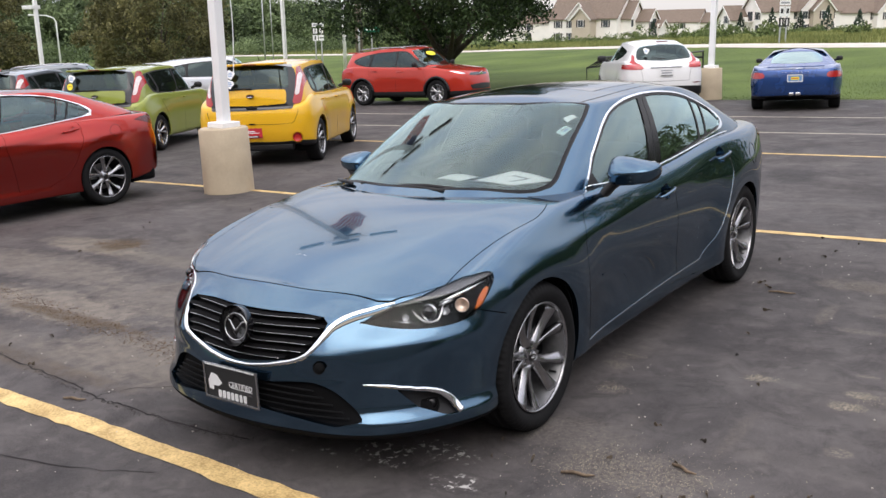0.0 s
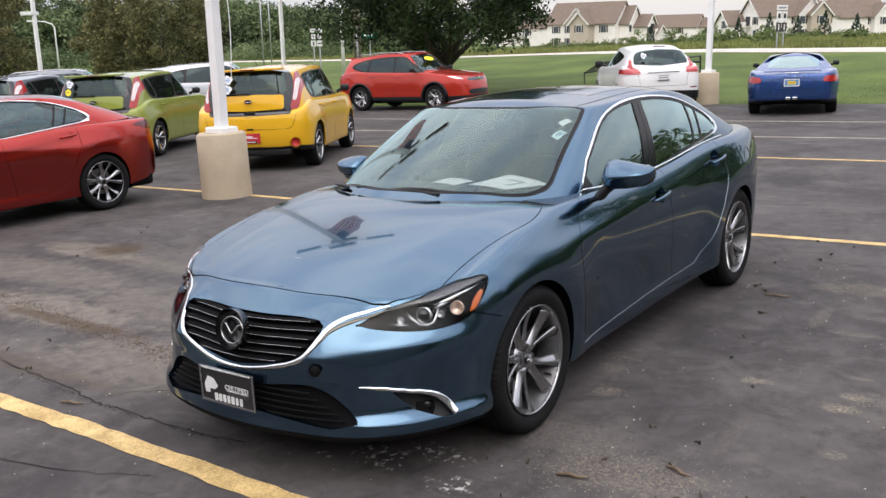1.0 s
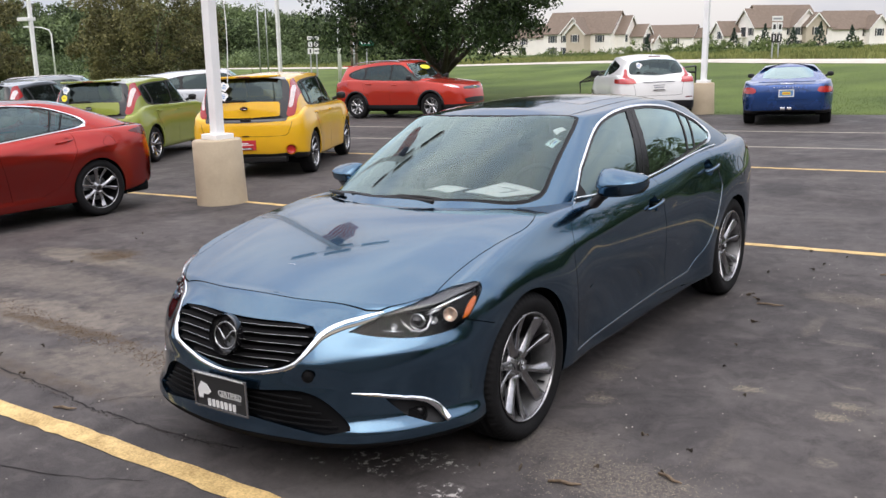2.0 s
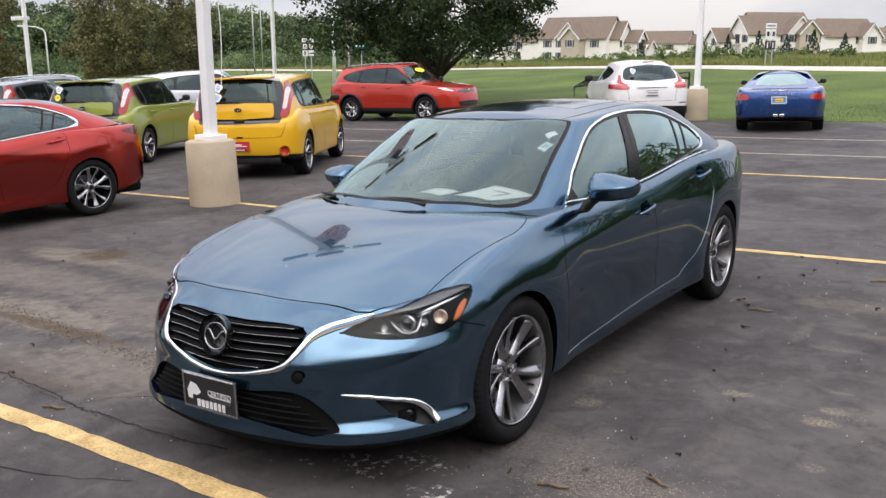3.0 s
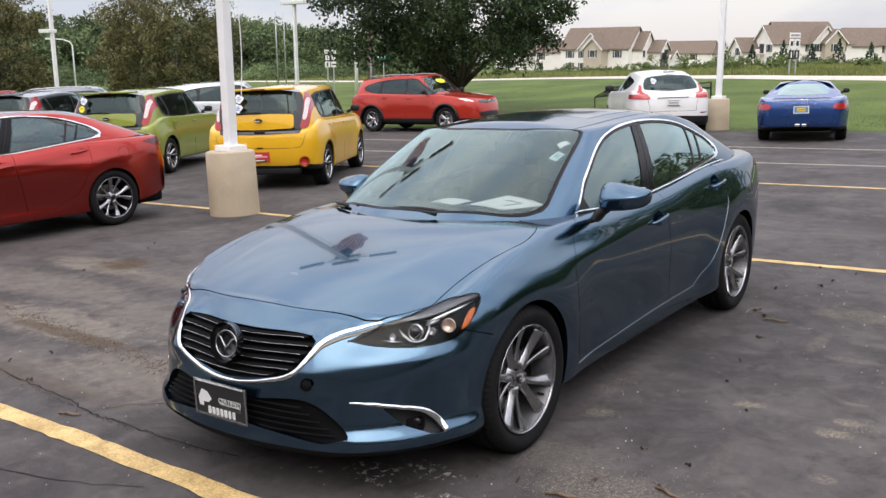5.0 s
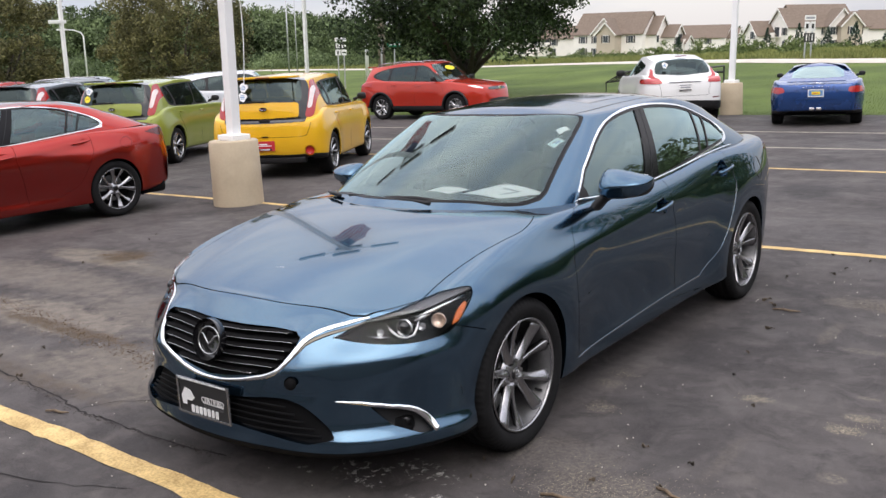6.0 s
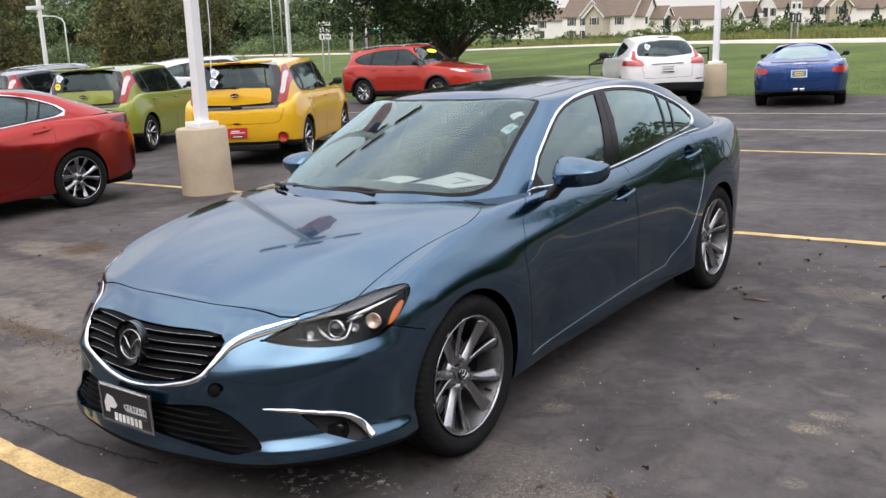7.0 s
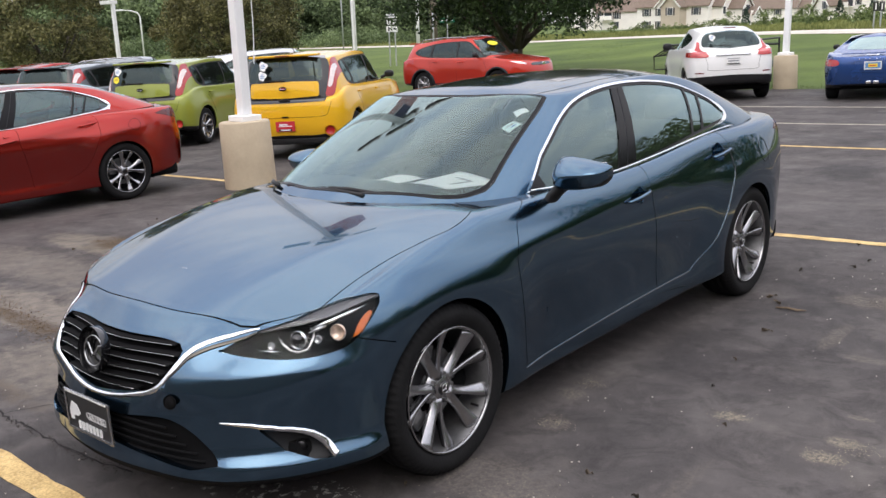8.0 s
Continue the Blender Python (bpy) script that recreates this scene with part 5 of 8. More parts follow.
def headlight(car, s, taken):
    """A headlight: dark bowl, chrome eyebrow, projector, inner reflectors and an amber corner."""
    pts, nor, faces = taken
    housing = panel("headlight", (pts, nor, faces), M_SEAM, car, 0.0, -0.045, "clear headlight with projector and amber corner")
    q = lambda p: (p[:, 0] * s + p[:, 1]) * 0.70711

    def on(qq, zz, depth):
        p, n = settle(pts, nor, np.column_stack([q(pts), pts[:, 2]]), [(qq, zz)] * 3)
        return Vector(p[1]) - Vector(n[1]) * depth, Vector(n[1])

    def bowl(name, qq, zz, r, depth, material, squash=1.0):
        p, n = on(qq, zz, depth)
        ahead = Vector((n.x * 0.5, n.y - 0.5, n.z * 0.2)).normalized()
        bm = lathe([(0.0, -0.6 * r), (r * .55, -0.45 * r), (r * .85, -.15 * r), (r, .1 * r), (r * 1.12, .1 * r), (r * 1.12, -.3 * r)], 28, "Z")
        bmesh.ops.transform(bm, matrix=Matrix.Translation(p) @ ahead.to_track_quat("Z", "Y").to_matrix().to_4x4(), verts=bm.verts)
        return part(name, bm, material, housing, smooth=True)

    bowl("projector_ring", -.905, .703, .030, .020, M_CHROME)
    p, n = on(-.905, .703, .014)
    bm = bmesh.new()
    bmesh.ops.create_uvsphere(bm, u_segments=20, v_segments=12, radius=.024)
    bmesh.ops.translate(bm, vec=p, verts=bm.verts)
    part("projector", bm, M_GLOSSBLACK, housing, "dark glass projector", True)
    bowl("inner_reflector", -1.0, .688, .013, .022, M_CLEAR_LAMP)
    bowl("outer_reflector", -.762, .716, .026, .016, M_PEACH)
    bowl("mid_reflector", -.832, .700, .014, .020, M_CLEAR_LAMP)
    for name, band, material, depth, r in (("eyebrow", ((-.86, .733), (-.80, .750), (-.72, .771), (-.645, .789)), M_CHROME, .009, .0065),
                                           ("light_guide", ((-.972, .714), (-.955, .690), (-.93, .668), (-.90, .661), (-.868, .670), (-.85, .698), (-.842, .728)), M_BADGE, .012, .0065),
                                           ("wing_reflector", ((-.862, .722), (-.83, .730), (-.80, .741)), M_CLEAR_LAMP, .010, .0080),
                                           ("lower_guide", ((-1.05, .676), (-1.0, .668), (-.965, .668)), M_CHROME, .014, .0035)):
        path = [on(a, b, depth)[0] for a, b in band]
        part(name, tube(path, [r * .4] + [r] * (len(path) - 2) + [r * .4], 8), material, housing, smooth=True)
    return housing


def mirror(car, s, body_paint):
    """A door mirror: painted shell with a sharp crest, a dark foot and lower edge."""
    bm = bmesh.new()
    # stations outwards: x, half depth, top, crest, underside
    stations = [(.842, .030, 1.118, 1.060, 1.022), (.856, .060, 1.132, 1.058, 1.008), (.89, .078, 1.138, 1.058, 1.002), (.95, .082, 1.134, 1.064, 1.004), (1.02, .076, 1.124, 1.072, 1.012),
                (1.07, .062, 1.114, 1.078, 1.024), (1.095, .040, 1.106, 1.082, 1.042), (1.103, .018, 1.098, 1.083, 1.060)]
    rows = []
    for x, d, top, crest, under in stations:
        back = -.515 - .04 * (x - .842)
        prof = [(0, top - .012), (-.25 * d, top), (-.8 * d, top - .004), (-1.35 * d, top - .35 * (top - crest)), (-1.72 * d, crest + .3 * (top - crest)), (-1.86 * d, crest), (-1.80 * d, crest - .25 * (crest - under)),
                (-1.55 * d, under + .12 * (crest - under)), (-.9 * d, under), (0, under + .006)]
        rows.append([bm.verts.new((x, back + y, z)) for y, z in prof])
    for a, b in zip(rows, rows[1:]):
        for k in range(len(a) - 1):
            f = bm.faces.new((a[k], a[k + 1], b[k + 1], b[k]))
            f.material_index = 1 if k > 6 else 0
    for ring in (rows[0][::-1], rows[-1]):
        bm.faces.new(ring)
    for a, b in zip(rows, rows[1:]):
        bm.faces.new((a[-1], a[0], b[0], b[-1])).material_index = 1
    bmesh.ops.recalc_face_normals(bm, faces=bm.faces)
    bmesh.ops.subdivide_edges(bm, edges=bm.edges[:], cuts=1, smooth=.6, use_grid_fill=True)
    if s < 0:
        bmesh.ops.scale(bm, vec=(-1, 1, 1), verts=bm.verts)
        bmesh.ops.reverse_faces(bm, faces=bm.faces)
    if s < 0:
        bmesh.ops.transform(bm, matrix=Matrix.Translation((-.765, -.56, 1.05)) @ Matrix.Diagonal((.78, .85, .85, 1)) @ Matrix.Translation((.84, .56, -1.065)), verts=bm.verts)
    shell = part("mirror", bm, [body_paint, M_BLACK], car, "body-coloured door mirror", True)
    part("mirror_glass", box((.20, .006, .095) if s > 0 else (.15, .006, .08), (.965, -.511, 1.066) if s > 0 else (-.865, -.515, 1.05), .002), M_CHROME, shell)
    bm = bmesh.new()
    ring = lambda x, y, z, a, b: [bm.verts.new((s * (x + a * math.cos(t)), y + b * math.sin(t), z)) for t in np.linspace(0, 2 * math.pi, 13)[:-1]]
    rings = [ring(.815, -.60, .935, .030, .055), ring(.845, -.59, .975, .034, .050), ring(.885, -.575, 1.012, .045, .050)]
    for a, b in zip(rings, rings[1:]):
        for k in range(12):
            bm.faces.new((a[k], a[(k + 1) % 12], b[(k + 1) % 12], b[k]))
    bmesh.ops.recalc_face_normals(bm, faces=bm.faces)
    part("mirror_foot", bm, M_BLACK, shell, smooth=True)


def wipers(car):
    for pts in (((.22, -1.165, 1.022), (-.02, -1.15, 1.032), (-.36, -1.115, 1.028)), ((.40, -1.09, 1.012), (.12, -1.15, 1.040), (-.02, -1.148, 1.040))):
        part("wiper", tube(pts, [.012] + [.010] * (len(pts) - 2) + [.006], 6), M_BLACK, car, smooth=True)
    part("wiper", tube(((-.42, -1.12, 1.020), (-.55, -1.05, 1.018), (-.66, -.965, 1.008)), [.010, .012, .006], 6), M_BLACK, car, smooth=True)


def cabin(car):
    """Seats, dash and wheel, seen through the glass."""
    prof = [(-1.05, .86), (-1.0, .965), (-.85, .985), (-.62, .985), (-.50, .955), (-.46, .86), (-.50, .60)]
    bm = bmesh.new()
    xs_ = np.linspace(-.70, .70, 15)
    rows = [[bm.verts.new((x, y + .16 * x * x, z - .02 * x * x)) for y, z in prof] for x in xs_]
    for a, b in zip(rows, rows[1:]):
        for j in range(len(prof) - 1):
            bm.faces.new((a[j], a[j + 1], b[j + 1], b[j]))
    bmesh.ops.recalc_face_normals(bm, faces=bm.faces)
    part("dashboard", bm, M_DASH, car, smooth=True)
    ring = [(.36 + .185 * math.cos(a), -.36 + .06 * math.sin(a), .93 + .175 * math.sin(a)) for a in np.linspace(0, 2 * math.pi, 33)]
    bm = tube(ring, .015, 8, caps=False)
    tube([(.19, -.37, .92), (.36, -.40, .92), (.53, -.37, .92)], .016, 6, bm)
    part("steering_wheel", bm, M_BLACK, car, smooth=True)
    for x, y in ((-.36, .25), (.36, .25), (-.36, 1.2), (.36, 1.2)):
        bm = box((.50, .14, .60), (x, y + .08, .80), .06, 3, pose(0, 0, 0, -16))
        box((.50, .46, .14), (x, y - .20, .50), .05, 3, None, bm)
        seat = part("seat", bm, M_SEAT, car, "sand leather seat", True)
        part("headrest", box((.26, .09, .17), (x, y + .17, 1.16), .04, 3, pose(0, 0, 0, -12)), M_SEAT, seat, smooth=True)
    part("cabin_floor", box((1.5, 2.7, .04), (0, .45, .36), .01), M_DASH, car)
    part("rear_shelf", box((1.2, .5, .03), (0, 1.62, 1.0), .01), M_DASH, car)
    part("sensor_cover", box((.12, .09, .04), (0, -.47, 1.330), .02, 2, pose(0, 0, 0, 24)), M_BLACK, car)
    part("room_mirror", box((.22, .03, .06), (0, -.42, 1.30), .012), M_BLACK, car)


sedan(pose(0, 0, 0), M_BLUE, "steel blue metallic four-door sedan with alloy wheels")

# things on and in the sedan
frame_ = empty("licence_plate", pose(0, -2.432, .394), "black dealer licence plate in a silver frame", "licence plate")
part("plate", box((.305, .004, .140), (0, 0, 0), .002), M_SIGN_BLACK, frame_)
bm = bmesh.new()
for sz, at in (((.33, .008, .012), (0, -.002, .074)), ((.33, .008, .010), (0, -.002, -.074)), ((.010, .008, .158), (-.160, -.0021, 0)), ((.010, .008, .158), (.160, -.0021, 0))):
    box(sz, at, .002, 2, None, bm)
part("plate_frame", bm, M_ALLOY, frame_, "silver plate frame")
face_out = pose(0, 0, 0, 90)
text_part("plate_text", "CERTIFIED", .031, Matrix.Translation((.058, -.0025, .002)) @ face_out @ pose(0, 0, 0), M_SIGN_WHITE, frame_)
text_part("plate_text", "PRE-OWNED", .022, Matrix.Translation((.064, -.0025, -.024)) @ face_out, M_ALLOY, frame_)
part("plate_rule", box((.13, .002, .003), (.062, -.0025, -.0115)), M_SIGN_WHITE, frame_)
for i_, w_ in enumerate((.021, .020, .020, .019, .021, .017, .019)):
    part("plate_bar", box((w_ * .85, .002, .032), (-.072 + i_ * .0255, -.0025, -.050), .003), M_SIGN_WHITE, frame_)
bm = slab([(-.142, -.012), (-.118, .026), (-.082, .018), (-.058, -.012), (-.078, -.028), (-.11, -.028), (-.112, -.048), (-.138, -.048)], 0, .0015)
bmesh.ops.transform(bm, matrix=Matrix.Translation((.002, -.0025, .01)) @ face_out, verts=bm.verts)
part("plate_emblem", bm, M_SIGN_WHITE, frame_, "white tag-shaped mark")
for i_ in range(20):
    part("plate_bar", box((.006 + .003 * (i_ % 3), .002, .006), (-.145 + i_ * .0152, -.0065, .074)), M_SIGN_WHITE, frame_)


def sheet_thing(name, corners, material, label, category, ink=()):
    """A thin sheet through four corners, slightly curled."""
    t = empty(name, pose(0, 0, 0), label, category)
    a, b, c, d = [Vector(p) for p in corners]
    bm = bmesh.new()
    n = 8
    up = (b - a).cross(d - a).normalized()
    up = up if up.z > 0 else -up
    g = [[bm.verts.new(a.lerp(b, i / n).lerp(d.lerp(c, i / n), j / n) + up * (.006 * math.sin(math.pi * i / n))) for j in range(n + 1)] for i in range(n + 1)]
    for i in range(n):
        for j in range(n):
            bm.faces.new((g[i][j], g[i + 1][j], g[i + 1][j + 1], g[i][j + 1]))
    bmesh.ops.solidify(bm, geom=bm.faces[:], thickness=.0015)
    part("sheet", bm, material, t, smooth=True)
    for (u0, v0, u1, v1), mm in ink:
        bm = bmesh.new()
        at = lambda u, v: a.lerp(b, u).lerp(d.lerp(c, u), v) + up * (.006 * math.sin(math.pi * u) + .003)
        for k in range(4):
            ua, ub = u0 + (u1 - u0) * k / 4, u0 + (u1 - u0) * (k + 1) / 4
            bm.faces.new([bm.verts.new(at(*q)) for q in ((ua, v0), (ub, v0), (ub, v1), (ua, v1))])
        part("print", bm, mm, t)
    return t


sheet_thing("paper_sheet", ((.10, -.73, 1.0), (.36, -.76, .99), (.53, -.58, 1.0), (.25, -.53, 1.035)), M_PAPER, "white window-price sheet lying on the dashboard", "paper",
            (((.35, .62, .72, .68), M_PAPER_INK), ((.70, .25, .76, .68), M_PAPER_INK)))
sheet_thing("paper_sheet", ((-.17, -.70, .995), (.0, -.72, .99), (.04, -.57, .995), (-.16, -.55, 1.0)), M_PAPER, "small white paper lying on the dashboard", "paper")

for pts_, mm_ in ((((.495, -.41, 1.312), (.525, -.345, 1.326), (.550, -.352, 1.310), (.528, -.425, 1.291)), M_PAPER), (((.512, -.53, 1.249), (.532, -.45, 1.277), (.562, -.43, 1.260), (.552, -.52, 1.230)), M_STICKER)):
    sheet_thing("window_sticker", pts_, mm_, "small white paper sticker inside the windscreen", "sticker", (((.2, .3, .8, .45), M_PAPER_INK), ((.3, .6, .7, .75), M_STICKER_BLUE)) if mm_ is M_STICKER else ())

# ---- the other cars on the lot ----
def car_form(yf, yr, w, hood0, hood1, belt0, belt1, tail, cowl, roof0, roof1, top, droop, glass_rear, roof_w, tail_w=0.94, nose=0.28, floor=0.22):
    """Guiding curves of a car from a few sizes: ends, half width, hood, belt and roof heights, cowl and roof limits."""
    plan = [(0, yf), (.35 * w, yf + .02), (.65 * w, yf + .09), (.87 * w, yf + nose), (.97 * w, yf + nose + .32), (w, yf + nose + .75), (w, cowl), (w, .1), (w, yr - 1.1),
            (w, yr - .75), (.99 * w, yr - .42), (tail_w * w, yr - .16), (.74 * w, yr - .03), (.4 * w, yr - .005), (0, yr)]
    edge = [(yf, hood0), (yf + .6, hood0 + .45 * (belt0 - hood0)), (cowl, belt0), (.3, belt0 + .45 * (belt1 - belt0)), (yr - .6, belt1), (yr, tail)]
    bottom = [(yf, floor), (-.8, floor - .02), (.8, floor - .02), (yr, floor + .10)]
    rows = []
    for t, f, s, r in ((0, .30, .25, .30), (.03, .05, .07, .08), (.12, .0, .025, .02), (.30, .0, .012, .0), (.50, .02, .0, .0), (.70, .05, .0, .01), (.87, .10, .018, .025), (1, .20, .05, .05)):
        zs = [(y, float(knots(bottom, y)) + t * (float(knots(edge, y)) - float(knots(bottom, y)))) for y in (yf, yf + .6, cowl, .3, yr - .6, yr)]
        rows.append((zs, f, s, r))
    spine = [(yf + .15, hood0 + .02), (yf + .6, hood0 + .6 * (hood1 - hood0)), (cowl, hood1), (.5, belt0), (yr - .5, belt1), (yr - .05, tail + .02)]
    g = glass_rear
    base = [(0, cowl - .08, belt0), (.42 * w, cowl - .03, belt0), (.74 * w, cowl + .14, belt0 - .01), (.88 * w, cowl + .42, belt0 - .02), (.90 * w, .1, belt0 + .4 * (belt1 - belt0) - .02),
            (.90 * w, (g + .1) / 2, belt1 - .02), (.89 * w, g - .35, belt1 - .02), (.86 * w, g - .12, tail - .02), (.62 * w, g - .02, tail - .02), (.3 * w, g, tail - .02), (0, g, tail - .02)]
    rw = roof_w
    crown = [(0, roof0, top - .05), (.5 * rw, roof0 + .03, top - .055), (.86 * rw, roof0 + .12, top - .075), (rw, roof0 + .40, top - .06), (1.02 * rw, (roof0 + roof1) / 2 - .1, top - .05),
             (1.0 * rw, (roof0 + roof1) / 2 + .35, top - .06 - droop * .4), (.97 * rw, roof1 - .30, top - .06 - droop * .75), (.92 * rw, roof1 - .08, top - .07 - droop),
             (.66 * rw, roof1, top - .04 - droop), (.3 * rw, roof1 + .01, top - .03 - droop), (0, roof1 + .01, top - .025 - droop)]
    ridge = [(roof0, top - .045), (roof0 + .45, top), ((roof0 + roof1) / 2 + .2, top - droop * .25), (roof1, top - .02 - droop)]
    return dict(plan=plan, rows=rows, spine=spine, base=base, crown=crown, ridge=ridge, yf=yf, yr=yr, cowl=cowl, roof0=roof0, roof1=roof1, w=w, g=g, belt=(belt0, belt1))


def hatch(name, m, body_paint, label, form, axles, radius, rim, style, low_feats=(), top_feats=(), group="", clad=None, res=(6, 5), track=0.0, seats=True):
    """A car from a form, with panels and windows cut out of its skins. A feature: name, view, outline, material, push, limit."""
    car = empty(name, m, label, "car", group)
    yf, yr, w = form["yf"], form["yr"], form["w"]

    def swell(p):
        x, y, z = p[..., 0], p[..., 1], p[..., 2]
        s = np.sign(x) * np.clip(np.abs(x) / (.7 * w), 0, 1) ** 4
        for yw in axles:
            x = x + s * .022 * np.exp(-((np.hypot(y - yw, z - radius) - radius - .08) / .14) ** 2)
        return np.stack([x, y, z], -1)

    low_sheet = sheet(body_net(form["plan"], form["rows"], (.12, .4, .75, 1.0), form["spine"], (yf + .5, yr - .3)), res[0], res[1], swell)
    low = Skin(*low_sheet)
    up = Skin(*sheet(roof_net(form["base"], form["crown"], form["ridge"], 0.025, (form["roof0"] + .3, form["roof1"] - .3), caps=(.1, .4, 1.0)), res[0], res[1]))

    def level(view, poly, limit):
        poly = np.array(poly)
        def fn(c):
            ax = np.abs(c[:, 0])
            if view == "side":
                d = inside_distance(poly, c[:, 1:3])
                return np.maximum(d, (limit if limit is not None else .4) - ax)
            if view == "rear":
                return np.maximum(inside_distance(poly, np.column_stack([ax, c[:, 2]])), (limit if limit is not None else yr - .8) - c[:, 1])
            if view == "front":
                return np.maximum(inside_distance(poly, np.column_stack([ax, c[:, 2]])), c[:, 1] - (limit if limit is not None else yf + .8))
            return inside_distance(poly, np.column_stack([ax, c[:, 1]]))
        return fn

    arch = lambda yw: (lambda c: np.hypot(c[:, 1] - yw, c[:, 2] - radius - .005) - radius - .045)
    hole = smooth_loop([(-.3, form["cowl"] + .2), (.55 * w, form["cowl"] + .3), (.78 * w, .1), (.74 * w, form["g"] - .35), (-.3, form["g"] - .25)], 3)
    under = lambda c: np.where(c[:, 2] > .75, inside_distance(hole, np.column_stack([np.abs(c[:, 0]), c[:, 1]])), 1.0)
    clad_line = (lambda c: c[:, 2] - clad) if clad else None
    # shut lines: thin dark beads laid along the skin
    flat_p, flat_n = [a.reshape(-1, 3) for a in low_sheet]
    for f in [f for f in low_feats if f[4] is None]:
        line = smooth_loop(f[2], 6, False)
        for s in ((1, -1) if f[1] == "side" else (0,)):
            ok = flat_p[:, 0] * s > .5 * w if s else flat_p[:, 1] > f[5]
            at, up_ = settle(flat_p[ok], flat_n[ok], flat_p[ok][:, (1, 2) if s else (0, 2)], line)
            part(f[0], ribbon(at + up_ * .001, [.007] * len(at), up_, .002, 3), f[3], car)
    low_feats = [f for f in low_feats if f[4] is not None]
    for skin, feats, extra in ((low, low_feats, [arch(a) for a in axles] + [under] + ([clad_line] if clad else [])), (up, top_feats, [])):
        fns = [level(f[1], f[2], f[5] if len(f) > 5 else None) for f in feats]
        for fn in fns + extra:
            skin.cut(fn)
        c = skin.centres()
        free = np.ones(len(c), bool)
        for fn in extra[:len(axles) + 1]:
            free &= fn(c) > 0
        for f, fn in zip(feats, fns):
            got = (fn(c) < 0) & free
            free &= ~got
            fname, material, push = f[0], f[3], f[4]
            twin = f[1] == "side" or (f[2] and min(p[0] for p in f[2]) > 0.05)
            for s in ((1, -1) if twin else (0,)):
                k = got & (c[:, 0] * s > 0) if s else got
                ob = panel(fname, skin.take(k), material, car, 0.012 if push >= 0 else 0.0, push)
                if ob is not None and material in (M_GLASS, M_GLASS_DARK):
                    ob.visible_shadow = False
        if skin is low and clad:
            k = free & (clad_line(c) < 0)
            panel("cladding", low.take(k), M_BLACK, car, 0.02)
            free &= ~k
        panel("body" if skin is low else "roof", skin.take(free), body_paint, car, 0.02)
    for s in (1, -1):
        for yw in axles:
            wheel("wheel", car, (s * (w - .115 + track), yw, radius), s, radius, .22, rim, style, False, 11)
            liner(car, (s * (w - .05), yw, radius), s, radius + .06)
    part("underbody", box((w * 1.6, yr - yf - .7, .18), (0, (yf + yr) / 2, .30), .05), M_SEAM, car)
    for y in (-.1, .85) if seats else ():
        for x in (-.36, .36):
            bm = box((.46, .13, .62), (x, y + .08, .88), .06, 2, pose(0, 0, 0, -14))
            box((.24, .08, .17), (x, y + .19, 1.28), .035, 2, None, bm)
            part("seat", bm, M_DASH, car, smooth=True)
    part("dashboard", box((w * 1.5, .4, .2), (0, form["cowl"] + .35, form["belt"][0] - .10), .06), M_DASH, car)
    return car


def side_mirror(car, x, y, z, body_paint, size=1.0):
    for s in (1, -1):
        bm = bmesh.new()
        bmesh.ops.create_uvsphere(bm, u_segments=16, v_segments=10, radius=1.0)
        for v in bm.verts:
            v.co = (.11 * size * math.copysign(abs(v.co.x) ** .7, v.co.x), .07 * size * math.copysign(abs(v.co.y) ** .8, v.co.y), .08 * size * math.copysign(abs(v.co.z) ** .7, v.co.z))
        bmesh.ops.translate(bm, vec=(s * (x + .11), y, z), verts=bm.verts)
        t = part("mirror", bm, body_paint, car, smooth=True)
        part("mirror_foot", tube([(s * (x - .04), y, z - .06), (s * (x + .06), y, z - .02)], [.03, .025], 8), M_BLACK, t)


def handles(car, spots, body_paint):
    for x, y, z in spots:
        for s in (1, -1):
            part("handle", tube([(s * (x - .004), y - .10, z), (s * (x + .02), y - .06, z), (s * (x + .02), y + .06, z), (s * (x - .004), y + .10, z)], .012, 8), body_paint, car, smooth=True)


def badge(car, x, y, z, rx=.05, rz=.026, material=None, tilt=0):
    bm = lathe([(0, .004), (.85, .004), (1.0, 0), (1.0, -.004)], 24, "Y")
    bmesh.ops.scale(bm, vec=(rx, 1, rz), verts=bm.verts)
    bmesh.ops.transform(bm, matrix=Matrix.Translation((x, y, z)) @ pose(0, 0, 0, tilt, 0, 180), verts=bm.verts)
    return part("badge", bm, material or M_CHROME, car)


def rear_plate(m, kind, label):
    t = empty("licence_plate", m, label, "licence plate")
    part("plate", box((.30, .006, .15), (0, 0, 0), .002), {"red": M_PLATE_RED, "white": M_SIGN_WHITE, "blue": M_STICKER_BLUE}[kind], t)
    if kind == "red":
        bars = [((.13, .02), (.03, .028), M_SIGN_WHITE), ((.22, .012), (0, .004), M_SIGN_WHITE), ((.20, .03), (0, -.052), M_SIGN_BLACK), ((.15, .014), (0, -.052), M_SIGN_WHITE)]
    elif kind == "white":
        bars = [((.26, .02), (0, .05), M_PAPER_INK), ((.22, .03), (0, 0), M_PAPER_INK), ((.26, .02), (0, -.055), M_SIGN_BLACK)]
    else:
        bars = [((.30, .018), (0, .066), M_SIGN_WHITE), ((.30, .018), (0, -.066), M_SIGN_WHITE), ((.018, .15), (-.141, .0005), M_SIGN_WHITE), ((.018, .15), (.141, .0005), M_SIGN_WHITE), ((.16, .06), (0, 0), M_STICKER_YELLOW), ((.13, .02), (0, 0), M_PLATE_RED)]
    for i, ((w, h), (x, z), mm) in enumerate(bars):
        part("plate_bar", box((w, .003, h), (x, .004 + .0007 * i, z), .001), mm, t)
    return t


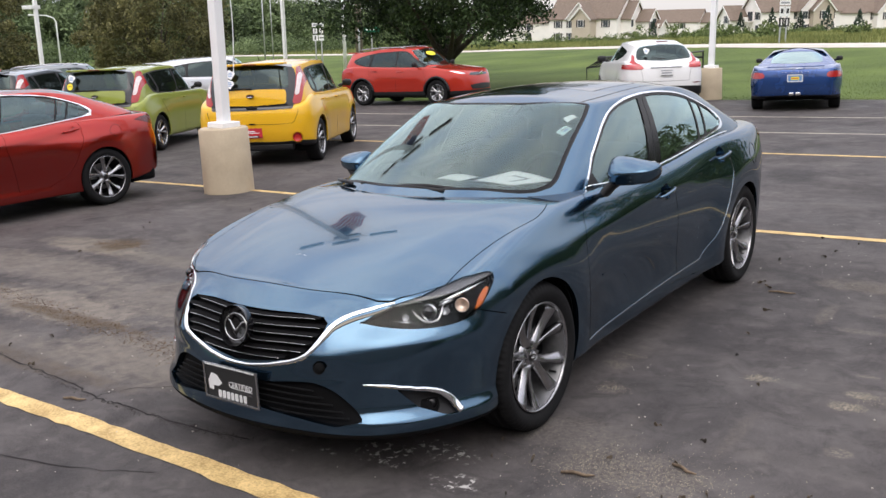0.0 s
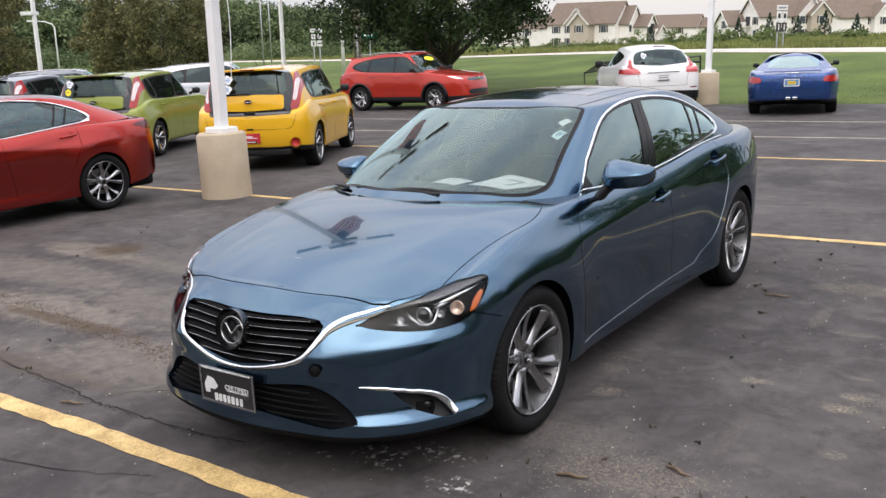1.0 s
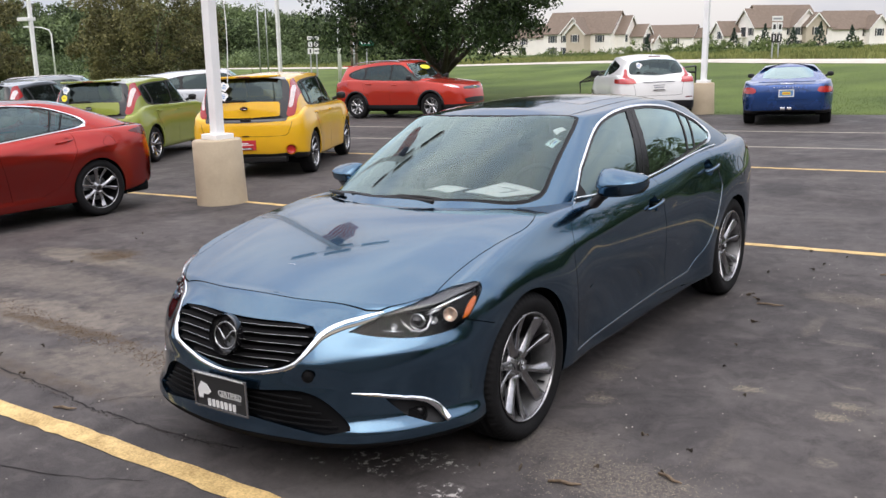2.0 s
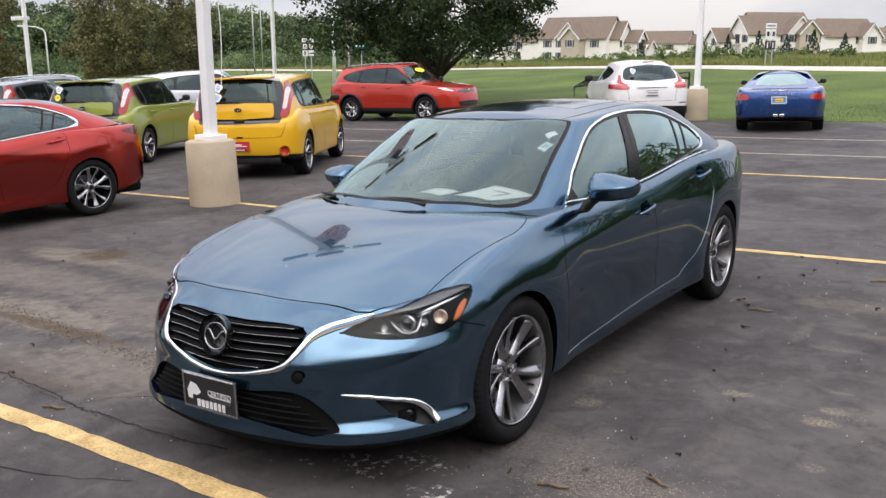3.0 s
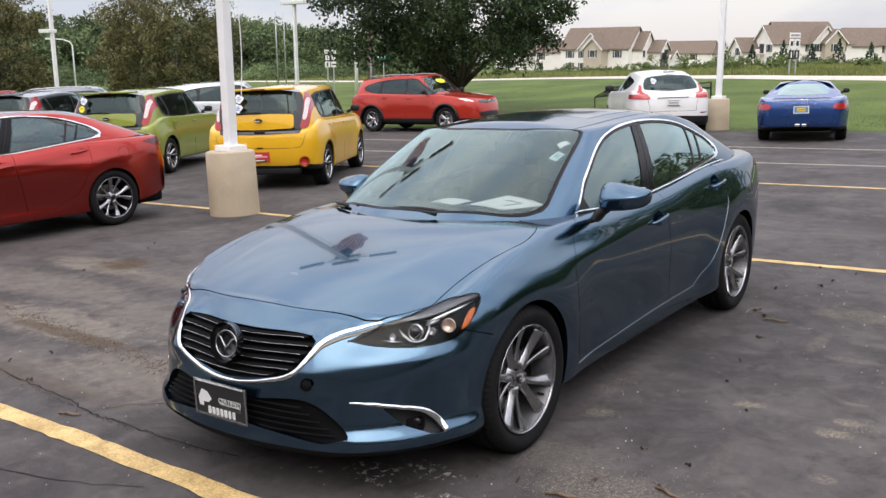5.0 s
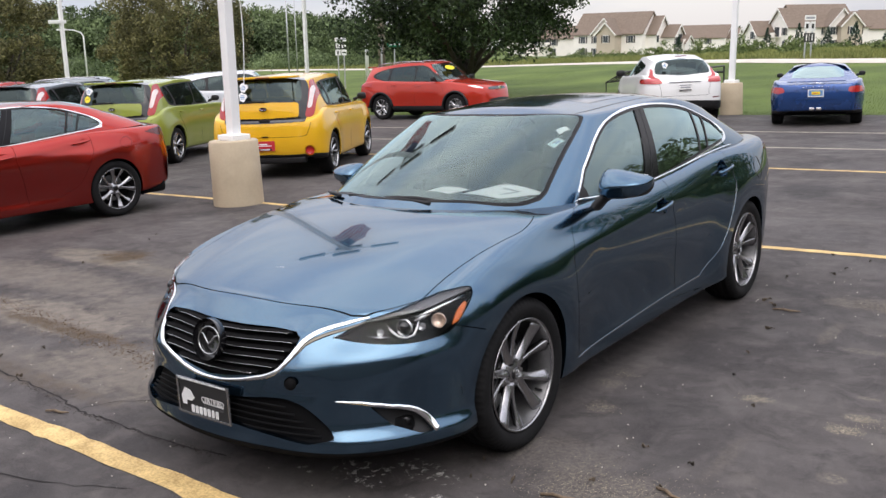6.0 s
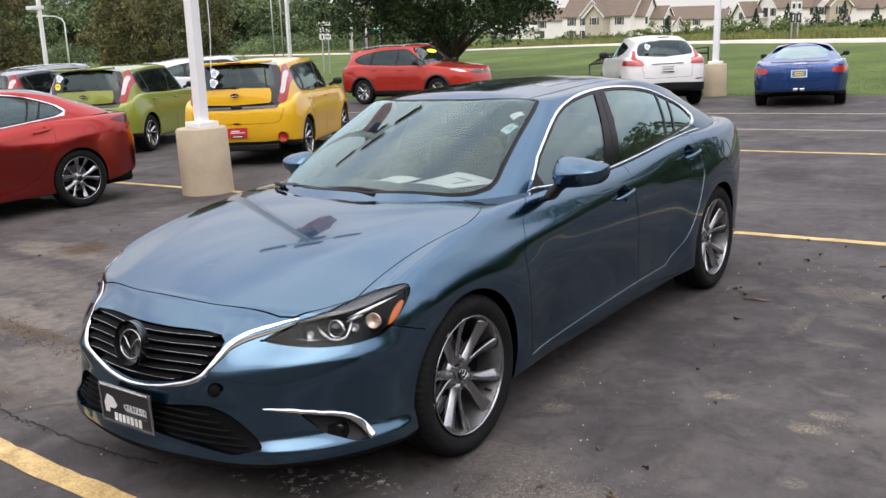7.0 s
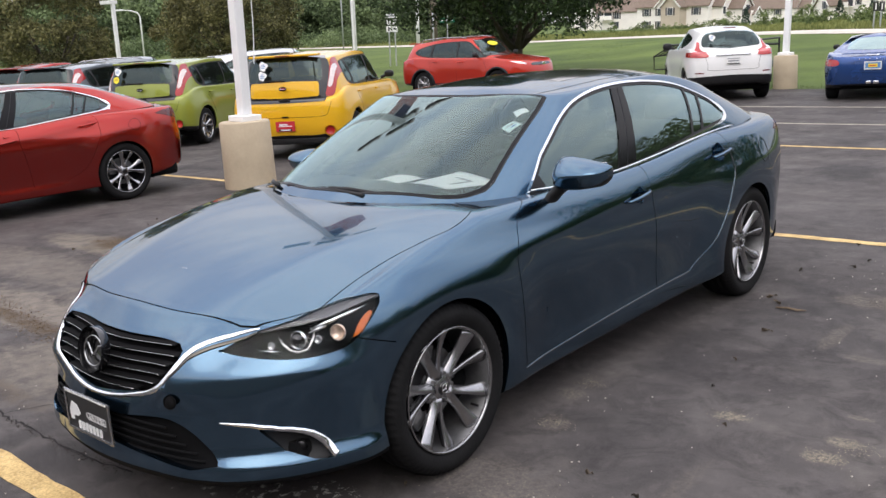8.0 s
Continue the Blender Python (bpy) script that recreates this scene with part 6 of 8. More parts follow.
def window_sticker(m, kind):
    t = empty("window_sticker", m @ Matrix.Scale(.72, 4), "yellow round price sticker on the rear glass" if kind == "yellow" else "white and blue cut-out sticker on the rear glass", "sticker")
    if kind == "yellow":
        bm = slab([(.075 * math.cos(a) * (1 + .06 * math.sin(5 * a)), .085 * math.sin(a)) for a in np.linspace(0, 2 * math.pi, 24, endpoint=False)], 0, .002)
        bmesh.ops.transform(bm, matrix=pose(0, 0, 0, 90, 0, 180), verts=bm.verts)
        part("sheet", bm, M_STICKER_YELLOW, t)
        part("print", box((.09, .002, .025), (0, .004, .01)), mat("ochre_print", (.45, .30, .02), .6, vary=.05), t)
    else:
        rnd = random.Random(5)
        bm = slab([(.085 * math.cos(a) * (1 + .22 * math.sin(3 * a + 1)), .095 * math.sin(a) * (1 + .15 * math.sin(4 * a))) for a in np.linspace(0, 2 * math.pi, 28, endpoint=False)], 0, .002)
        bmesh.ops.transform(bm, matrix=pose(0, 0, 0, 90, 0, 180), verts=bm.verts)
        part("sheet", bm, M_SIGN_WHITE, t)
        for z, w in ((.035, .06), (.0, .10), (-.035, .08)):
            part("print", box((w, .002, .016), (rnd.uniform(-.01, .01), .004, z)), M_STICKER_BLUE, t)
    return t


STYLE_SPLIT = (5, 15, M_ALLOY, M_BARREL)
STYLE_DARK = (5, 15, M_ALLOY, M_ALLOY_DARK)


def boxy_hatch(m, body_paint, label, tail_plate=True):
    """A tall boxy hatchback with upright tail lamps and a body-coloured island panel in the black tailgate."""
    f = car_form(-2.12, 2.02, .90, .92, 1.06, 1.02, 1.06, .90, -.98, -.42, 1.78, 1.60, .05, 1.96, .66, .965, .22, .22)
    sm = lambda *p: smooth_loop(p, 4).tolist()
    top_feats = [
        ("rear_glass", "rear", sm((-.3, 1.185), (.35, 1.185), (.55, 1.18), (.570, 1.22), (.560, 1.40), (.54, 1.475), (.40, 1.495), (-.3, 1.50)), M_GLASS_DARK, -.004, 1.4),
        ("tail_lamp_lens", "rear", sm((.655, 1.08), (.680, 1.065), (.715, 1.10), (.722, 1.25), (.706, 1.36), (.676, 1.39), (.672, 1.22)), M_TAIL_CLEAR, .006, 1.5),
        ("tail_lamp", "rear", sm((.64, .945), (.69, .935), (.740, .965), (.758, 1.06), (.756, 1.2), (.738, 1.34), (.706, 1.44), (.675, 1.49), (.645, 1.48), (.660, 1.36), (.662, 1.2), (.645, 1.06), (.625, .98)), M_TAIL_PALE, .004, 1.42),
        ("tailgate_island", "rear", sm((-.3, .945), (.46, .945), (.52, .955), (.532, 1.0), (.532, 1.11), (.515, 1.15), (.42, 1.16), (-.3, 1.16)), body_paint, .012, 1.4),
        ("tailgate_surround", "rear", sm((-.3, .885), (.50, .885), (.64, .90), (.66, 1.0), (.67, 1.2), (.65, 1.40), (.58, 1.50), (.4, 1.525), (-.3, 1.53)), M_GLOSSBLACK, 0, 1.4),
    ]
    top_feats += [
        ("windscreen", "front", sm((-.3, 1.08), (.5, 1.08), (.70, 1.10), (.62, 1.45), (.5, 1.50), (-.3, 1.51)), M_GLASS, -.003, -.2),
        ("front_window", "side", sm((-.62, 1.06), (.10, 1.065), (.12, 1.08), (.08, 1.45), (.04, 1.47), (-.22, 1.455), (-.30, 1.42), (-.62, 1.12)), M_GLASS_DARK, -.003),
        ("rear_window", "side", sm((.20, 1.07), (.95, 1.085), (1.0, 1.10), (1.12, 1.40), (1.08, 1.44), (.60, 1.47), (.18, 1.475), (.16, 1.45)), M_GLASS_DARK, -.003),
        ("quarter_window", "side", sm((1.08, 1.10), (1.30, 1.16), (1.36, 1.36), (1.30, 1.41), (1.20, 1.42)), M_GLASS_DARK, -.003),
        ("window_seal", "side", sm((-.72, 1.04), (.4, 1.045), (1.12, 1.065), (1.36, 1.14), (1.42, 1.38), (1.30, 1.44), (.9, 1.48), (.2, 1.495), (-.24, 1.475), (-.5, 1.30)), M_BLACK, .001),
    ]
    low_feats = [
        ("valance", "rear", sm((-.3, .20), (.5, .20), (.92, .24), (.93, .36), (.70, .395), (.4, .38), (-.3, .38)), M_BLACK, .004, 1.2),
        ("tailgate_strip", "rear", sm((-.3, .868), (.54, .868), (.63, .885), (.64, .94), (.62, .99), (-.3, .99)), M_GLOSSBLACK, .004, 1.4),
        ("gate_line", "rear", [(-.715, .86), (-.66, .71), (-.56, .652), (0, .650), (.56, .652), (.66, .71), (.715, .86)], M_SEAM, None, 1.2),
        ("door_line", "side", [(.134, .32), (.151, .7), (.146, 1.01)], M_SEAM, None),
        ("door_line", "side", [(-.95, .58), (-.904, .8), (-.864, .99)], M_SEAM, None),
        ("door_line", "side", [(.90, .56), (.995, .72), (1.095, .86), (1.116, 1.02)], M_SEAM, None),
    ]
    car = hatch("hatchback", m, body_paint, label, f, (-1.285, 1.285), .335, .235, STYLE_DARK, low_feats, top_feats, group="boxy hatchbacks")
    for s in (1, -1):
        bm = lathe([(0, .010), (.058, .008), (.066, 0), (.066, -.02)], 28, "Y")
        bmesh.ops.transform(bm, matrix=Matrix.Translation((s * .685, 2.000, .445)) @ pose(0, 0, 0, 0, 0, 180 - s * 12), verts=bm.verts)
        r = part("reflector", bm, M_TAIL_LAMP, car, "round red bumper reflector", True)
        bm = lathe([(.066, .006), (.074, .014), (.082, .004), (.082, -.02)], 28, "Y")
        bmesh.ops.transform(bm, matrix=Matrix.Translation((s * .685, 1.998, .445)) @ pose(0, 0, 0, 0, 0, 180 - s * 12), verts=bm.verts)
        part("reflector_rim", bm, body_paint, r, smooth=True)
    badge(car, 0, 2.0, 1.075, .062, .032, M_GLOSSBLACK)
    badge(car, 0, 2.004, 1.075, .050, .010, M_CHROME)
    part("gate_handle", box((.16, .03, .03), (0, 1.995, .905), .008), M_BLACK, car)
    part("gate_catch", box((.10, .02, .022), (0, 2.02, .66), .006), M_SEAM, car)
    bm = box((1.06, .20, .035), (0, 1.80, 1.545), .014, 2)
    part("roof_spoiler", bm, body_paint, car)
    part("brake_light", box((.22, .02, .016), (0, 1.905, 1.545), .004), M_TAIL, car)
    part("rear_wiper", tube([(.0, 1.935, 1.19), (.22, 1.945, 1.195), (.38, 1.93, 1.20)], [.014, .010, .006], 8), M_BLACK, car)
    part("antenna", tube([(0, 1.35, 1.59), (0, 1.45, 1.68)], [.008, .003], 6), M_BLACK, car)
    part("exhaust_guard", box((1.2, .12, .10), (0, 1.90, .30), .03), M_BLACK, car)
    side_mirror(car, .86, -.58, 1.13, M_BLACK, .75)
    handles(car, ((.895, .0, .93), (.895, .98, .95)), body_paint)
    return car


def rotated(x, y, heading, z=0.0):
    """Places a car by its centre; heading: degrees by which its nose points left of +y."""
    return pose(x, y, z, 0, 0, 180 + heading)


def at_wheel(wx, wy, heading, lx, ly, z=0.0):
    """Places a car so that its local point (lx, ly) stands at (wx, wy)."""
    m = pose(0, 0, 0, 0, 0, 180 + heading)
    p = m @ Vector((lx, ly, 0))
    return Matrix.Translation((wx - p.x, wy - p.y, z)) @ m


yellow_at = at_wheel(-7.14, 5.79, 30, -.90, 1.285)
green_at = at_wheel(-11.40, 5.98, 30, -.90, 1.285)
boxy_hatch(yellow_at, M_SOLAR, "bright yellow boxy hatchback with dark tailgate glass")
boxy_hatch(green_at, M_LIME, "lime green boxy hatchback with dark tailgate glass")
for m_, red in ((yellow_at, True), (green_at, False)):
    rear_plate(m_ @ pose(.0, 2.035, .525), "red", "red dealer licence plate on a rear bumper")
    window_sticker(m_ @ pose(.30 if red else .43, 1.925, 1.41, 17), "white")
    window_sticker(m_ @ pose(.31 if red else .45, 1.975, 1.27, 14), "white" if red else "yellow")

# the red sedan of the same kind
sedan(pose(-7.76, .26, 0), M_RED, "candy red four-door sedan with alloy wheels", ([8, 8, 8, 8, 8, 8, 8, 8, 8, 9, 9, 9, 9, 8], 8), False)


def crossover(m, body_paint, label, glass_side=None, gray=False, lights=True, name="crossover", rails=True):
    """A compact crossover with dark cladding, rounded tail lamps and roof rails."""
    f = car_form(-2.28, 2.28, .92, .93, 1.10, 1.05, 1.13, 1.0, -1.02, -.40, 1.95, 1.66, .10, 2.18, .62, .93, .26, .26)
    sm = lambda *p: smooth_loop(p, 4).tolist()
    gs = glass_side or M_GLASS_DARK
    top_feats = [
        ("windscreen", "front", sm((-.3, 1.12), (.5, 1.12), (.68, 1.13), (.58, 1.52), (.46, 1.56), (-.3, 1.57)), M_GLASS, -.003, -.1),
        ("rear_glass", "rear", sm((-.3, 1.14), (.5, 1.14), (.60, 1.16), (.55, 1.44), (.45, 1.49), (-.3, 1.50)), M_GLASS_DARK, -.003, 1.5),
        ("front_window", "side", sm((-.72, 1.09), (.08, 1.105), (.10, 1.12), (.06, 1.50), (.0, 1.515), (-.18, 1.49), (-.30, 1.43), (-.68, 1.15)), gs, -.003),
        ("rear_window", "side", sm((.19, 1.11), (.98, 1.14), (1.03, 1.16), (.98, 1.45), (.90, 1.48), (.4, 1.52), (.16, 1.52), (.155, 1.48)), gs, -.003),
        ("quarter_window", "side", sm((1.12, 1.16), (1.45, 1.20), (1.60, 1.28), (1.48, 1.37), (1.12, 1.44)), M_GLASS_DARK, -.003),
        ("window_seal", "side", sm((-.84, 1.07), (.2, 1.085), (1.1, 1.12), (1.55, 1.19), (1.70, 1.29), (1.50, 1.40), (.95, 1.50), (.2, 1.535), (-.2, 1.515), (-.5, 1.33)), M_BLACK, .001),
    ]
    low_feats = [
        ("headlight", "front", sm((.60, .84), (.68, .85), (.79, .88), (.84, .93), (.82, .94), (.70, .905), (.62, .872)), M_CLEAR_LAMP, .004, -1.5),
        ("grille", "front", sm((-.3, .80), (.40, .80), (.42, .86), (.2, .875), (-.3, .875)), M_GLOSSBLACK, .004, -1.5),
        ("lower_grille", "front", sm((-.3, .42), (.40, .42), (.48, .46), (.44, .55), (-.3, .56)), M_BLACK, .004, -1.5),
        ("tail_lamp", "rear", sm((.56, .99), (.75, .97), (.95, .99), (.95, 1.06), (.80, 1.10), (.60, 1.08)), M_TAIL_PALE, .006, 1.65),
        ("door_line", "side", [(.105, .42), (.121, .7), (.116, 1.05)], M_SEAM, None),
        ("door_line", "side", [(-.965, .66), (-.934, .8), (-.904, 1.02)], M_SEAM, None),
        ("door_line", "side", [(.90, .62), (.965, .75), (1.075, .90), (1.096, 1.08)], M_SEAM, None),
    ]
    car = hatch(name, m, body_paint, label, f, (-1.33, 1.33), .36, .235, STYLE_SPLIT, low_feats, top_feats, clad=.40)
    for yw in (-1.33, 1.33):
        for s in (1, -1):
            ring = [(s * (.926), yw + .425 * math.cos(a), .365 + .425 * math.sin(a)) for a in np.linspace(radians(4), radians(176), 21)]
            part("arch_cladding", tube(ring, .034, 8), M_BLACK, car, smooth=True)
    if rails:
        for s in (1, -1):
            part("roof_rail", tube([(s * .60, -.10, 1.60), (s * .61, .05, 1.645), (s * .61, .7, 1.655), (s * .60, 1.45, 1.62), (s * .59, 1.6, 1.575)], .016, 8), M_ALLOY, car, smooth=True)
    badge(car, 0, -2.262, .84, .07, .045, M_CHROME)
    side_mirror(car, .88, -.66, 1.15, M_BLACK, .85)
    handles(car, ((.915, -.06, .97), (.915, .86, 1.0)), body_paint)
    part("rear_wiper", tube([(.0, 2.17, 1.17), (.35, 2.16, 1.19)], [.012, .006], 6), M_BLACK, car)
    part("roof_spoiler", box((1.0, .22, .03), (0, 2.0, 1.535), .012), body_paint, car)
    return car


red_suv_at = at_wheel(-14.9, 15.85, -88, -.92, 1.33)
crossover(red_suv_at, M_REDORANGE, "orange-red compact crossover with black cladding")
tag_ = empty("price_tag", red_suv_at @ Matrix.Translation((-.30, -.76, 1.43)) @ pose(0, 0, 0, 38, 0, 0), "bright yellow oval price tag on a windscreen", "sticker")
bm = slab([(.22 * math.cos(a), .095 * math.sin(a)) for a in np.linspace(0, 2 * math.pi, 28, endpoint=False)], 0.02, .024)
part("sheet", bm, M_STICKER_YELLOW, tag_)

boxy_hatch(at_wheel(-15.75, 6.2, 30, -.90, 1.285), M_GRAY, "slate gray boxy hatchback at the end of the row")
crossover(rotated(-20.8, 10.3, -32), M_GRAY, "blue-gray crossover parked in the back row")
crossover(rotated(-23.6, 9.0, 30), M_RED, "dark red crossover parked in the back row", rails=False)
crossover(rotated(-18.0, 13.2, -32), M_SILVER, "silver-white crossover parked behind the green hatchback", rails=False)


def small_crossover(m, body_paint, label):
    """A small, round-hipped crossover with boomerang tail lamps."""
    f = car_form(-2.06, 2.06, .88, .95, 1.08, 1.05, 1.12, .98, -.95, -.35, 1.62, 1.565, .10, 1.94, .56, .93, .26, .24)
    sm = lambda *p: smooth_loop(p, 4).tolist()
    top_feats = [
        ("windscreen", "front", sm((-.3, 1.12), (.5, 1.12), (.64, 1.13), (.54, 1.44), (.42, 1.48), (-.3, 1.49)), M_GLASS, -.003, -.1),
        ("rear_glass", "rear", sm((-.3, 1.12), (.46, 1.13), (.60, 1.17), (.56, 1.34), (.46, 1.42), (.25, 1.445), (-.3, 1.45)), M_GLASS_DARK, -.003, 1.2),
        ("front_window", "side", sm((-.66, 1.09), (.08, 1.11), (.05, 1.42), (-.15, 1.41), (-.30, 1.35), (-.64, 1.14)), M_GLASS_DARK, -.003),
        ("rear_window", "side", sm((.18, 1.12), (.80, 1.17), (1.10, 1.28), (1.0, 1.34), (.6, 1.40), (.15, 1.425)), M_GLASS_DARK, -.003),
        ("tail_lamp", "rear", sm((.50, 1.02), (.60, .995), (.80, 1.01), (.86, 1.06), (.74, 1.09), (.70, 1.16), (.67, 1.24), (.63, 1.23), (.645, 1.12), (.60, 1.06)), M_TAIL_PALE, .012, 1.35),
    ]
    low_feats = [
        ("bumper_cladding", "rear", sm((-.3, .34), (.5, .34), (.92, .36), (.92, .50), (.5, .54), (-.3, .54)), M_BLACK, .008, 1.2),
        ("tail_lamp", "rear", sm((.50, .95), (.66, .93), (.90, .95), (.92, 1.03), (.60, 1.04)), M_TAIL_PALE, .012, 1.45),
        ("bumper_reflector", "rear", sm((.60, .595), (.76, .605), (.76, .625), (.60, .617)), M_TAIL, .004, 1.2),
        ("gate_line", "rear", [(-.553, .95), (-.52, .74), (-.49, .664), (0, .660), (.49, .664), (.52, .74), (.553, .95)], M_SEAM, None, 1.2),
    ]
    car = hatch("small_crossover", m, body_paint, label, f, (-1.265, 1.265), .335, .22, STYLE_SPLIT, low_feats, top_feats, clad=.36)
    part("gate_grip", box((.70, .02, .022), (0, 2.035, .965), .006), M_CHROME, car)
    part("brake_light", box((.26, .02, .022), (0, 1.60, 1.515), .005), M_TAIL, car)
    part("rear_wiper", tube([(.0, 1.93, 1.14), (.16, 1.92, 1.16), (.34, 1.905, 1.165)], [.014, .012, .006], 6), M_BLACK, car)
    part("antenna", tube([(0, 1.30, 1.55), (0, 1.42, 1.66)], [.008, .003], 6), M_BLACK, car)
    side_mirror(car, .84, -.62, 1.14, M_BLACK)
    return car


white_suv_at = at_wheel(-4.72, 15.75, 36, -.86, 1.265)
small_crossover(white_suv_at, M_WHITE, "pearl white small crossover with boomerang tail lamps")
rear_plate(white_suv_at @ pose(0, 2.07, .84), "white", "white dealer licence plate on a tailgate")
window_sticker(white_suv_at @ pose(.42, 1.90, 1.33, 22), "white")


def coupe(m, body_paint, label):
    """A low two-seat fastback coupe with wide hips, twin centre tailpipes and red corner lamps."""
    f = car_form(-2.03, 2.03, .88, .68, .90, .86, .92, .84, -.75, .0, .80, 1.245, .05, 1.93, .50, .88, .30, .18)
    sm = lambda *p: smooth_loop(p, 4).tolist()
    top_feats = [
        ("windscreen", "front", sm((-.3, .93), (.5, .93), (.62, .95), (.50, 1.20), (.4, 1.235), (-.3, 1.245)), M_GLASS, -.003, .2),
        ("rear_glass", "rear", sm((-.3, .965), (.42, .965), (.50, .985), (.49, 1.06), (.455, 1.12), (.41, 1.15), (.3, 1.16), (-.3, 1.165)), M_GLASS_PALE, .002, .8),
        ("side_window", "side", sm((-.55, .92), (.25, .935), (.42, .97), (.44, 1.04), (.36, 1.12), (.20, 1.18), (.0, 1.19), (-.20, 1.13)), M_GLASS_DARK, -.003),
    ]
    low_feats = [
        ("tail_lamp", "rear", sm((.60, .70), (.72, .675), (.86, .68), (.89, .72), (.84, .785), (.72, .80), (.62, .78)), M_TAIL_PALE, .006, 1.55),
        ("plate_recess", "rear", sm((-.3, .60), (.36, .60), (.40, .74), (-.3, .745)), body_paint, -.02, 1.5),
        ("lower_valance", "rear", sm((-.3, .20), (.6, .22), (.90, .26), (.90, .31), (.5, .32), (-.3, .33)), M_BLACK, .002, 1.2),
        ("bumper_line", "rear", [(-.84, .536), (-.6, .543), (0, .544), (.6, .543), (.84, .536)], M_SEAM, None, 1.2),
    ]
    car = hatch("coupe", m, body_paint, label, f, (-1.2, 1.2), .33, .245, STYLE_SPLIT, low_feats, top_feats, seats=False)
    for s in (1, -1):
        bm = box((.10, .12, .06), (s * .065, 1.99, .36), .016, 2)
        bmesh.ops.delete(bm, geom=[fc for fc in bm.faces if fc.calc_center_median().y > 2.045 and fc.calc_area() > .003], context="FACES_ONLY")
        part("tailpipe", bm, M_CHROME, car)
        part("tailpipe_mouth", box((.085, .02, .045), (s * .065, 2.02, .36), .01), M_SEAM, car)
    wing = [(-.16, 0, 0), (-.10, 0, .008), (-.03, 0, .004), (0, 0, .010), (.03, 0, .004), (.10, 0, .008), (.16, 0, 0)]
    bm = tube(wing, [.003, .007, .008, .014, .008, .007, .003], 8)
    bmesh.ops.translate(bm, vec=(0, 1.965, .865), verts=bm.verts)
    part("badge", bm, M_CHROME, car, smooth=True)
    for i in range(9):
        part("letter_bar", box((.022, .004, .018), (-.24 + i * .06, 2.02, .79), .003), M_CHROME, car)
    part("spoiler_lip", box((1.1, .10, .02), (0, 1.90, .905), .008), body_paint, car)
    side_mirror(car, .74, -.35, .97, M_BLACK, .65)
    return car


coupe_at = at_wheel(-2.40, 15.45, 13, 0, 1.2)
coupe(coupe_at, M_DEEPBLUE, "deep blue fastback coupe with twin centre tailpipes")
rear_plate(coupe_at @ pose(0, 2.03, .675), "blue", "blue and yellow dealer plate in a white frame")

# ---- ground ----
def land(x, y):
    """Height of the land: the lot is flat, the verge rises softly to the road and the fields."""
    d = np.hypot(np.maximum(0, -26 - np.asarray(x, float)), np.maximum(0, np.asarray(y, float) - 17.8))
    t = np.clip(d / 34, 0, 1)
    t = t * t * (3 - 2 * t)
    u = np.clip((np.asarray(y, float) - 85) / 90, 0, 1) * np.clip((np.asarray(x, float) + 150) / 30, 0, 1)
    return t * (0.88 + 0.016 * np.maximum(0, -np.asarray(x, float) - 50) * (1 - u) - 1.1 * u * u * (3 - 2 * u)) - 0.03


xs = np.concatenate([np.linspace(-900, -120, 14), np.linspace(-110, 60, 69), np.linspace(80, 700, 10)])
ys = np.concatenate([np.linspace(-500, -40, 8), np.linspace(-20, 14, 6), np.linspace(17.4, 100, 60), np.linspace(115, 900, 14)])
gx, gy = np.meshgrid(xs, ys, indexing="ij")
gz = land(gx, gy) + 0.02 * np.sin(gx * 0.9 + gy * 0.33) * (gy > 19)
nx_, ny_ = gx.shape
verts = np.stack([gx, gy, gz], -1).reshape(-1, 3)
faces = [(i * ny_ + j, (i + 1) * ny_ + j, (i + 1) * ny_ + j + 1, i * ny_ + j + 1) for i in range(nx_ - 1) for j in range(ny_ - 1)]
me = bpy.data.meshes.new("ground")
me.from_pydata(verts.tolist(), [], faces)
me.materials.append(M_GRASS)
for p_ in me.polygons:
    p_.use_smooth = True
tagged(new("ground", me), "mown green lawn rising to the road and fields", "ground", kind="structure")

bm = bmesh.new()
own = [bm.verts.new((x, y, 0)) for x, y in ((-60, -45), (140, -45), (140, 17.75), (-4, 17.72), (-26, 17.7), (-60, 17.7))]
bm.faces.new(own)
r_ = bmesh.ops.extrude_face_region(bm, geom=bm.faces[:])
bmesh.ops.translate(bm, vec=(0, 0, -0.12), verts=[v for v in r_["geom"] if isinstance(v, bmesh.types.BMVert)])
bmesh.ops.recalc_face_normals(bm, faces=bm.faces)
tagged(part("parking_lot", bm, M_ASPHALT), "worn dark asphalt parking lot with silty stains", "asphalt", kind="structure")


def line_bm(x0, x1, y, w, wobble=0.008, seed=1):
    """A painted line along x with slightly ragged edges and worn gaps."""
    rnd = random.Random(seed)
    own = bmesh.new()
    n = int((x1 - x0) / 0.09)
    rows = []
    for i in range(n + 1):
        x = x0 + (x1 - x0) * i / n
        c = y + 0.012 * math.sin(x * 1.3 + seed)
        rows.append((own.verts.new((x, c - w / 2 + rnd.uniform(-wobble, wobble), 0.004)), own.verts.new((x, c + w / 2 + rnd.uniform(-wobble, wobble), 0.004))))
    for a, b in zip(rows, rows[1:]):
        own.faces.new((a[0], b[0], b[1], a[1]))
    return own


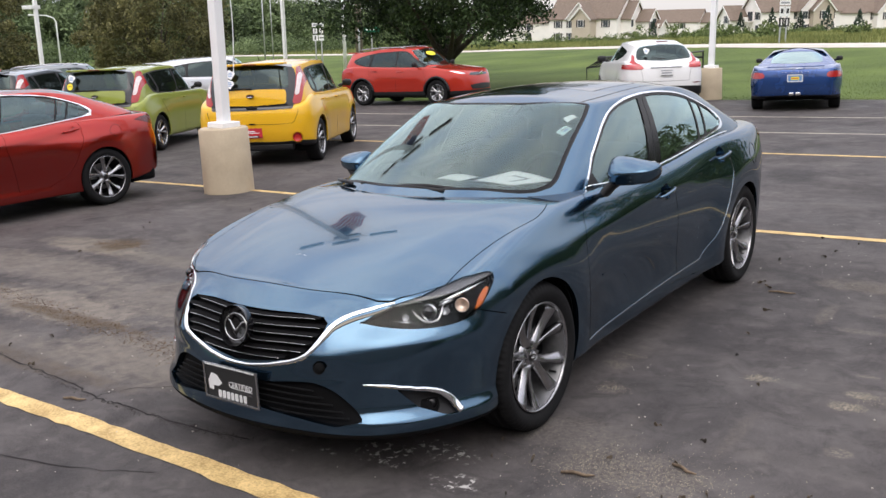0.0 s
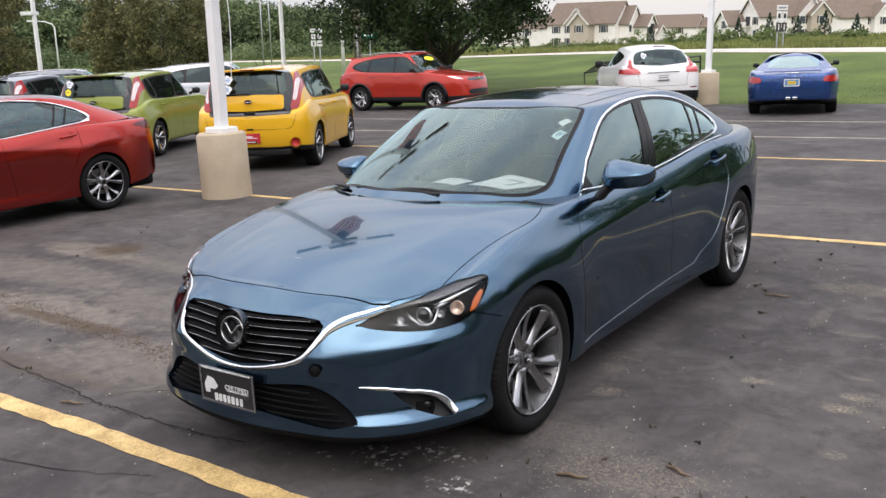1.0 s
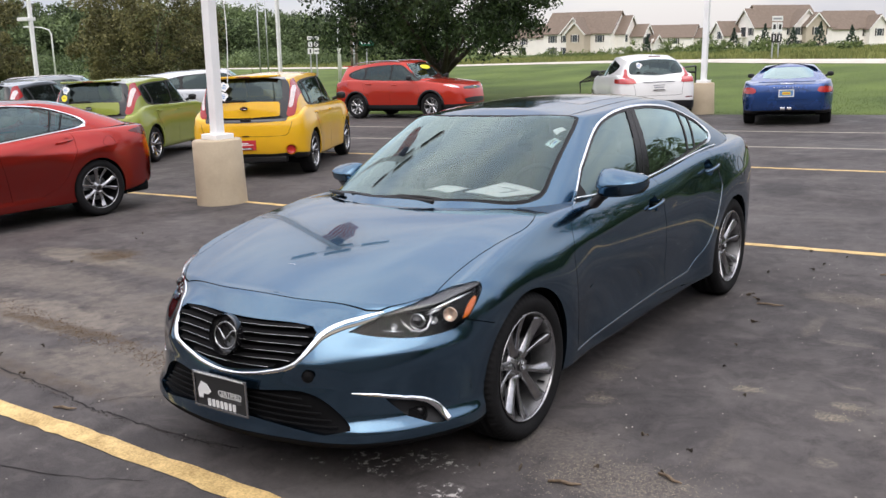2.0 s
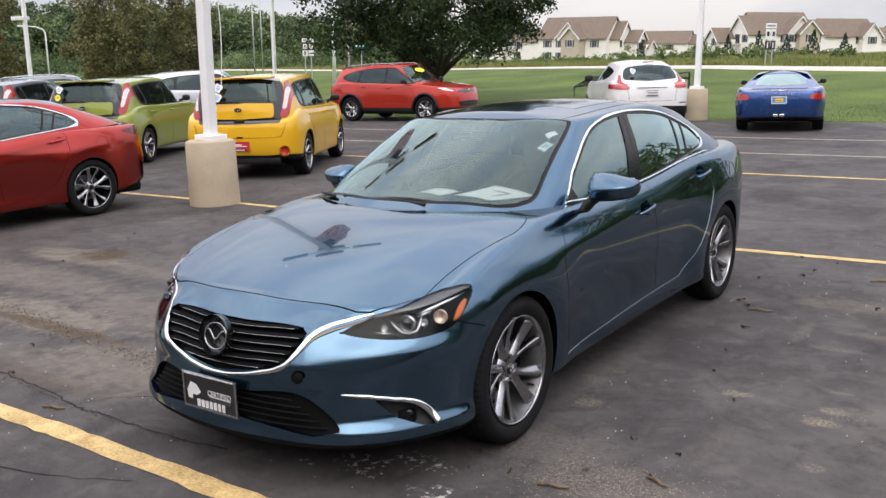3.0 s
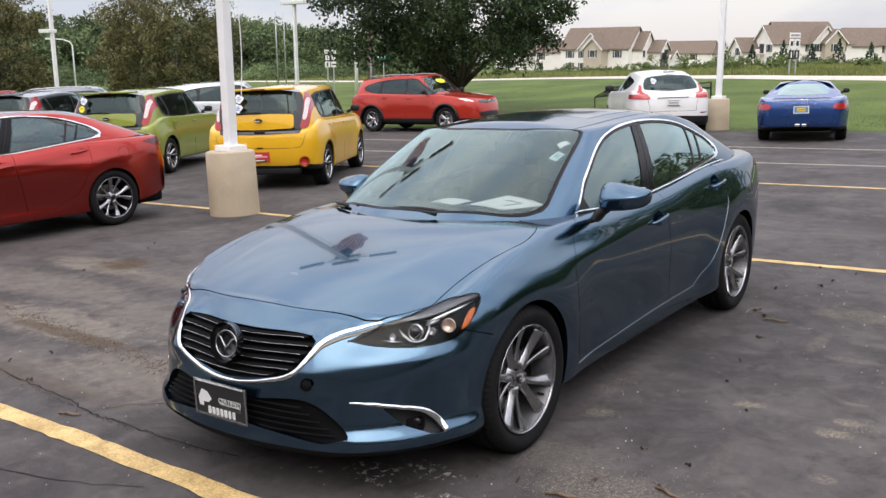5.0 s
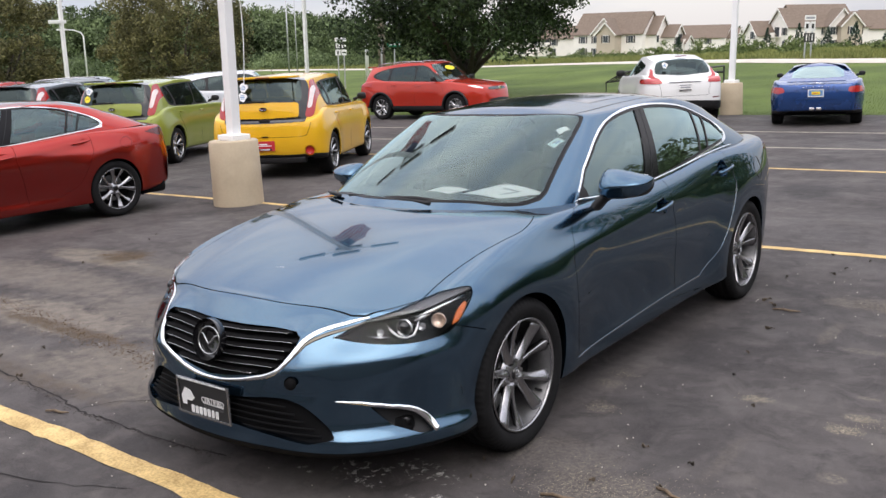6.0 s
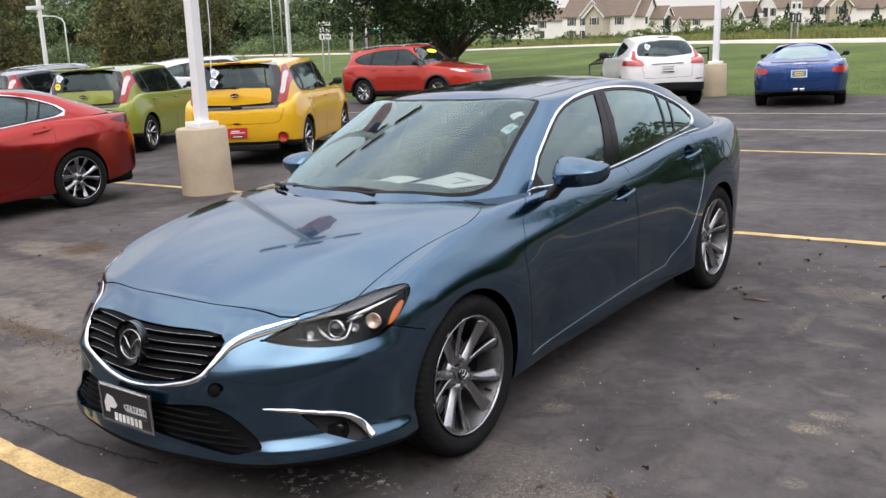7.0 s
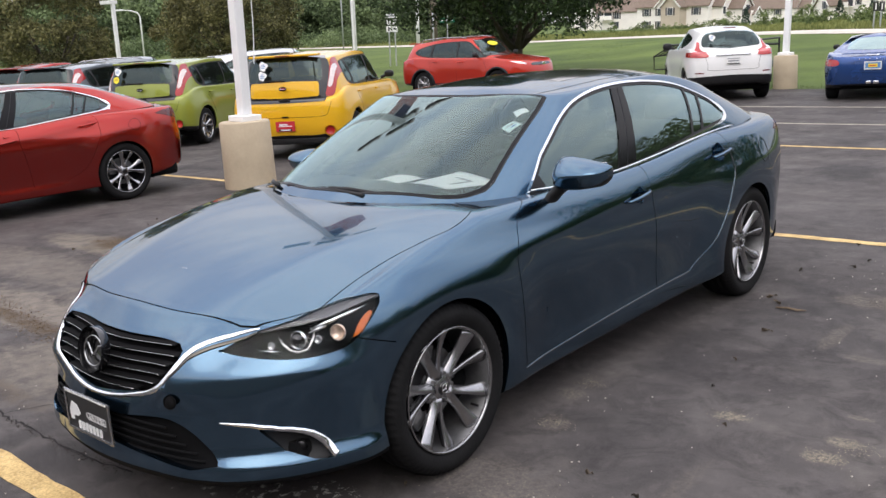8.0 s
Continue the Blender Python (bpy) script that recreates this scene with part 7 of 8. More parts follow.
for k_, (x0, x1, y, w, mm) in enumerate(((-9.5, .86, -2.49, 0.12, M_YELLOW_LINE), (-14, 9, 3.08, 0.10, M_YELLOW_LINE), (-12, 14, 8.1, 0.10, M_YELLOW_LINE),
                                         (-22, 16, 13.4, 0.11, M_WHITE_LINE), (-20, 16, 10.7, 0.10, M_WHITE_LINE))):
    tagged(part("parking_line", line_bm(x0, x1, y, w, seed=k_ + 3), mm), "worn painted parking line on the asphalt", "road marking", kind="structure")


# ---- light poles ----
def base_post(x, y, width, height, label):
    t = empty("pole_base", pose(x, y, 0), label, "concrete base", "pole bases")
    r = width / 2
    bm = lathe([(0.0, height), (r - 0.02, height), (r, height - 0.02), (r + 0.006, 0.3), (r + 0.01, 0.0)], 40, "Z")
    for v in bm.verts:
        k = 1 + .012 * noise.noise(v.co * 2.5)
        v.co.x, v.co.y = v.co.x * k, v.co.y * k
    part("plinth", bm, M_CONCRETE, t, smooth=True)
    return t


def lot_pole(x, y, z0, height, arms=True, flag=False, width=.13, label="tall white steel light pole on a concrete base", turn=20):
    """A square light pole with four flood heads on crossed arms."""
    t = empty("light_pole", upright(x, y, z0), label, "light pole", "light poles")
    part("foot_plate", box((.29, .29, .07), (0, 0, .035), .01), M_POLE, t)
    part("shaft", box((width, width, height), (0, 0, height / 2), .012), M_POLE, t)
    if arms:
        for k, (reach, side) in enumerate(((.62, 0), (.62, 180), (.26, 90), (.26, 270))):
            a = pose(0, 0, height - .08, 0, 0, turn + side)
            bm = box((reach - .1, .05, .05), (reach / 2 - .1, 0, 0), .008)
            bmesh.ops.transform(bm, matrix=a, verts=bm.verts)
            part("arm", bm, M_POLE, t)
            size = (.62, .26) if reach > .5 else (.26, .62)
            out_ = reach + (.22 if reach > .5 else .05)
            head = box((*size, .10), (out_, 0, .02), .02)
            bmesh.ops.transform(head, matrix=a, verts=head.verts)
            h = part("flood_head", head, M_FIXTURE, t)
            lens = box((size[0] - .05, size[1] - .05, .02), (out_, 0, -.034), .006)
            bmesh.ops.transform(lens, matrix=a, verts=lens.verts)
            part("flood_lens", lens, M_FIXTURE_DARK, h)
    return t


base_post(-6.17, 2.95, 0.62, 0.82, "round tan concrete pole base standing on the asphalt")
base_post(-5.12, 17.95, 0.54, 0.78, "round tan concrete pole base at the edge of the lawn")
lot_pole(-6.15, 2.95, 0.82, POLE_TOP, turn=POLE_TURN)
lot_pole(-5.12, 17.95, 0.78, 6.2)
# rope for the flag
bm = tube([Vector((-6.0, 3.06, 1.5)) + Vector((0.05 * math.sin(k * .6), .02 * k * 0, .25 * k)) + Vector((.0325 * .25 * k, 0, 0)) for k in range(17)], .006, 6)
tagged(part("halyard", bm, M_SIGN_WHITE), "white halyard rope hanging beside the light pole", "rope")


def flag(m):
    """A striped flag with a dark starred corner, waving."""
    t = empty("flag", m, "red and white striped flag with a blue starred corner", "flag")
    w, h, n = 1.6, 1.0, 28
    wave = lambda u, v: Vector((w * u * .66, .10 * math.sin(8 * u + 2.5 * v) * (.2 + u) + .03 * math.sin(17 * u) + .30 * v * (.3 + .7 * u), -h * v * (1 - .50 * u) - 1.25 * u ** 1.2))
    for s in range(13):
        for mm, u0, u1 in (((M_FLAG_BLUE, 0, .4), (M_FLAG_RED if s % 2 == 0 else M_FLAG_WHITE, .4, 1)) if s < 7 else ((M_FLAG_RED if s % 2 == 0 else M_FLAG_WHITE, 0, 1),)):
            bm = bmesh.new()
            k = max(3, int(n * (u1 - u0)))
            rows = [[bm.verts.new(wave(u0 + (u1 - u0) * i / k, v)) for v in (s / 13, (s + 1) / 13)] for i in range(k + 1)]
            for a, b in zip(rows, rows[1:]):
                bm.faces.new((a[0], b[0], b[1], a[1]))
            part("stripe" if mm is not M_FLAG_BLUE else "canton", bm, mm, t, smooth=True)
    return t


flag(upright(-6.06, 2.99, .82 + POLE_TOP - .12, FLAG_TURN))

# poles farther off
for x, y, h, head in ((-31.48, 15.7, 5.2, 2.65), (-25.6, 23.35, 5.6, 3.15)):
    z = float(land(x, y))
    t = empty("light_pole", upright(x, y, z), "white light pole with box fixtures behind the cars", "light pole", "light poles")
    part("shaft", box((.13, .13, h), (0, 0, h / 2), .01), M_POLE, t)
    part("flood_head", box((.75, .35, .14), (-.30, 0, 3.8 if x < -30 else 4.75), .02), M_FIXTURE, t)
    if x > -30:
        part("flood_head", box((.70, .35, .14), (.35, 0, 4.75), .02), M_FIXTURE, t)


def street_lamp(x, y, h, reach):
    t = empty("street_lamp", upright(x, y, float(land(x, y)), 60), "slim pale street lamp with a curved arm", "street lamp")
    part("shaft", tube([(0, 0, 0), (0, 0, h * .93), (-.12, 0, h * .99), (-.5, 0, h * 1.03), (-reach, 0, h * 1.04)], [.055, .045, .04, .035, .03], 10), M_FIXTURE, t, smooth=True)
    part("lamp_head", box((.55, .2, .10), (-reach - .2, 0, h * 1.04), .03), M_FIXTURE, t)


street_lamp(-48.1, 26.85, 3.6, 1.0)
for x, y, h, r, mm, lab in ((-47.9, 43.4, 5.6, .055, M_GALV, "tall gray utility mast beside the road"), (-54.7, 50.8, 6.2, .05, M_GALV, "slim gray utility mast beside the road"),
                            (-30.4, 32.6, 4.2, .10, M_POLE, "plain white pole standing on the verge"), (-33.05, 36.9, 5.5, .22, M_WOOD_POLE, "weathered wooden utility pole beside the road"),
                            (-30.9, 34.4, 2.6, .06, M_GALV, "short gray sign post on the verge")):
    tagged(new("utility_pole", bm_mesh("utility_pole", tube([(0, 0, 0), (0, 0, h * .6), (0, 0, h)], [r, r * .9, r * .75], 10), [mm], True)), lab, "pole", "utility poles").matrix_basis = upright(x, y, float(land(x, y)))


def route_sign(x, y, z, w, turn, rows, posts, label):
    """Stacked road sign sheets on posts; the writing too small to read is drawn as bars."""
    t = empty("road_sign", upright(x, y, float(land(x, y)), turn), label, "road sign")
    for px_ in posts:
        part("post", box((.07, .05, z + .3), (px_, .04, (z + .3) / 2), .006), M_GALV, t)
    for cx, cz, sw, sh, mm, marks in rows:
        p = part("sign_sheet", box((sw, .012, sh), (cx, 0, z + cz), .004), mm, t)
        for mx, mz, mw, mh, m2 in marks:
            part("sign_mark", box((mw, .006, mh), (cx + mx, -.009, z + cz + mz), .002), m2, p)
    return t


K, W_, G_ = M_SIGN_BLACK, M_SIGN_WHITE, M_SIGN_GREEN
route_sign(-31.4, 31.65, 2.0, .6, 44, [(0, .62, .62, .20, W_, [(0, 0, .5, .10, M_PAPER_INK)]), (-.16, .30, .30, .36, K, [(0, 0, .22, .26, W_), (0, 0, .08, .18, K)]), (.16, .30, .30, .36, K, [(0, 0, .22, .26, W_), (0, 0, .08, .18, K)]),
                            (-.16, -.06, .28, .30, W_, [(0, 0, .08, .2, K)]), (.16, -.06, .28, .30, W_, [(0, 0, .2, .06, K)])], (-.16, .16), "white and black route marker signs on the verge")
route_sign(-10.9, 45.4, 1.5, .6, 62, [(0, .62, .78, .26, W_, [(0, 0, .6, .10, M_PAPER_INK)]), (-.2, .18, .36, .50, W_, [(0, .02, .18, .24, K)]), (.2, .18, .36, .50, W_, [(0, .02, .18, .24, K)]),
                            (-.2, -.38, .36, .46, K, [(0, 0, .08, .3, W_)]), (.2, -.38, .36, .46, K, [(0, 0, .08, .3, W_)])], (-.22, .22), "white and black route marker signs beside the road")
route_sign(-34.4, 39.7, 2.05, .6, 42, [(0, 0, .95, .30, G_, [(0, 0, .7, .10, W_)])], (0,), "green street name sign on a post")

# ---- the road behind the lawn ----
way = smooth_loop([(60, 14), (28, 27), (-6, 42.6), (-14.5, 47.3), (-38, 57.5), (-70, 66), (-130, 74)], 10, False)
bm = bmesh.new()
rows_ = []
for i_, p_ in enumerate(way):
    d_ = way[min(i_ + 1, len(way) - 1)] - way[max(i_ - 1, 0)]
    n_ = np.array([-d_[1], d_[0]]) / np.hypot(*d_)
    rows_.append([bm.verts.new((*(p_ + n_ * o), float(land(*(p_ + n_ * o))) + h)) for o, h in ((.6, .02), (.9, .10), (2.4, .12), (2.7, .02))])
for a_, b_ in zip(rows_, rows_[1:]):
    for j_ in range(3):
        bm.faces.new((a_[j_], b_[j_], b_[j_ + 1], a_[j_ + 1]))
bmesh.ops.recalc_face_normals(bm, faces=bm.faces)
tagged(part("road", bm, M_ROAD), "pale two-lane road crossing behind the lawn", "road", kind="structure")


# ---- plants ----
def leaf_mesh(name, centres, radii, per, size, material, seed, flat=.8):
    """Small folded leaves scattered in clumps."""
    r = np.random.RandomState(seed)
    c = np.repeat(np.array(centres, float), per, axis=0)
    rad = np.repeat(np.array(radii, float), per)[:, None]
    d = r.normal(size=c.shape)
    d /= np.linalg.norm(d, axis=1, keepdims=True)
    p = c + d * rad * (r.rand(len(c), 1) ** .45) * np.array([1, 1, flat])
    a = r.normal(size=c.shape)
    a /= np.linalg.norm(a, axis=1, keepdims=True)
    b = np.cross(a, r.normal(size=c.shape))
    b /= np.linalg.norm(b, axis=1, keepdims=True)
    n = np.cross(a, b)
    s = size * (.6 + .8 * r.rand(len(c), 1))
    v = np.stack([p - a * s, p - b * s * .5 + n * s * .15, p + a * s, p + b * s * .5 + n * s * .15], 1).reshape(-1, 3)
    f = np.arange(len(v)).reshape(-1, 4).tolist()
    me = bpy.data.meshes.new(name)
    me.from_pydata(v.tolist(), [], f)
    me.materials.append(material)
    return me


def crown_points(n, rx, rz, z0, seed, shell=.45, lump=.28, cut=None):
    """Clump centres in an uneven crown."""
    r = np.random.RandomState(seed)
    out = []
    while len(out) < n:
        d = r.normal(size=3)
        d /= np.linalg.norm(d)
        k = (shell + (1 - shell) * r.rand() ** .5) * (1 + lump * noise.noise(Vector(d * 2.2) + Vector((seed, 0, 0))))
        p = np.array([d[0] * rx * k, d[1] * rx * k, z0 + d[2] * rz * k])
        if cut is None or cut(p):
            out.append(p)
    return out


def tree(name, x, y, trunk_h, trunk_r, rx, rz, z0, clumps, per, leaf, material, label, seed, clump_r=.55, limbs=7, cut=None):
    t = empty(name, upright(x, y, float(land(x, y)) - .05), label, "tree")
    rnd = random.Random(seed)
    bm = tube([(0, 0, 0), (.03, 0, .15), (.0, .02, trunk_h * .6), (.02, 0, trunk_h)], [trunk_r * 1.5, trunk_r * 1.1, trunk_r, trunk_r * .95], 12)
    for k in range(limbs):
        a = 2 * math.pi * k / limbs + rnd.uniform(-.3, .3)
        r_, up_ = rx * rnd.uniform(.45, .75), rz * rnd.uniform(.5, 1.2)
        pts = [(0, 0, trunk_h * .92)]
        for q in (.25, .55, 1.0):
            pts.append((r_ * q * math.cos(a) + rnd.uniform(-.1, .1), r_ * q * math.sin(a) + rnd.uniform(-.1, .1), trunk_h + up_ * (q ** 1.2)))
        tube(pts, [trunk_r * .6, trunk_r * .42, trunk_r * .25, trunk_r * .08], 8, bm)
    part("trunk", bm, M_BARK, t, smooth=True)
    pts = crown_points(clumps, rx, rz, z0, seed, cut=cut)
    ob = new("crown", leaf_mesh("crown", pts, [clump_r * rnd.uniform(.6, 1.3) for _ in pts], per, leaf, material, seed))
    ob.parent = t
    return t


maple_cut = lambda p: p[2] > 1.85 + .25 * math.sin(p[0] * 1.7) + (.35 if p[0] > 2.2 else 0)
tree("maple_tree", -16.9, 23.1, 1.15, .24, 4.8, 3.8, 4.9, 340, 220, .075, M_LEAF_DARK, "dark green broad maple tree standing on the lawn", 4, .70, 9, maple_cut)
tree("bronze_tree", -33.0, 22.4, .9, .20, 3.3, 3.1, 3.0, 210, 220, .065, M_LEAF_BRONZE, "bronze-green rounded tree behind the back row", 7, .60, 6)
tree("bronze_tree", -37.2, 15.8, .9, .20, 2.9, 3.0, 2.9, 170, 220, .065, M_LEAF_BRONZE, "bronze-green rounded tree at the lot edge", 9, .60, 6)


def grove(name, spots, label, material, per_tree, leaf, seed, rx=(3.0, 5.0), rz=(3.5, 5.5), clump=1.0, n=26):
    """Many trees too far off to count."""
    rnd = random.Random(seed)
    cs, rs = [], []
    for x, y, h in spots:
        z = float(land(x, y))
        a, b = rnd.uniform(*rx), h * .5
        for p in crown_points(n, a, b, z + h * .52, rnd.randint(0, 9999), .5, .35):
            cs.append((x + p[0], y + p[1], max(p[2], z + .2)))
            rs.append(clump * rnd.uniform(.7, 1.4))
    ob = new(name, leaf_mesh(name, cs, rs, per_tree, leaf, material, seed))
    return tagged(ob, label, "trees", kind="stuff")


rnd = random.Random(11)
edge_ = smooth_loop([(-118, -40), (-116, 10), (-112, 45), (-108, 75), (-104, 98), (-99, 110), (-91, 122)], 24, False)
spots = []
for i_, p_ in enumerate(edge_):
    u_ = i_ / len(edge_)
    for k_ in range(3):
        hh = (8.6 - 3.5 * max(0, u_ - .62) / .38 + rnd.uniform(-1.3, 1.6)) * (1 if k_ else .72)
        spots.append((p_[0] - 5 * k_ + rnd.uniform(-2.5, 2.5), p_[1] + 4 * k_ + rnd.uniform(-2.5, 2.5), hh))
grove("woods", spots, "dense dark green woods beyond the road", M_LEAF_WOODS, 46, .25, 3)

under = [(p_[0] + rnd.uniform(10, 34), p_[1] - rnd.uniform(0, 12), rnd.uniform(.9, 2.6)) for p_ in edge_[:96] for k_ in range(2)]
grove("undergrowth", under, "green bushes in front of the woods", M_LEAF_WOODS, 30, .13, 31, (1.2, 2.8), clump=.6, n=14)

# meadow, shrubs and far hedges
def blades(name, area, count, h, w, material, seed, label):
    r = np.random.RandomState(seed)
    pts = area(r, count)
    z = land(pts[:, 0], pts[:, 1])
    a = r.rand(count) * 2 * math.pi
    hh = h * (.5 + r.rand(count))
    ww = w * (.6 + .8 * r.rand(count))
    dx, dy = np.cos(a) * ww, np.sin(a) * ww
    lx, ly = r.normal(size=count) * hh * .25, r.normal(size=count) * hh * .25
    v = np.stack([np.stack([pts[:, 0] - dx, pts[:, 1] - dy, z - .05], 1), np.stack([pts[:, 0] + dx, pts[:, 1] + dy, z - .05], 1), np.stack([pts[:, 0] + lx, pts[:, 1] + ly, z + hh], 1)], 1).reshape(-1, 3)
    me = bpy.data.meshes.new(name)
    me.from_pydata(v.tolist(), [], np.arange(len(v)).reshape(-1, 3).tolist())
    me.materials.append(material)
    return tagged(new(name, me), label, "grass", kind="stuff")


def beyond_road(lo, hi):
    def area(r, n):
        i = r.randint(0, len(way) - 1, n)
        t = r.rand(n, 1)
        p = way[i] * (1 - t) + way[i + 1] * t
        d = way[i + 1] - way[i]
        nn = np.stack([-d[:, 1], d[:, 0]], 1) / np.linalg.norm(d, axis=1, keepdims=True)
        side = np.sign((nn * np.array([[-.3, 1]])).sum(1))[:, None]
        return p + nn * side * (lo + (hi - lo) * r.rand(n, 1) ** 1.3)
    return area


blades("meadow_grass", beyond_road(.5, 50), 60000, .22, .060, M_MEADOW, 5, "tall yellow-green meadow grass beyond the road")
blades("verge_grass", beyond_road(-.4, 4.0), 9000, .24, .045, M_MEADOW, 8, "ragged grass along the far verge")
lawn = lambda r, n: np.column_stack([-34 + 40 * r.rand(n), 17.78 + 26 * r.rand(n) ** 2.2])
blades("lawn_grass", lawn, 60000, .030, .010, M_GRASS, 6, "short mown grass blades on the lawn")

rnd = random.Random(21)
r_ = np.random.RandomState(2)
pp = beyond_road(14, 60)(r_, 90)
grove("shrubs", [(p[0], p[1], rnd.uniform(.5, 1.5)) for p in pp], "pale green shrubs scattered in the meadow", M_LEAF_LIGHT, 26, .11, 13, (.6, 1.4), clump=.35, n=14)
hedge = [(-110 + 75 * k / 60 + rnd.uniform(-2, 2), 168 + 28 * k / 60 + rnd.uniform(-8, 8), rnd.uniform(.4, 1.3)) for k in range(60)]
grove("shrubs", hedge, "green hedge bushes below the apartment houses", M_LEAF_LIGHT, 36, .18, 15, (1.2, 2.6), clump=.6, n=14)
grove("far_trees", [(-130 + 3.2 * k + rnd.uniform(-2, 2), 300 + rnd.uniform(-8, 8) + .2 * k, rnd.uniform(5, 9)) for k in range(44)], "far tree line behind the houses", M_LEAF_WOODS, 12, .7, 17, (4, 6), clump=1.5, n=16)
# trees across the frontage, behind the viewer
grove("frontage_trees", [(24 + rnd.uniform(-3, 3), -24 + 3.0 * k, rnd.uniform(5.5, 9)) for k in range(26)], "leafy trees across the frontage", M_LEAF_WOODS, 22, .30, 19, (2.5, 4.2), clump=1.0, n=48)
# this row is added out of view, to dim the low sky on that side
grove("frontage_trees", [(-36 + 4 * k + rnd.uniform(-2, 2), -34 + rnd.uniform(-2, 2), rnd.uniform(9, 13)) for k in range(17)], "leafy trees added out of view behind the lot", M_LEAF_WOODS, 20, .32, 23, (2.5, 4.2), clump=1.0, n=48)

grove("frontage_trees", [(10 + 3.4 * k + rnd.uniform(-2, 2), 27 + rnd.uniform(-3, 3), rnd.uniform(6.5, 9.5) if k < 6 else rnd.uniform(5, 7)) for k in range(9)], "leafy trees beyond the end of the lot", M_LEAF_WOODS, 22, .30, 29, (2.5, 4.2), clump=1.0, n=48)
# plain wall added unseen behind the viewer, to darken what the bumper mirrors
bm = box((46, .4, 7.4), (12, -15.2, 3.7), .03)
box((46.3, .6, .35), (12, -15.2, 7.45), .03, 1, None, bm)
tagged(part("reflection_wall", bm, M_BLOCK), "plain gray-brown block wall added out of view for dark reflections", "wall", kind="structure")

def spruce(x, y, h, seed):
    t = empty("spruce", upright(x, y, float(land(x, y))), "small dark green spruce by the houses", "tree", "spruces by the houses")
    part("trunk", tube([(0, 0, 0), (0, 0, h * .9)], [.14, .03], 8), M_BARK, t)
    r = random.Random(seed)
    cs, rs = [], []
    for k in range(46):
        u = (k + .5) / 46
        a = k * 2.4
        rad = h * .30 * (1 - u) * r.uniform(.6, 1.1)
        cs.append((rad * math.cos(a), rad * math.sin(a), h * (.06 + .94 * u)))
        rs.append(h * .085 * (1.1 - u))
    ob = new("crown", leaf_mesh("crown", cs, rs, 14, .22, M_LEAF_SPRUCE, seed))
    ob.parent = t


for k_, (x, y, h) in enumerate(((-59.5, 190.6, 5.0), (-53.6, 192.4, 5.6), (-48.2, 193.8, 4.6), (-43.2, 195.1, 5.4), (-76.3, 184.4, 4.2), (-37.5, 197, 4.4))):
    spruce(x, y, h, 40 + k_)

# ---- apartment houses on the far side ----
def gable_block(parent, w, d, eave, ridge, at, turn, wall, along="x", over=.45):
    """A walled block under a gabled roof; along: the ridge's direction."""
    m = Matrix.Translation(at) @ pose(0, 0, 0, 0, 0, turn)
    bm = bmesh.new()
    hw, hd = w / 2, d / 2
    if along == "x":
        ends = [(-hw, [(-hd, 0), (hd, 0), (hd, eave), (0, ridge), (-hd, eave)]), (hw, [(-hd, 0), (hd, 0), (hd, eave), (0, ridge), (-hd, eave)])]
        rings = [[bm.verts.new((x, y, z)) for y, z in pts] for x, pts in ends]
    else:
        ends = [(-hd, [(-hw, 0), (hw, 0), (hw, eave), (0, ridge), (-hw, eave)]), (hd, [(-hw, 0), (hw, 0), (hw, eave), (0, ridge), (-hw, eave)])]
        rings = [[bm.verts.new((x, y, z)) for x, z in pts] for y, pts in ends]
    for i in range(5):
        bm.faces.new((rings[0][i], rings[0][(i + 1) % 5], rings[1][(i + 1) % 5], rings[1][i]))
    bm.faces.new(rings[0])
    bm.faces.new(rings[1])
    bmesh.ops.recalc_face_normals(bm, faces=bm.faces)
    bmesh.ops.transform(bm, matrix=m, verts=bm.verts)
    part("wall", bm, wall, parent)
    span = hd if along == "x" else hw
    length = hw if along == "x" else hd
    rise = (ridge - eave) / span
    bm = bmesh.new()
    for s in (1, -1):
        for lift in (0,):
            a = [(0, ridge + .05), (s * (span + over), ridge - rise * (span + over) + .05)]
            quad = []
            for l in (-(length + over), length + over):
                for o, z in a:
                    quad.append((l, o, z) if along == "x" else (o, l, z))
            lo = [bm.verts.new(q) for q in (quad[0], quad[1], quad[3], quad[2])]
            hi = [bm.verts.new((q[0], q[1], q[2] + .22)) for q in (quad[0], quad[1], quad[3], quad[2])]
            bm.faces.new(lo)
            bm.faces.new(hi)
            for i in range(4):
                bm.faces.new((lo[i], lo[(i + 1) % 4], hi[(i + 1) % 4], hi[i]))
    bmesh.ops.recalc_face_normals(bm, faces=bm.faces)
    bmesh.ops.transform(bm, matrix=m, verts=bm.verts)
    part("roof", bm, M_ROOF, parent)
    # pale barge boards along the front gable
    if along == "y":
        bm = bmesh.new()
        for s in (1, -1):
            ln = math.hypot(span + over, rise * (span + over))
            box((ln, .10, .30), (s * (span + over) / 2, -(length + over + .06), ridge - rise * (span + over) / 2 + .06), 0, 1, pose(0, 0, 0, 0, s * math.degrees(math.atan(rise))), bm)
        bmesh.ops.transform(bm, matrix=m, verts=bm.verts)
        part("barge_board", bm, M_TRIM, parent)
    return m


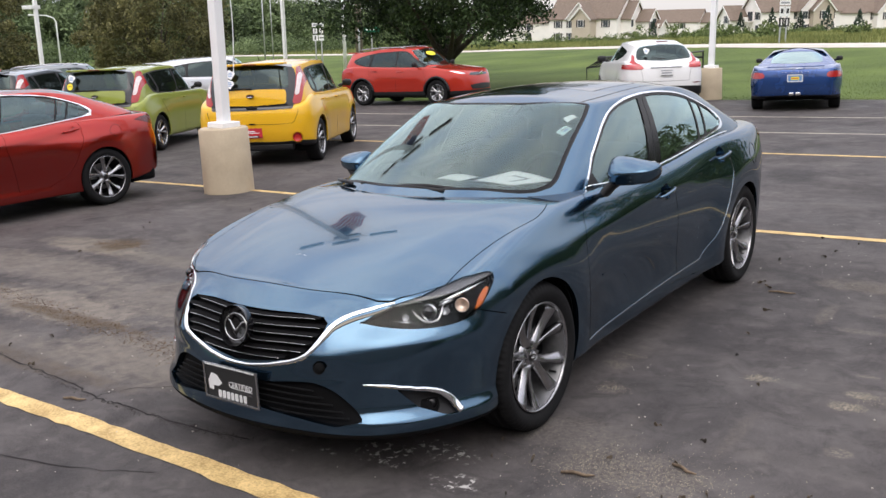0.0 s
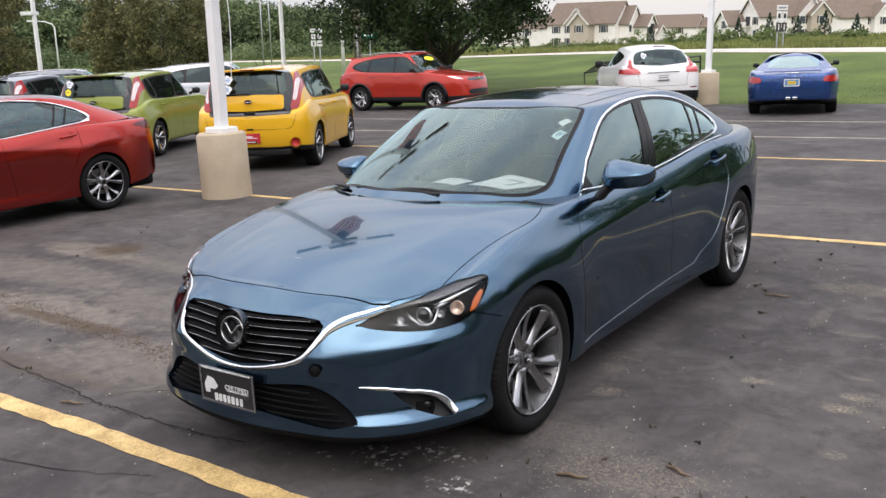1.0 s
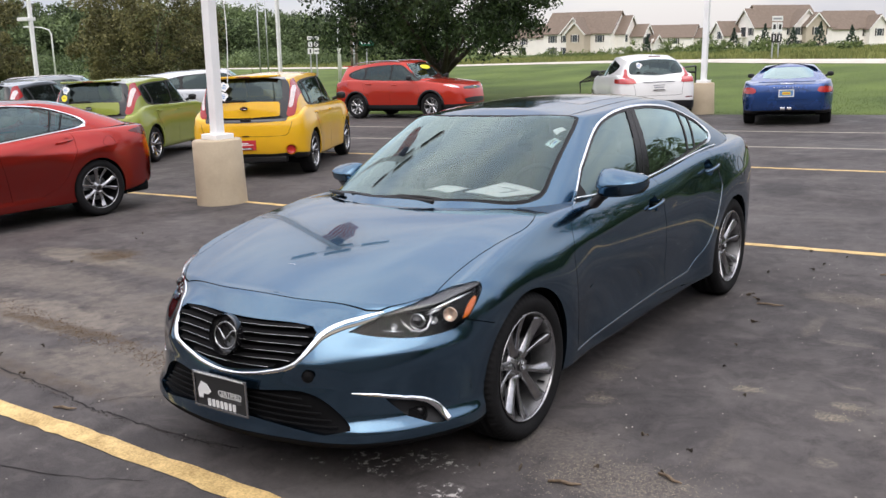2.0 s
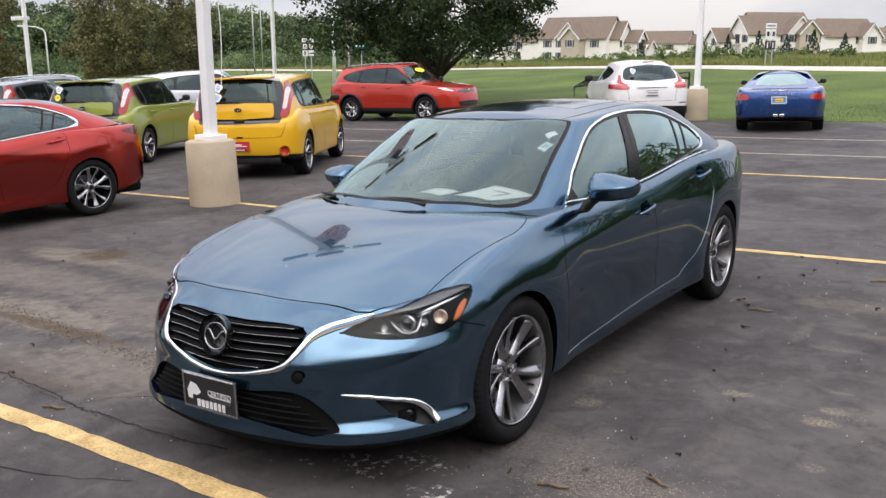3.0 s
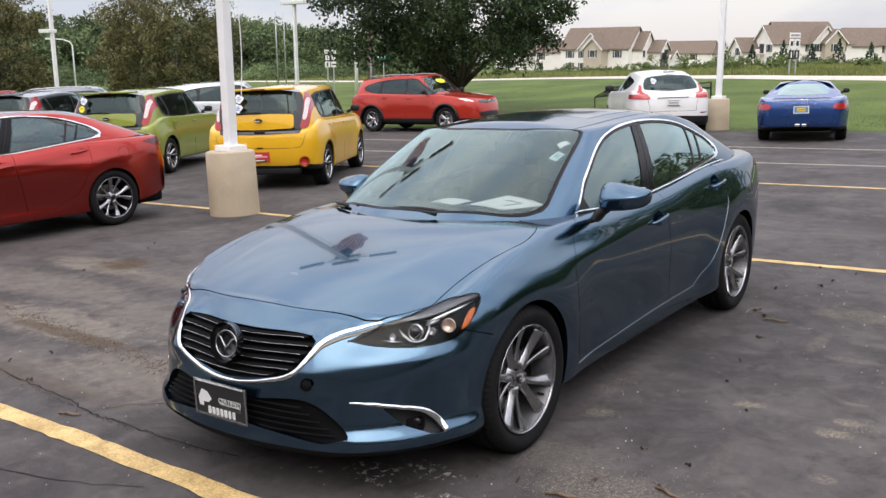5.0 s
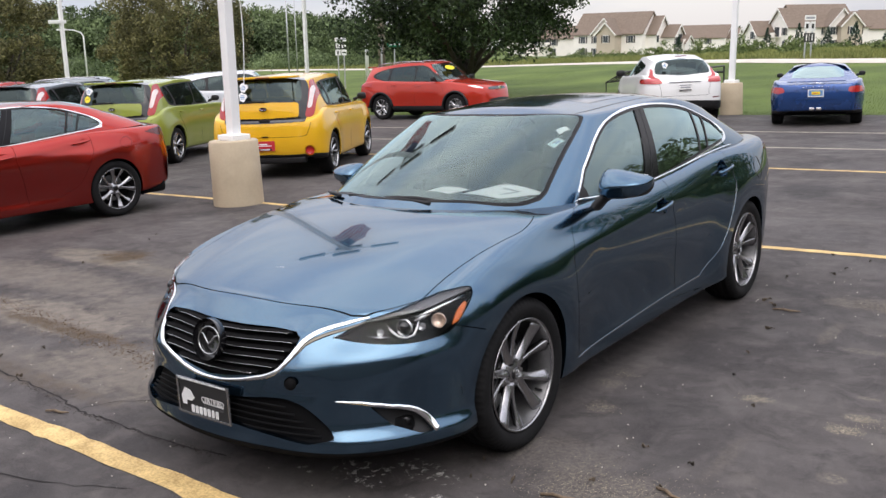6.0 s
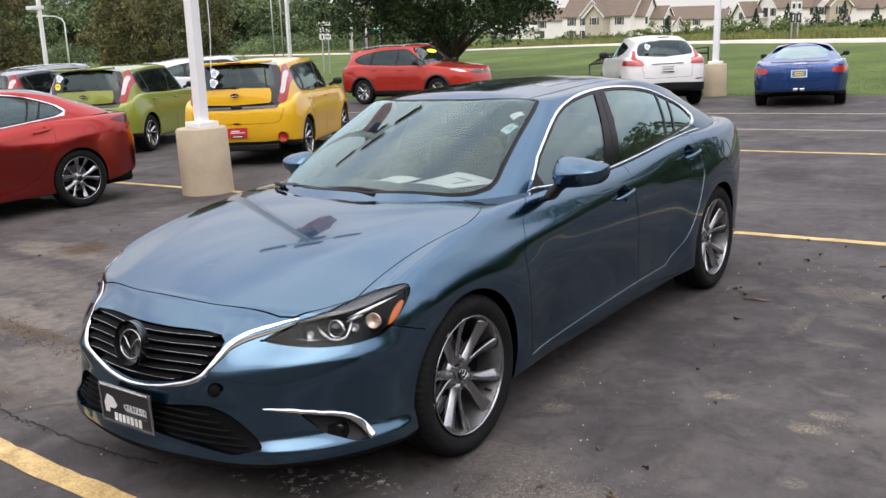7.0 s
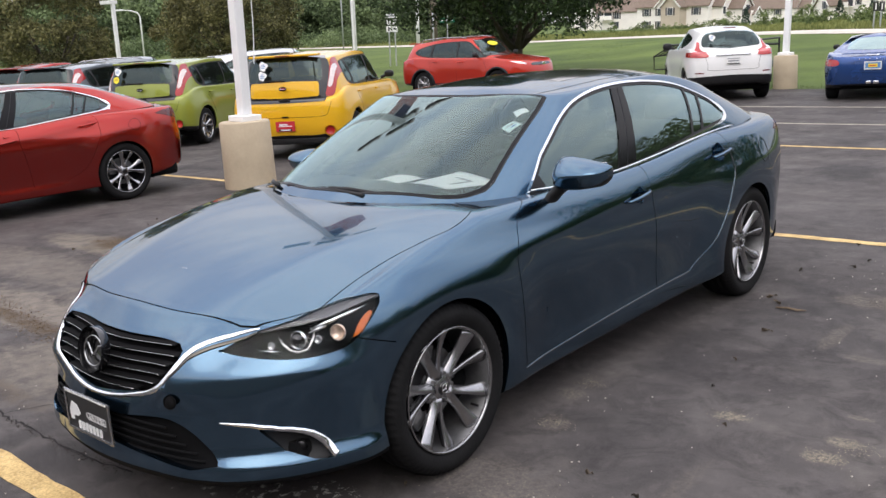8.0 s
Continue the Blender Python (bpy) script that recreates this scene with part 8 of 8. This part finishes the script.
def house_window(parent, m, x, y, z, w=1.5, h=1.5, shutters=True):
    bm = box((w + .24, .10, h + .24), (x, y, z), .02)
    bmesh.ops.transform(bm, matrix=m, verts=bm.verts)
    win = part("window", bm, M_TRIM, parent)
    for s in (1, -1):
        bm = box((w / 2 - .05, .06, h), (x + s * w / 4, y - .05, z), .01)
        bmesh.ops.transform(bm, matrix=m, verts=bm.verts)
        part("pane", bm, M_HOUSE_GLASS, win)
        if shutters:
            bm = box((.38, .08, h + .1), (x + s * (w / 2 + .32), y - .02, z), .01)
            bmesh.ops.transform(bm, matrix=m, verts=bm.verts)
            part("shutter", bm, M_SHUTTER, win)


def balcony(parent, m, x, y, z, w=3.4):
    bm = box((w, 1.5, .2), (x, y - .75, z), .02)
    box((w, .08, .9), (x, y - 1.46, z + .55), .01, 1, None, bm)
    bmesh.ops.transform(bm, matrix=m, verts=bm.verts)
    b = part("balcony", bm, M_SIDING, parent)
    for s in (1, -1):
        bm = box((.16, .16, 2.6), (x + s * (w / 2 - .1), y - 1.38, z - 1.3), .01)
        bmesh.ops.transform(bm, matrix=m, verts=bm.verts)
        part("balcony_post", bm, M_TRIM, b)
    bm = box((w * .62, .06, 2.1), (x, y - .03, z + 1.15), .01)
    bmesh.ops.transform(bm, matrix=m, verts=bm.verts)
    part("balcony_door", bm, M_HOUSE_GLASS, b)


def house(x, y, z, turn, wings, label):
    t = empty("apartment_house", upright(x, y, z, turn), label, "house", "apartment houses")
    for w, d, eave, ridge, ox, oy, face, wall, along, wins, balc in wings:
        m = gable_block(t, w, d, eave, ridge, (ox, oy, 0), face, wall, along)
        for wx, wz, sh in wins:
            house_window(t, m, wx, -d / 2 - .03, wz, 1.3, 1.6, sh)
        for bx, bz in balc:
            balcony(t, m, bx, -d / 2, bz)
    return t


S1, S2 = M_SIDING, M_SIDING_TAN
# sizes of each wing: width, depth, eave, ridge; place; the way it faces; wall; ridge; windows; balconies
house(-101.3, 205.5, .2, 0, [
    (18.4, 11, 5.5, 10.4, 0, 0, 0, S1, "x", ((-6.6, 4.1, True), (-6.6, 1.2, True), (6.3, 4.1, True)), ()),
    (6.4, 5, 5.5, 9.0, .2, -5, 0, S1, "y", ((-2.2, 4.1, True), (-2.2, 1.2, True)), ()),
    (4.8, 4, 5.4, 7.9, 1.4, -7, 0, S2, "y", ((0, 4.2, True),), ()),
    (8.0, 8, 5.3, 9.3, 7.6, 1.0, 90, S1, "y", ((-3.0, 4.1, False),), ()),
    (6.0, 9, 4.6, 7.2, 10.4, 3.2, 90, S1, "y", ((-1.6, 3.6, True),), ((.6, 2.9),)),
    (5.0, 4, 3.0, 4.6, 14.5, 5.5, 90, S1, "y", (), ())], "cream two-storey apartment house with long brown roof")
house(-126, 214, 1.0, 4, [
    (20, 10, 4.6, 7.6, 0, 0, 0, S1, "x", ((-6, 3.6, True), (-1, 3.6, True), (4, 3.6, True), (4, 1.2, False)), ((1.5, 2.6),)),
    (6, 6, 4.8, 7.2, -5, -3, 0, S1, "y", ((0, 3.8, True), (0, 1.4, True)), ())], "cream apartment house half hidden by the maple")
house(-58.0, 219.3, -.2, 46, [
    (14.0, 11, 5.3, 9.9, 0, 0, 0, S1, "x", ((-5.4, 4.1, True), (-1.6, 4.1, True), (-1.6, 1.2, True)), ()),
    (9.0, 8, 5.1, 9.1, -5.6, -1.4, -90, S1, "y", ((2.8, 4.1, True), (2.8, 1.2, False)), ((-.6, 2.9),)),
    (6.6, 7, 3.4, 6.4, -10.6, 3.0, -90, S1, "y", ((1.2, 3.4, True),), ()),
    (6.2, 4, 5.3, 8.8, 2.4, -5.4, 0, S1, "y", ((-2.2, 4.1, True), (-2.2, 1.2, True)), ()),
    (5.0, 4, 5.3, 7.9, 3.9, -7.0, 0, S2, "y", ((.1, 4.1, True),), ()),
    (5.0, 8, 5.0, 8.2, 8.4, -.5, 0, S1, "x", ((0, 4.1, True), (0, 1.2, True)), ())], "cream two-storey apartment house with gabled brown roofs")
house(-47.0, 238.5, -.9, 46, [
    (13, 10, 5.0, 8.9, 0, 0, 0, S1, "x", ((-3, 3.9, True), (2, 3.9, True)), ()),
    (9.0, 7, 4.8, 8.4, -5.0, -1.2, -90, S1, "y", ((2.2, 3.9, True), (2.2, 1.2, True), (-2.4, 3.9, False)), ()),
    (5, 4, 4.9, 7.8, 4.0, -4.8, 0, S1, "y", ((0, 3.9, True),), ())], "cream apartment house with stepped brown roofs")
house(-37.5, 256, -1.6, 42, [
    (18, 10, 4.2, 7.2, 2, 0, 0, S1, "x", ((-5, 2.8, True), (3, 2.8, True)), ()),
    (8, 7, 4.0, 6.8, -7, -1.5, -90, S1, "y", ((1.5, 3.0, True),), ((-1.6, 2.2),))], "cream apartment house farther along the road")
house(-112, 290, -.6, 4, [
    (17, 10, 5.0, 8.8, 0, 0, 0, S1, "x", ((-3, 3.8, True), (3, 3.8, True)), ()),
    (8, 7, 4.8, 7.6, 8, 1, 90, S1, "y", ((0, 3.8, True),), ())], "small cream house far behind the hedge")

# ---- utility trailer behind the small crossover ----
trailer = empty("utility_trailer", pose(-7.25, 19.0, 0, 0, 0, 4), "black steel utility trailer with a tilted mesh ramp", "trailer")
part("deck", box((2.3, 1.5, .08), (.15, 0, .55), .01), M_BLACK, trailer)
for y in (-.74, .74):
    part("side_rail", tube([(-1.0, y, 1.0), (1.3, y, 1.0)], .028, 6), M_BLACK, trailer)
    for x in (-1.0, -.25, .5, 1.3):
        part("stake", tube([(x, y, .55), (x, y, 1.0)], .024, 6), M_BLACK, trailer)
    part("trailer_wheel", tyre_bm(.29, .18, .18, False, 28), M_RUBBER, trailer).matrix_basis = Matrix.Translation((.2, y * 1.14, .29)) @ pose(0, 0, 0, 0, 0, 90)
for k in range(6):
    part("ramp_bar", tube([(-1.0, -.70 + .28 * k, 1.12), (-1.5, -.70 + .28 * k, .85)], .018, 6), M_BLACK, trailer)
for z, x in ((1.12, -1.0), (.98, -1.25), (.85, -1.5)):
    part("ramp_bar", tube([(x, -.72, z), (x, .72, z)], .022, 6), M_BLACK, trailer)
for y in (-.72, .72):
    part("ramp_brace", tube([(-1.5, y, .85), (-1.5, y, .50), (-1.0, y, .52)], .018, 6), M_BLACK, trailer)
part("headboard", tube([(1.3, -.74, 1.0), (1.3, -.74, 1.16), (1.3, .74, 1.16), (1.3, .74, 1.0)], .024, 6), M_BLACK, trailer)
part("jack", tube([(1.6, 0, 0), (1.6, 0, .75)], .03, 8), M_BLACK, trailer)
part("tongue", tube([(1.3, -.5, .52), (1.9, 0, .48), (1.3, .5, .52)], .035, 6), M_BLACK, trailer)

# ---- litter on the asphalt ----
rnd = random.Random(77)


def dry_leaf(x, y, r, seed):
    q = random.Random(seed)
    bm = bmesh.new()
    n = 6
    mid = [bm.verts.new((r * (-1 + 2 * i / n), 0, .005 + .006 * math.sin(i))) for i in range(n + 1)]
    for s in (1, -1):
        rim = [bm.verts.new((r * (-1 + 2 * i / n) * .98, s * r * .34 * math.sin(math.pi * min(max(i / n, .02), .98)) * q.uniform(.6, 1.2), .008 + .014 * q.random())) for i in range(n + 1)]
        for i in range(n):
            bm.faces.new((mid[i], mid[i + 1], rim[i + 1], rim[i]) if s > 0 else (mid[i], rim[i], rim[i + 1], mid[i + 1]))
    ob = part("dry_leaf", bm, M_DRYLEAF, None)
    ob.matrix_basis = pose(x, y, .001, 0, 0, q.uniform(0, 360))
    return tagged(ob, "curled brown dry leaf lying on the asphalt", "leaf", "dry leaves")


for k_ in range(70):
    if k_ < 40:
        x, y = rnd.uniform(1.0, 4.2), rnd.uniform(-2.2, 3.2)
    elif k_ < 56:
        x, y = rnd.gauss(1.35, .35), rnd.gauss(-1.65, .25)
    else:
        x, y = rnd.uniform(-5.5, -1.2), rnd.uniform(-2.3, 2.2)
    dry_leaf(x, y, rnd.uniform(.008, .022), k_)
for x, y, r in ((1.12, 1.32, .034), (1.27, .79, .03), (1.05, 1.42, .035), (.98, 2.1, .035), (1.9, 1.6, .02), (-2.55, -1.75, .03)):
    dry_leaf(x, y, r, int(x * 100))
for i_, (x, y, a, l) in enumerate(((1.24, 1.22, 6, .085), (1.8, 2.4, 30, .09), (-4.0, .9, 10, .12), (-1.4, -2.32, 20, .07), (1.6, -1.5, -20, .06), (1.25, -1.75, 15, .07))):
    ob = part("twig", tube([(-l, 0, .010), (-l * .3, .008, .012), (l * .4, -.006, .011), (l, .004, .010)], [.006, .008, .007, .003], 6), M_TWIG, None, smooth=True)
    ob.matrix_basis = pose(x, y, 0, 0, 0, a)
    tagged(ob, "short dry twig lying on the asphalt", "twig", "twigs")
chips = []
for k_ in range(420):
    x, y = (rnd.uniform(.9, 4.8), rnd.uniform(-2.4, 4.0)) if k_ < 300 else (rnd.uniform(-3.5, .6), rnd.uniform(-3.2, -1.0))
    chips.append((x, y, rnd.uniform(.002, .0055)))
bm = bmesh.new()
for x, y, r in chips:
    bmesh.ops.create_icosphere(bm, subdivisions=1, radius=r, matrix=Matrix.Translation((x, y, r * .6)) @ pose(0, 0, 0, rnd.uniform(0, 90), 0, rnd.uniform(0, 90)) @ Matrix.Diagonal((1, .8, .6, 1)))
tagged(part("stone_chips", bm, M_STONE_CHIP), "pale stone chips scattered over the asphalt", "gravel", kind="stuff")


def crack(points, w, seed):
    """A narrow open crack in the asphalt, dark inside."""
    q = random.Random(seed)
    pts = smooth_loop(points, 8, False)
    bm = bmesh.new()
    rows = []
    for i, p in enumerate(pts):
        d = pts[min(i + 1, len(pts) - 1)] - pts[max(i - 1, 0)]
        n = np.array([-d[1], d[0]]) / (np.hypot(*d) + 1e-9)
        j = q.uniform(-.012, .012)
        ww = w * q.uniform(.3, 1.2) * (1 if 0 < i < len(pts) - 1 else .1)
        rows.append([bm.verts.new((*(p + n * (j + s * ww)), .0025)) for s in (-1, 1)])
    for a, b in zip(rows, rows[1:]):
        bm.faces.new((a[0], b[0], b[1], a[1]))
    tagged(part("crack", bm, M_CRACK), "thin dark crack in the asphalt", "crack", kind="structure")


crack([(-3.2, -2.05), (-2.24, -2.14), (-1.73, -2.17), (-1.35, -2.24), (-1.11, -2.23), (-.64, -2.24), (-.2, -2.2)], .006, 1)
crack([(-1.35, -2.24), (-1.25, -2.05), (-1.0, -1.9), (-.7, -1.9)], .003, 2)
crack([(-4.5, -3.3), (-2.0, -3.05), (-.8, -2.82), (-.3, -2.62)], .0035, 3)
crack([(-1.3, -2.52), (-1.27, -2.46)], .006, 4)
for k_, x in enumerate((-1.25, -.93, -.62, -.35, -.12, .06, .30, .52)):
    crack([(x, -2.552), (x + rnd.uniform(-.03, .03), -2.49), (x + rnd.uniform(-.06, .06), -2.43)], .0035, 10 + k_)


def grit(points, spread, count, size, material, seed, label):
    """Crumbs of soil and broken asphalt strewn along a line."""
    q = random.Random(seed)
    line = smooth_loop(points, 10, False)
    verts, faces = [], []
    for _ in range(count):
        i = q.randint(0, len(line) - 2)
        p = line[i] + (line[i + 1] - line[i]) * q.random()
        x, y, r, a = p[0] + q.gauss(0, spread), p[1] + q.gauss(0, spread), q.uniform(*size), q.uniform(0, 6.3)
        k = len(verts)
        for t, w in ((0, 1.0), (1.9, .8), (3.3, 1.1), (4.8, .7)):
            verts.append((x + r * w * math.cos(a + t), y + r * w * math.sin(a + t), 0.001))
        verts.append((x + .2 * r, y, r * q.uniform(.5, .9)))
        faces += [(k, k + 1, k + 4), (k + 1, k + 2, k + 4), (k + 2, k + 3, k + 4), (k + 3, k, k + 4)]
    me = bpy.data.meshes.new("grit")
    me.from_pydata(verts, [], faces)
    me.materials.append(material)
    tagged(new("grit", me), label, "gravel", kind="stuff")


grit([(-4.3, -1.25), (-3.4, -1.34), (-2.6, -1.46), (-1.9, -1.50), (-1.3, -1.62)], .065, 1700, (.003, .008), M_SOIL, 1, "brown soil crumbs washed into a low ridge")
grit([(-4.95, .20), (-4.66, .30), (-4.35, .24)], .05, 260, (.003, .008), M_SOIL, 2, "brown soil crumbs in a shallow dip")
grit([(-3.2, -2.05), (-2.24, -2.14), (-1.35, -2.24), (-.64, -2.24), (-.2, -2.2)], .016, 600, (.002, .006), M_SOIL_DARK, 3, "dark crumbs along the crack")
grit([(1.15, -1.70), (1.40, -1.62), (1.75, -1.58)], .13, 1500, (.0012, .0038), M_GRIT, 4, "pale sandy grit beside the front wheel")
for k_, (x, y) in enumerate(((.86, -.36), (.97, -.84), (1.57, -.35), (2.02, -.52), (2.10, -.38))):
    grit([(x - .05, y), (x, y + .01), (x + .05, y)], .035, 160, (.0012, .0035), M_GRIT, 5 + k_, "pale sandy grit in a small patch")
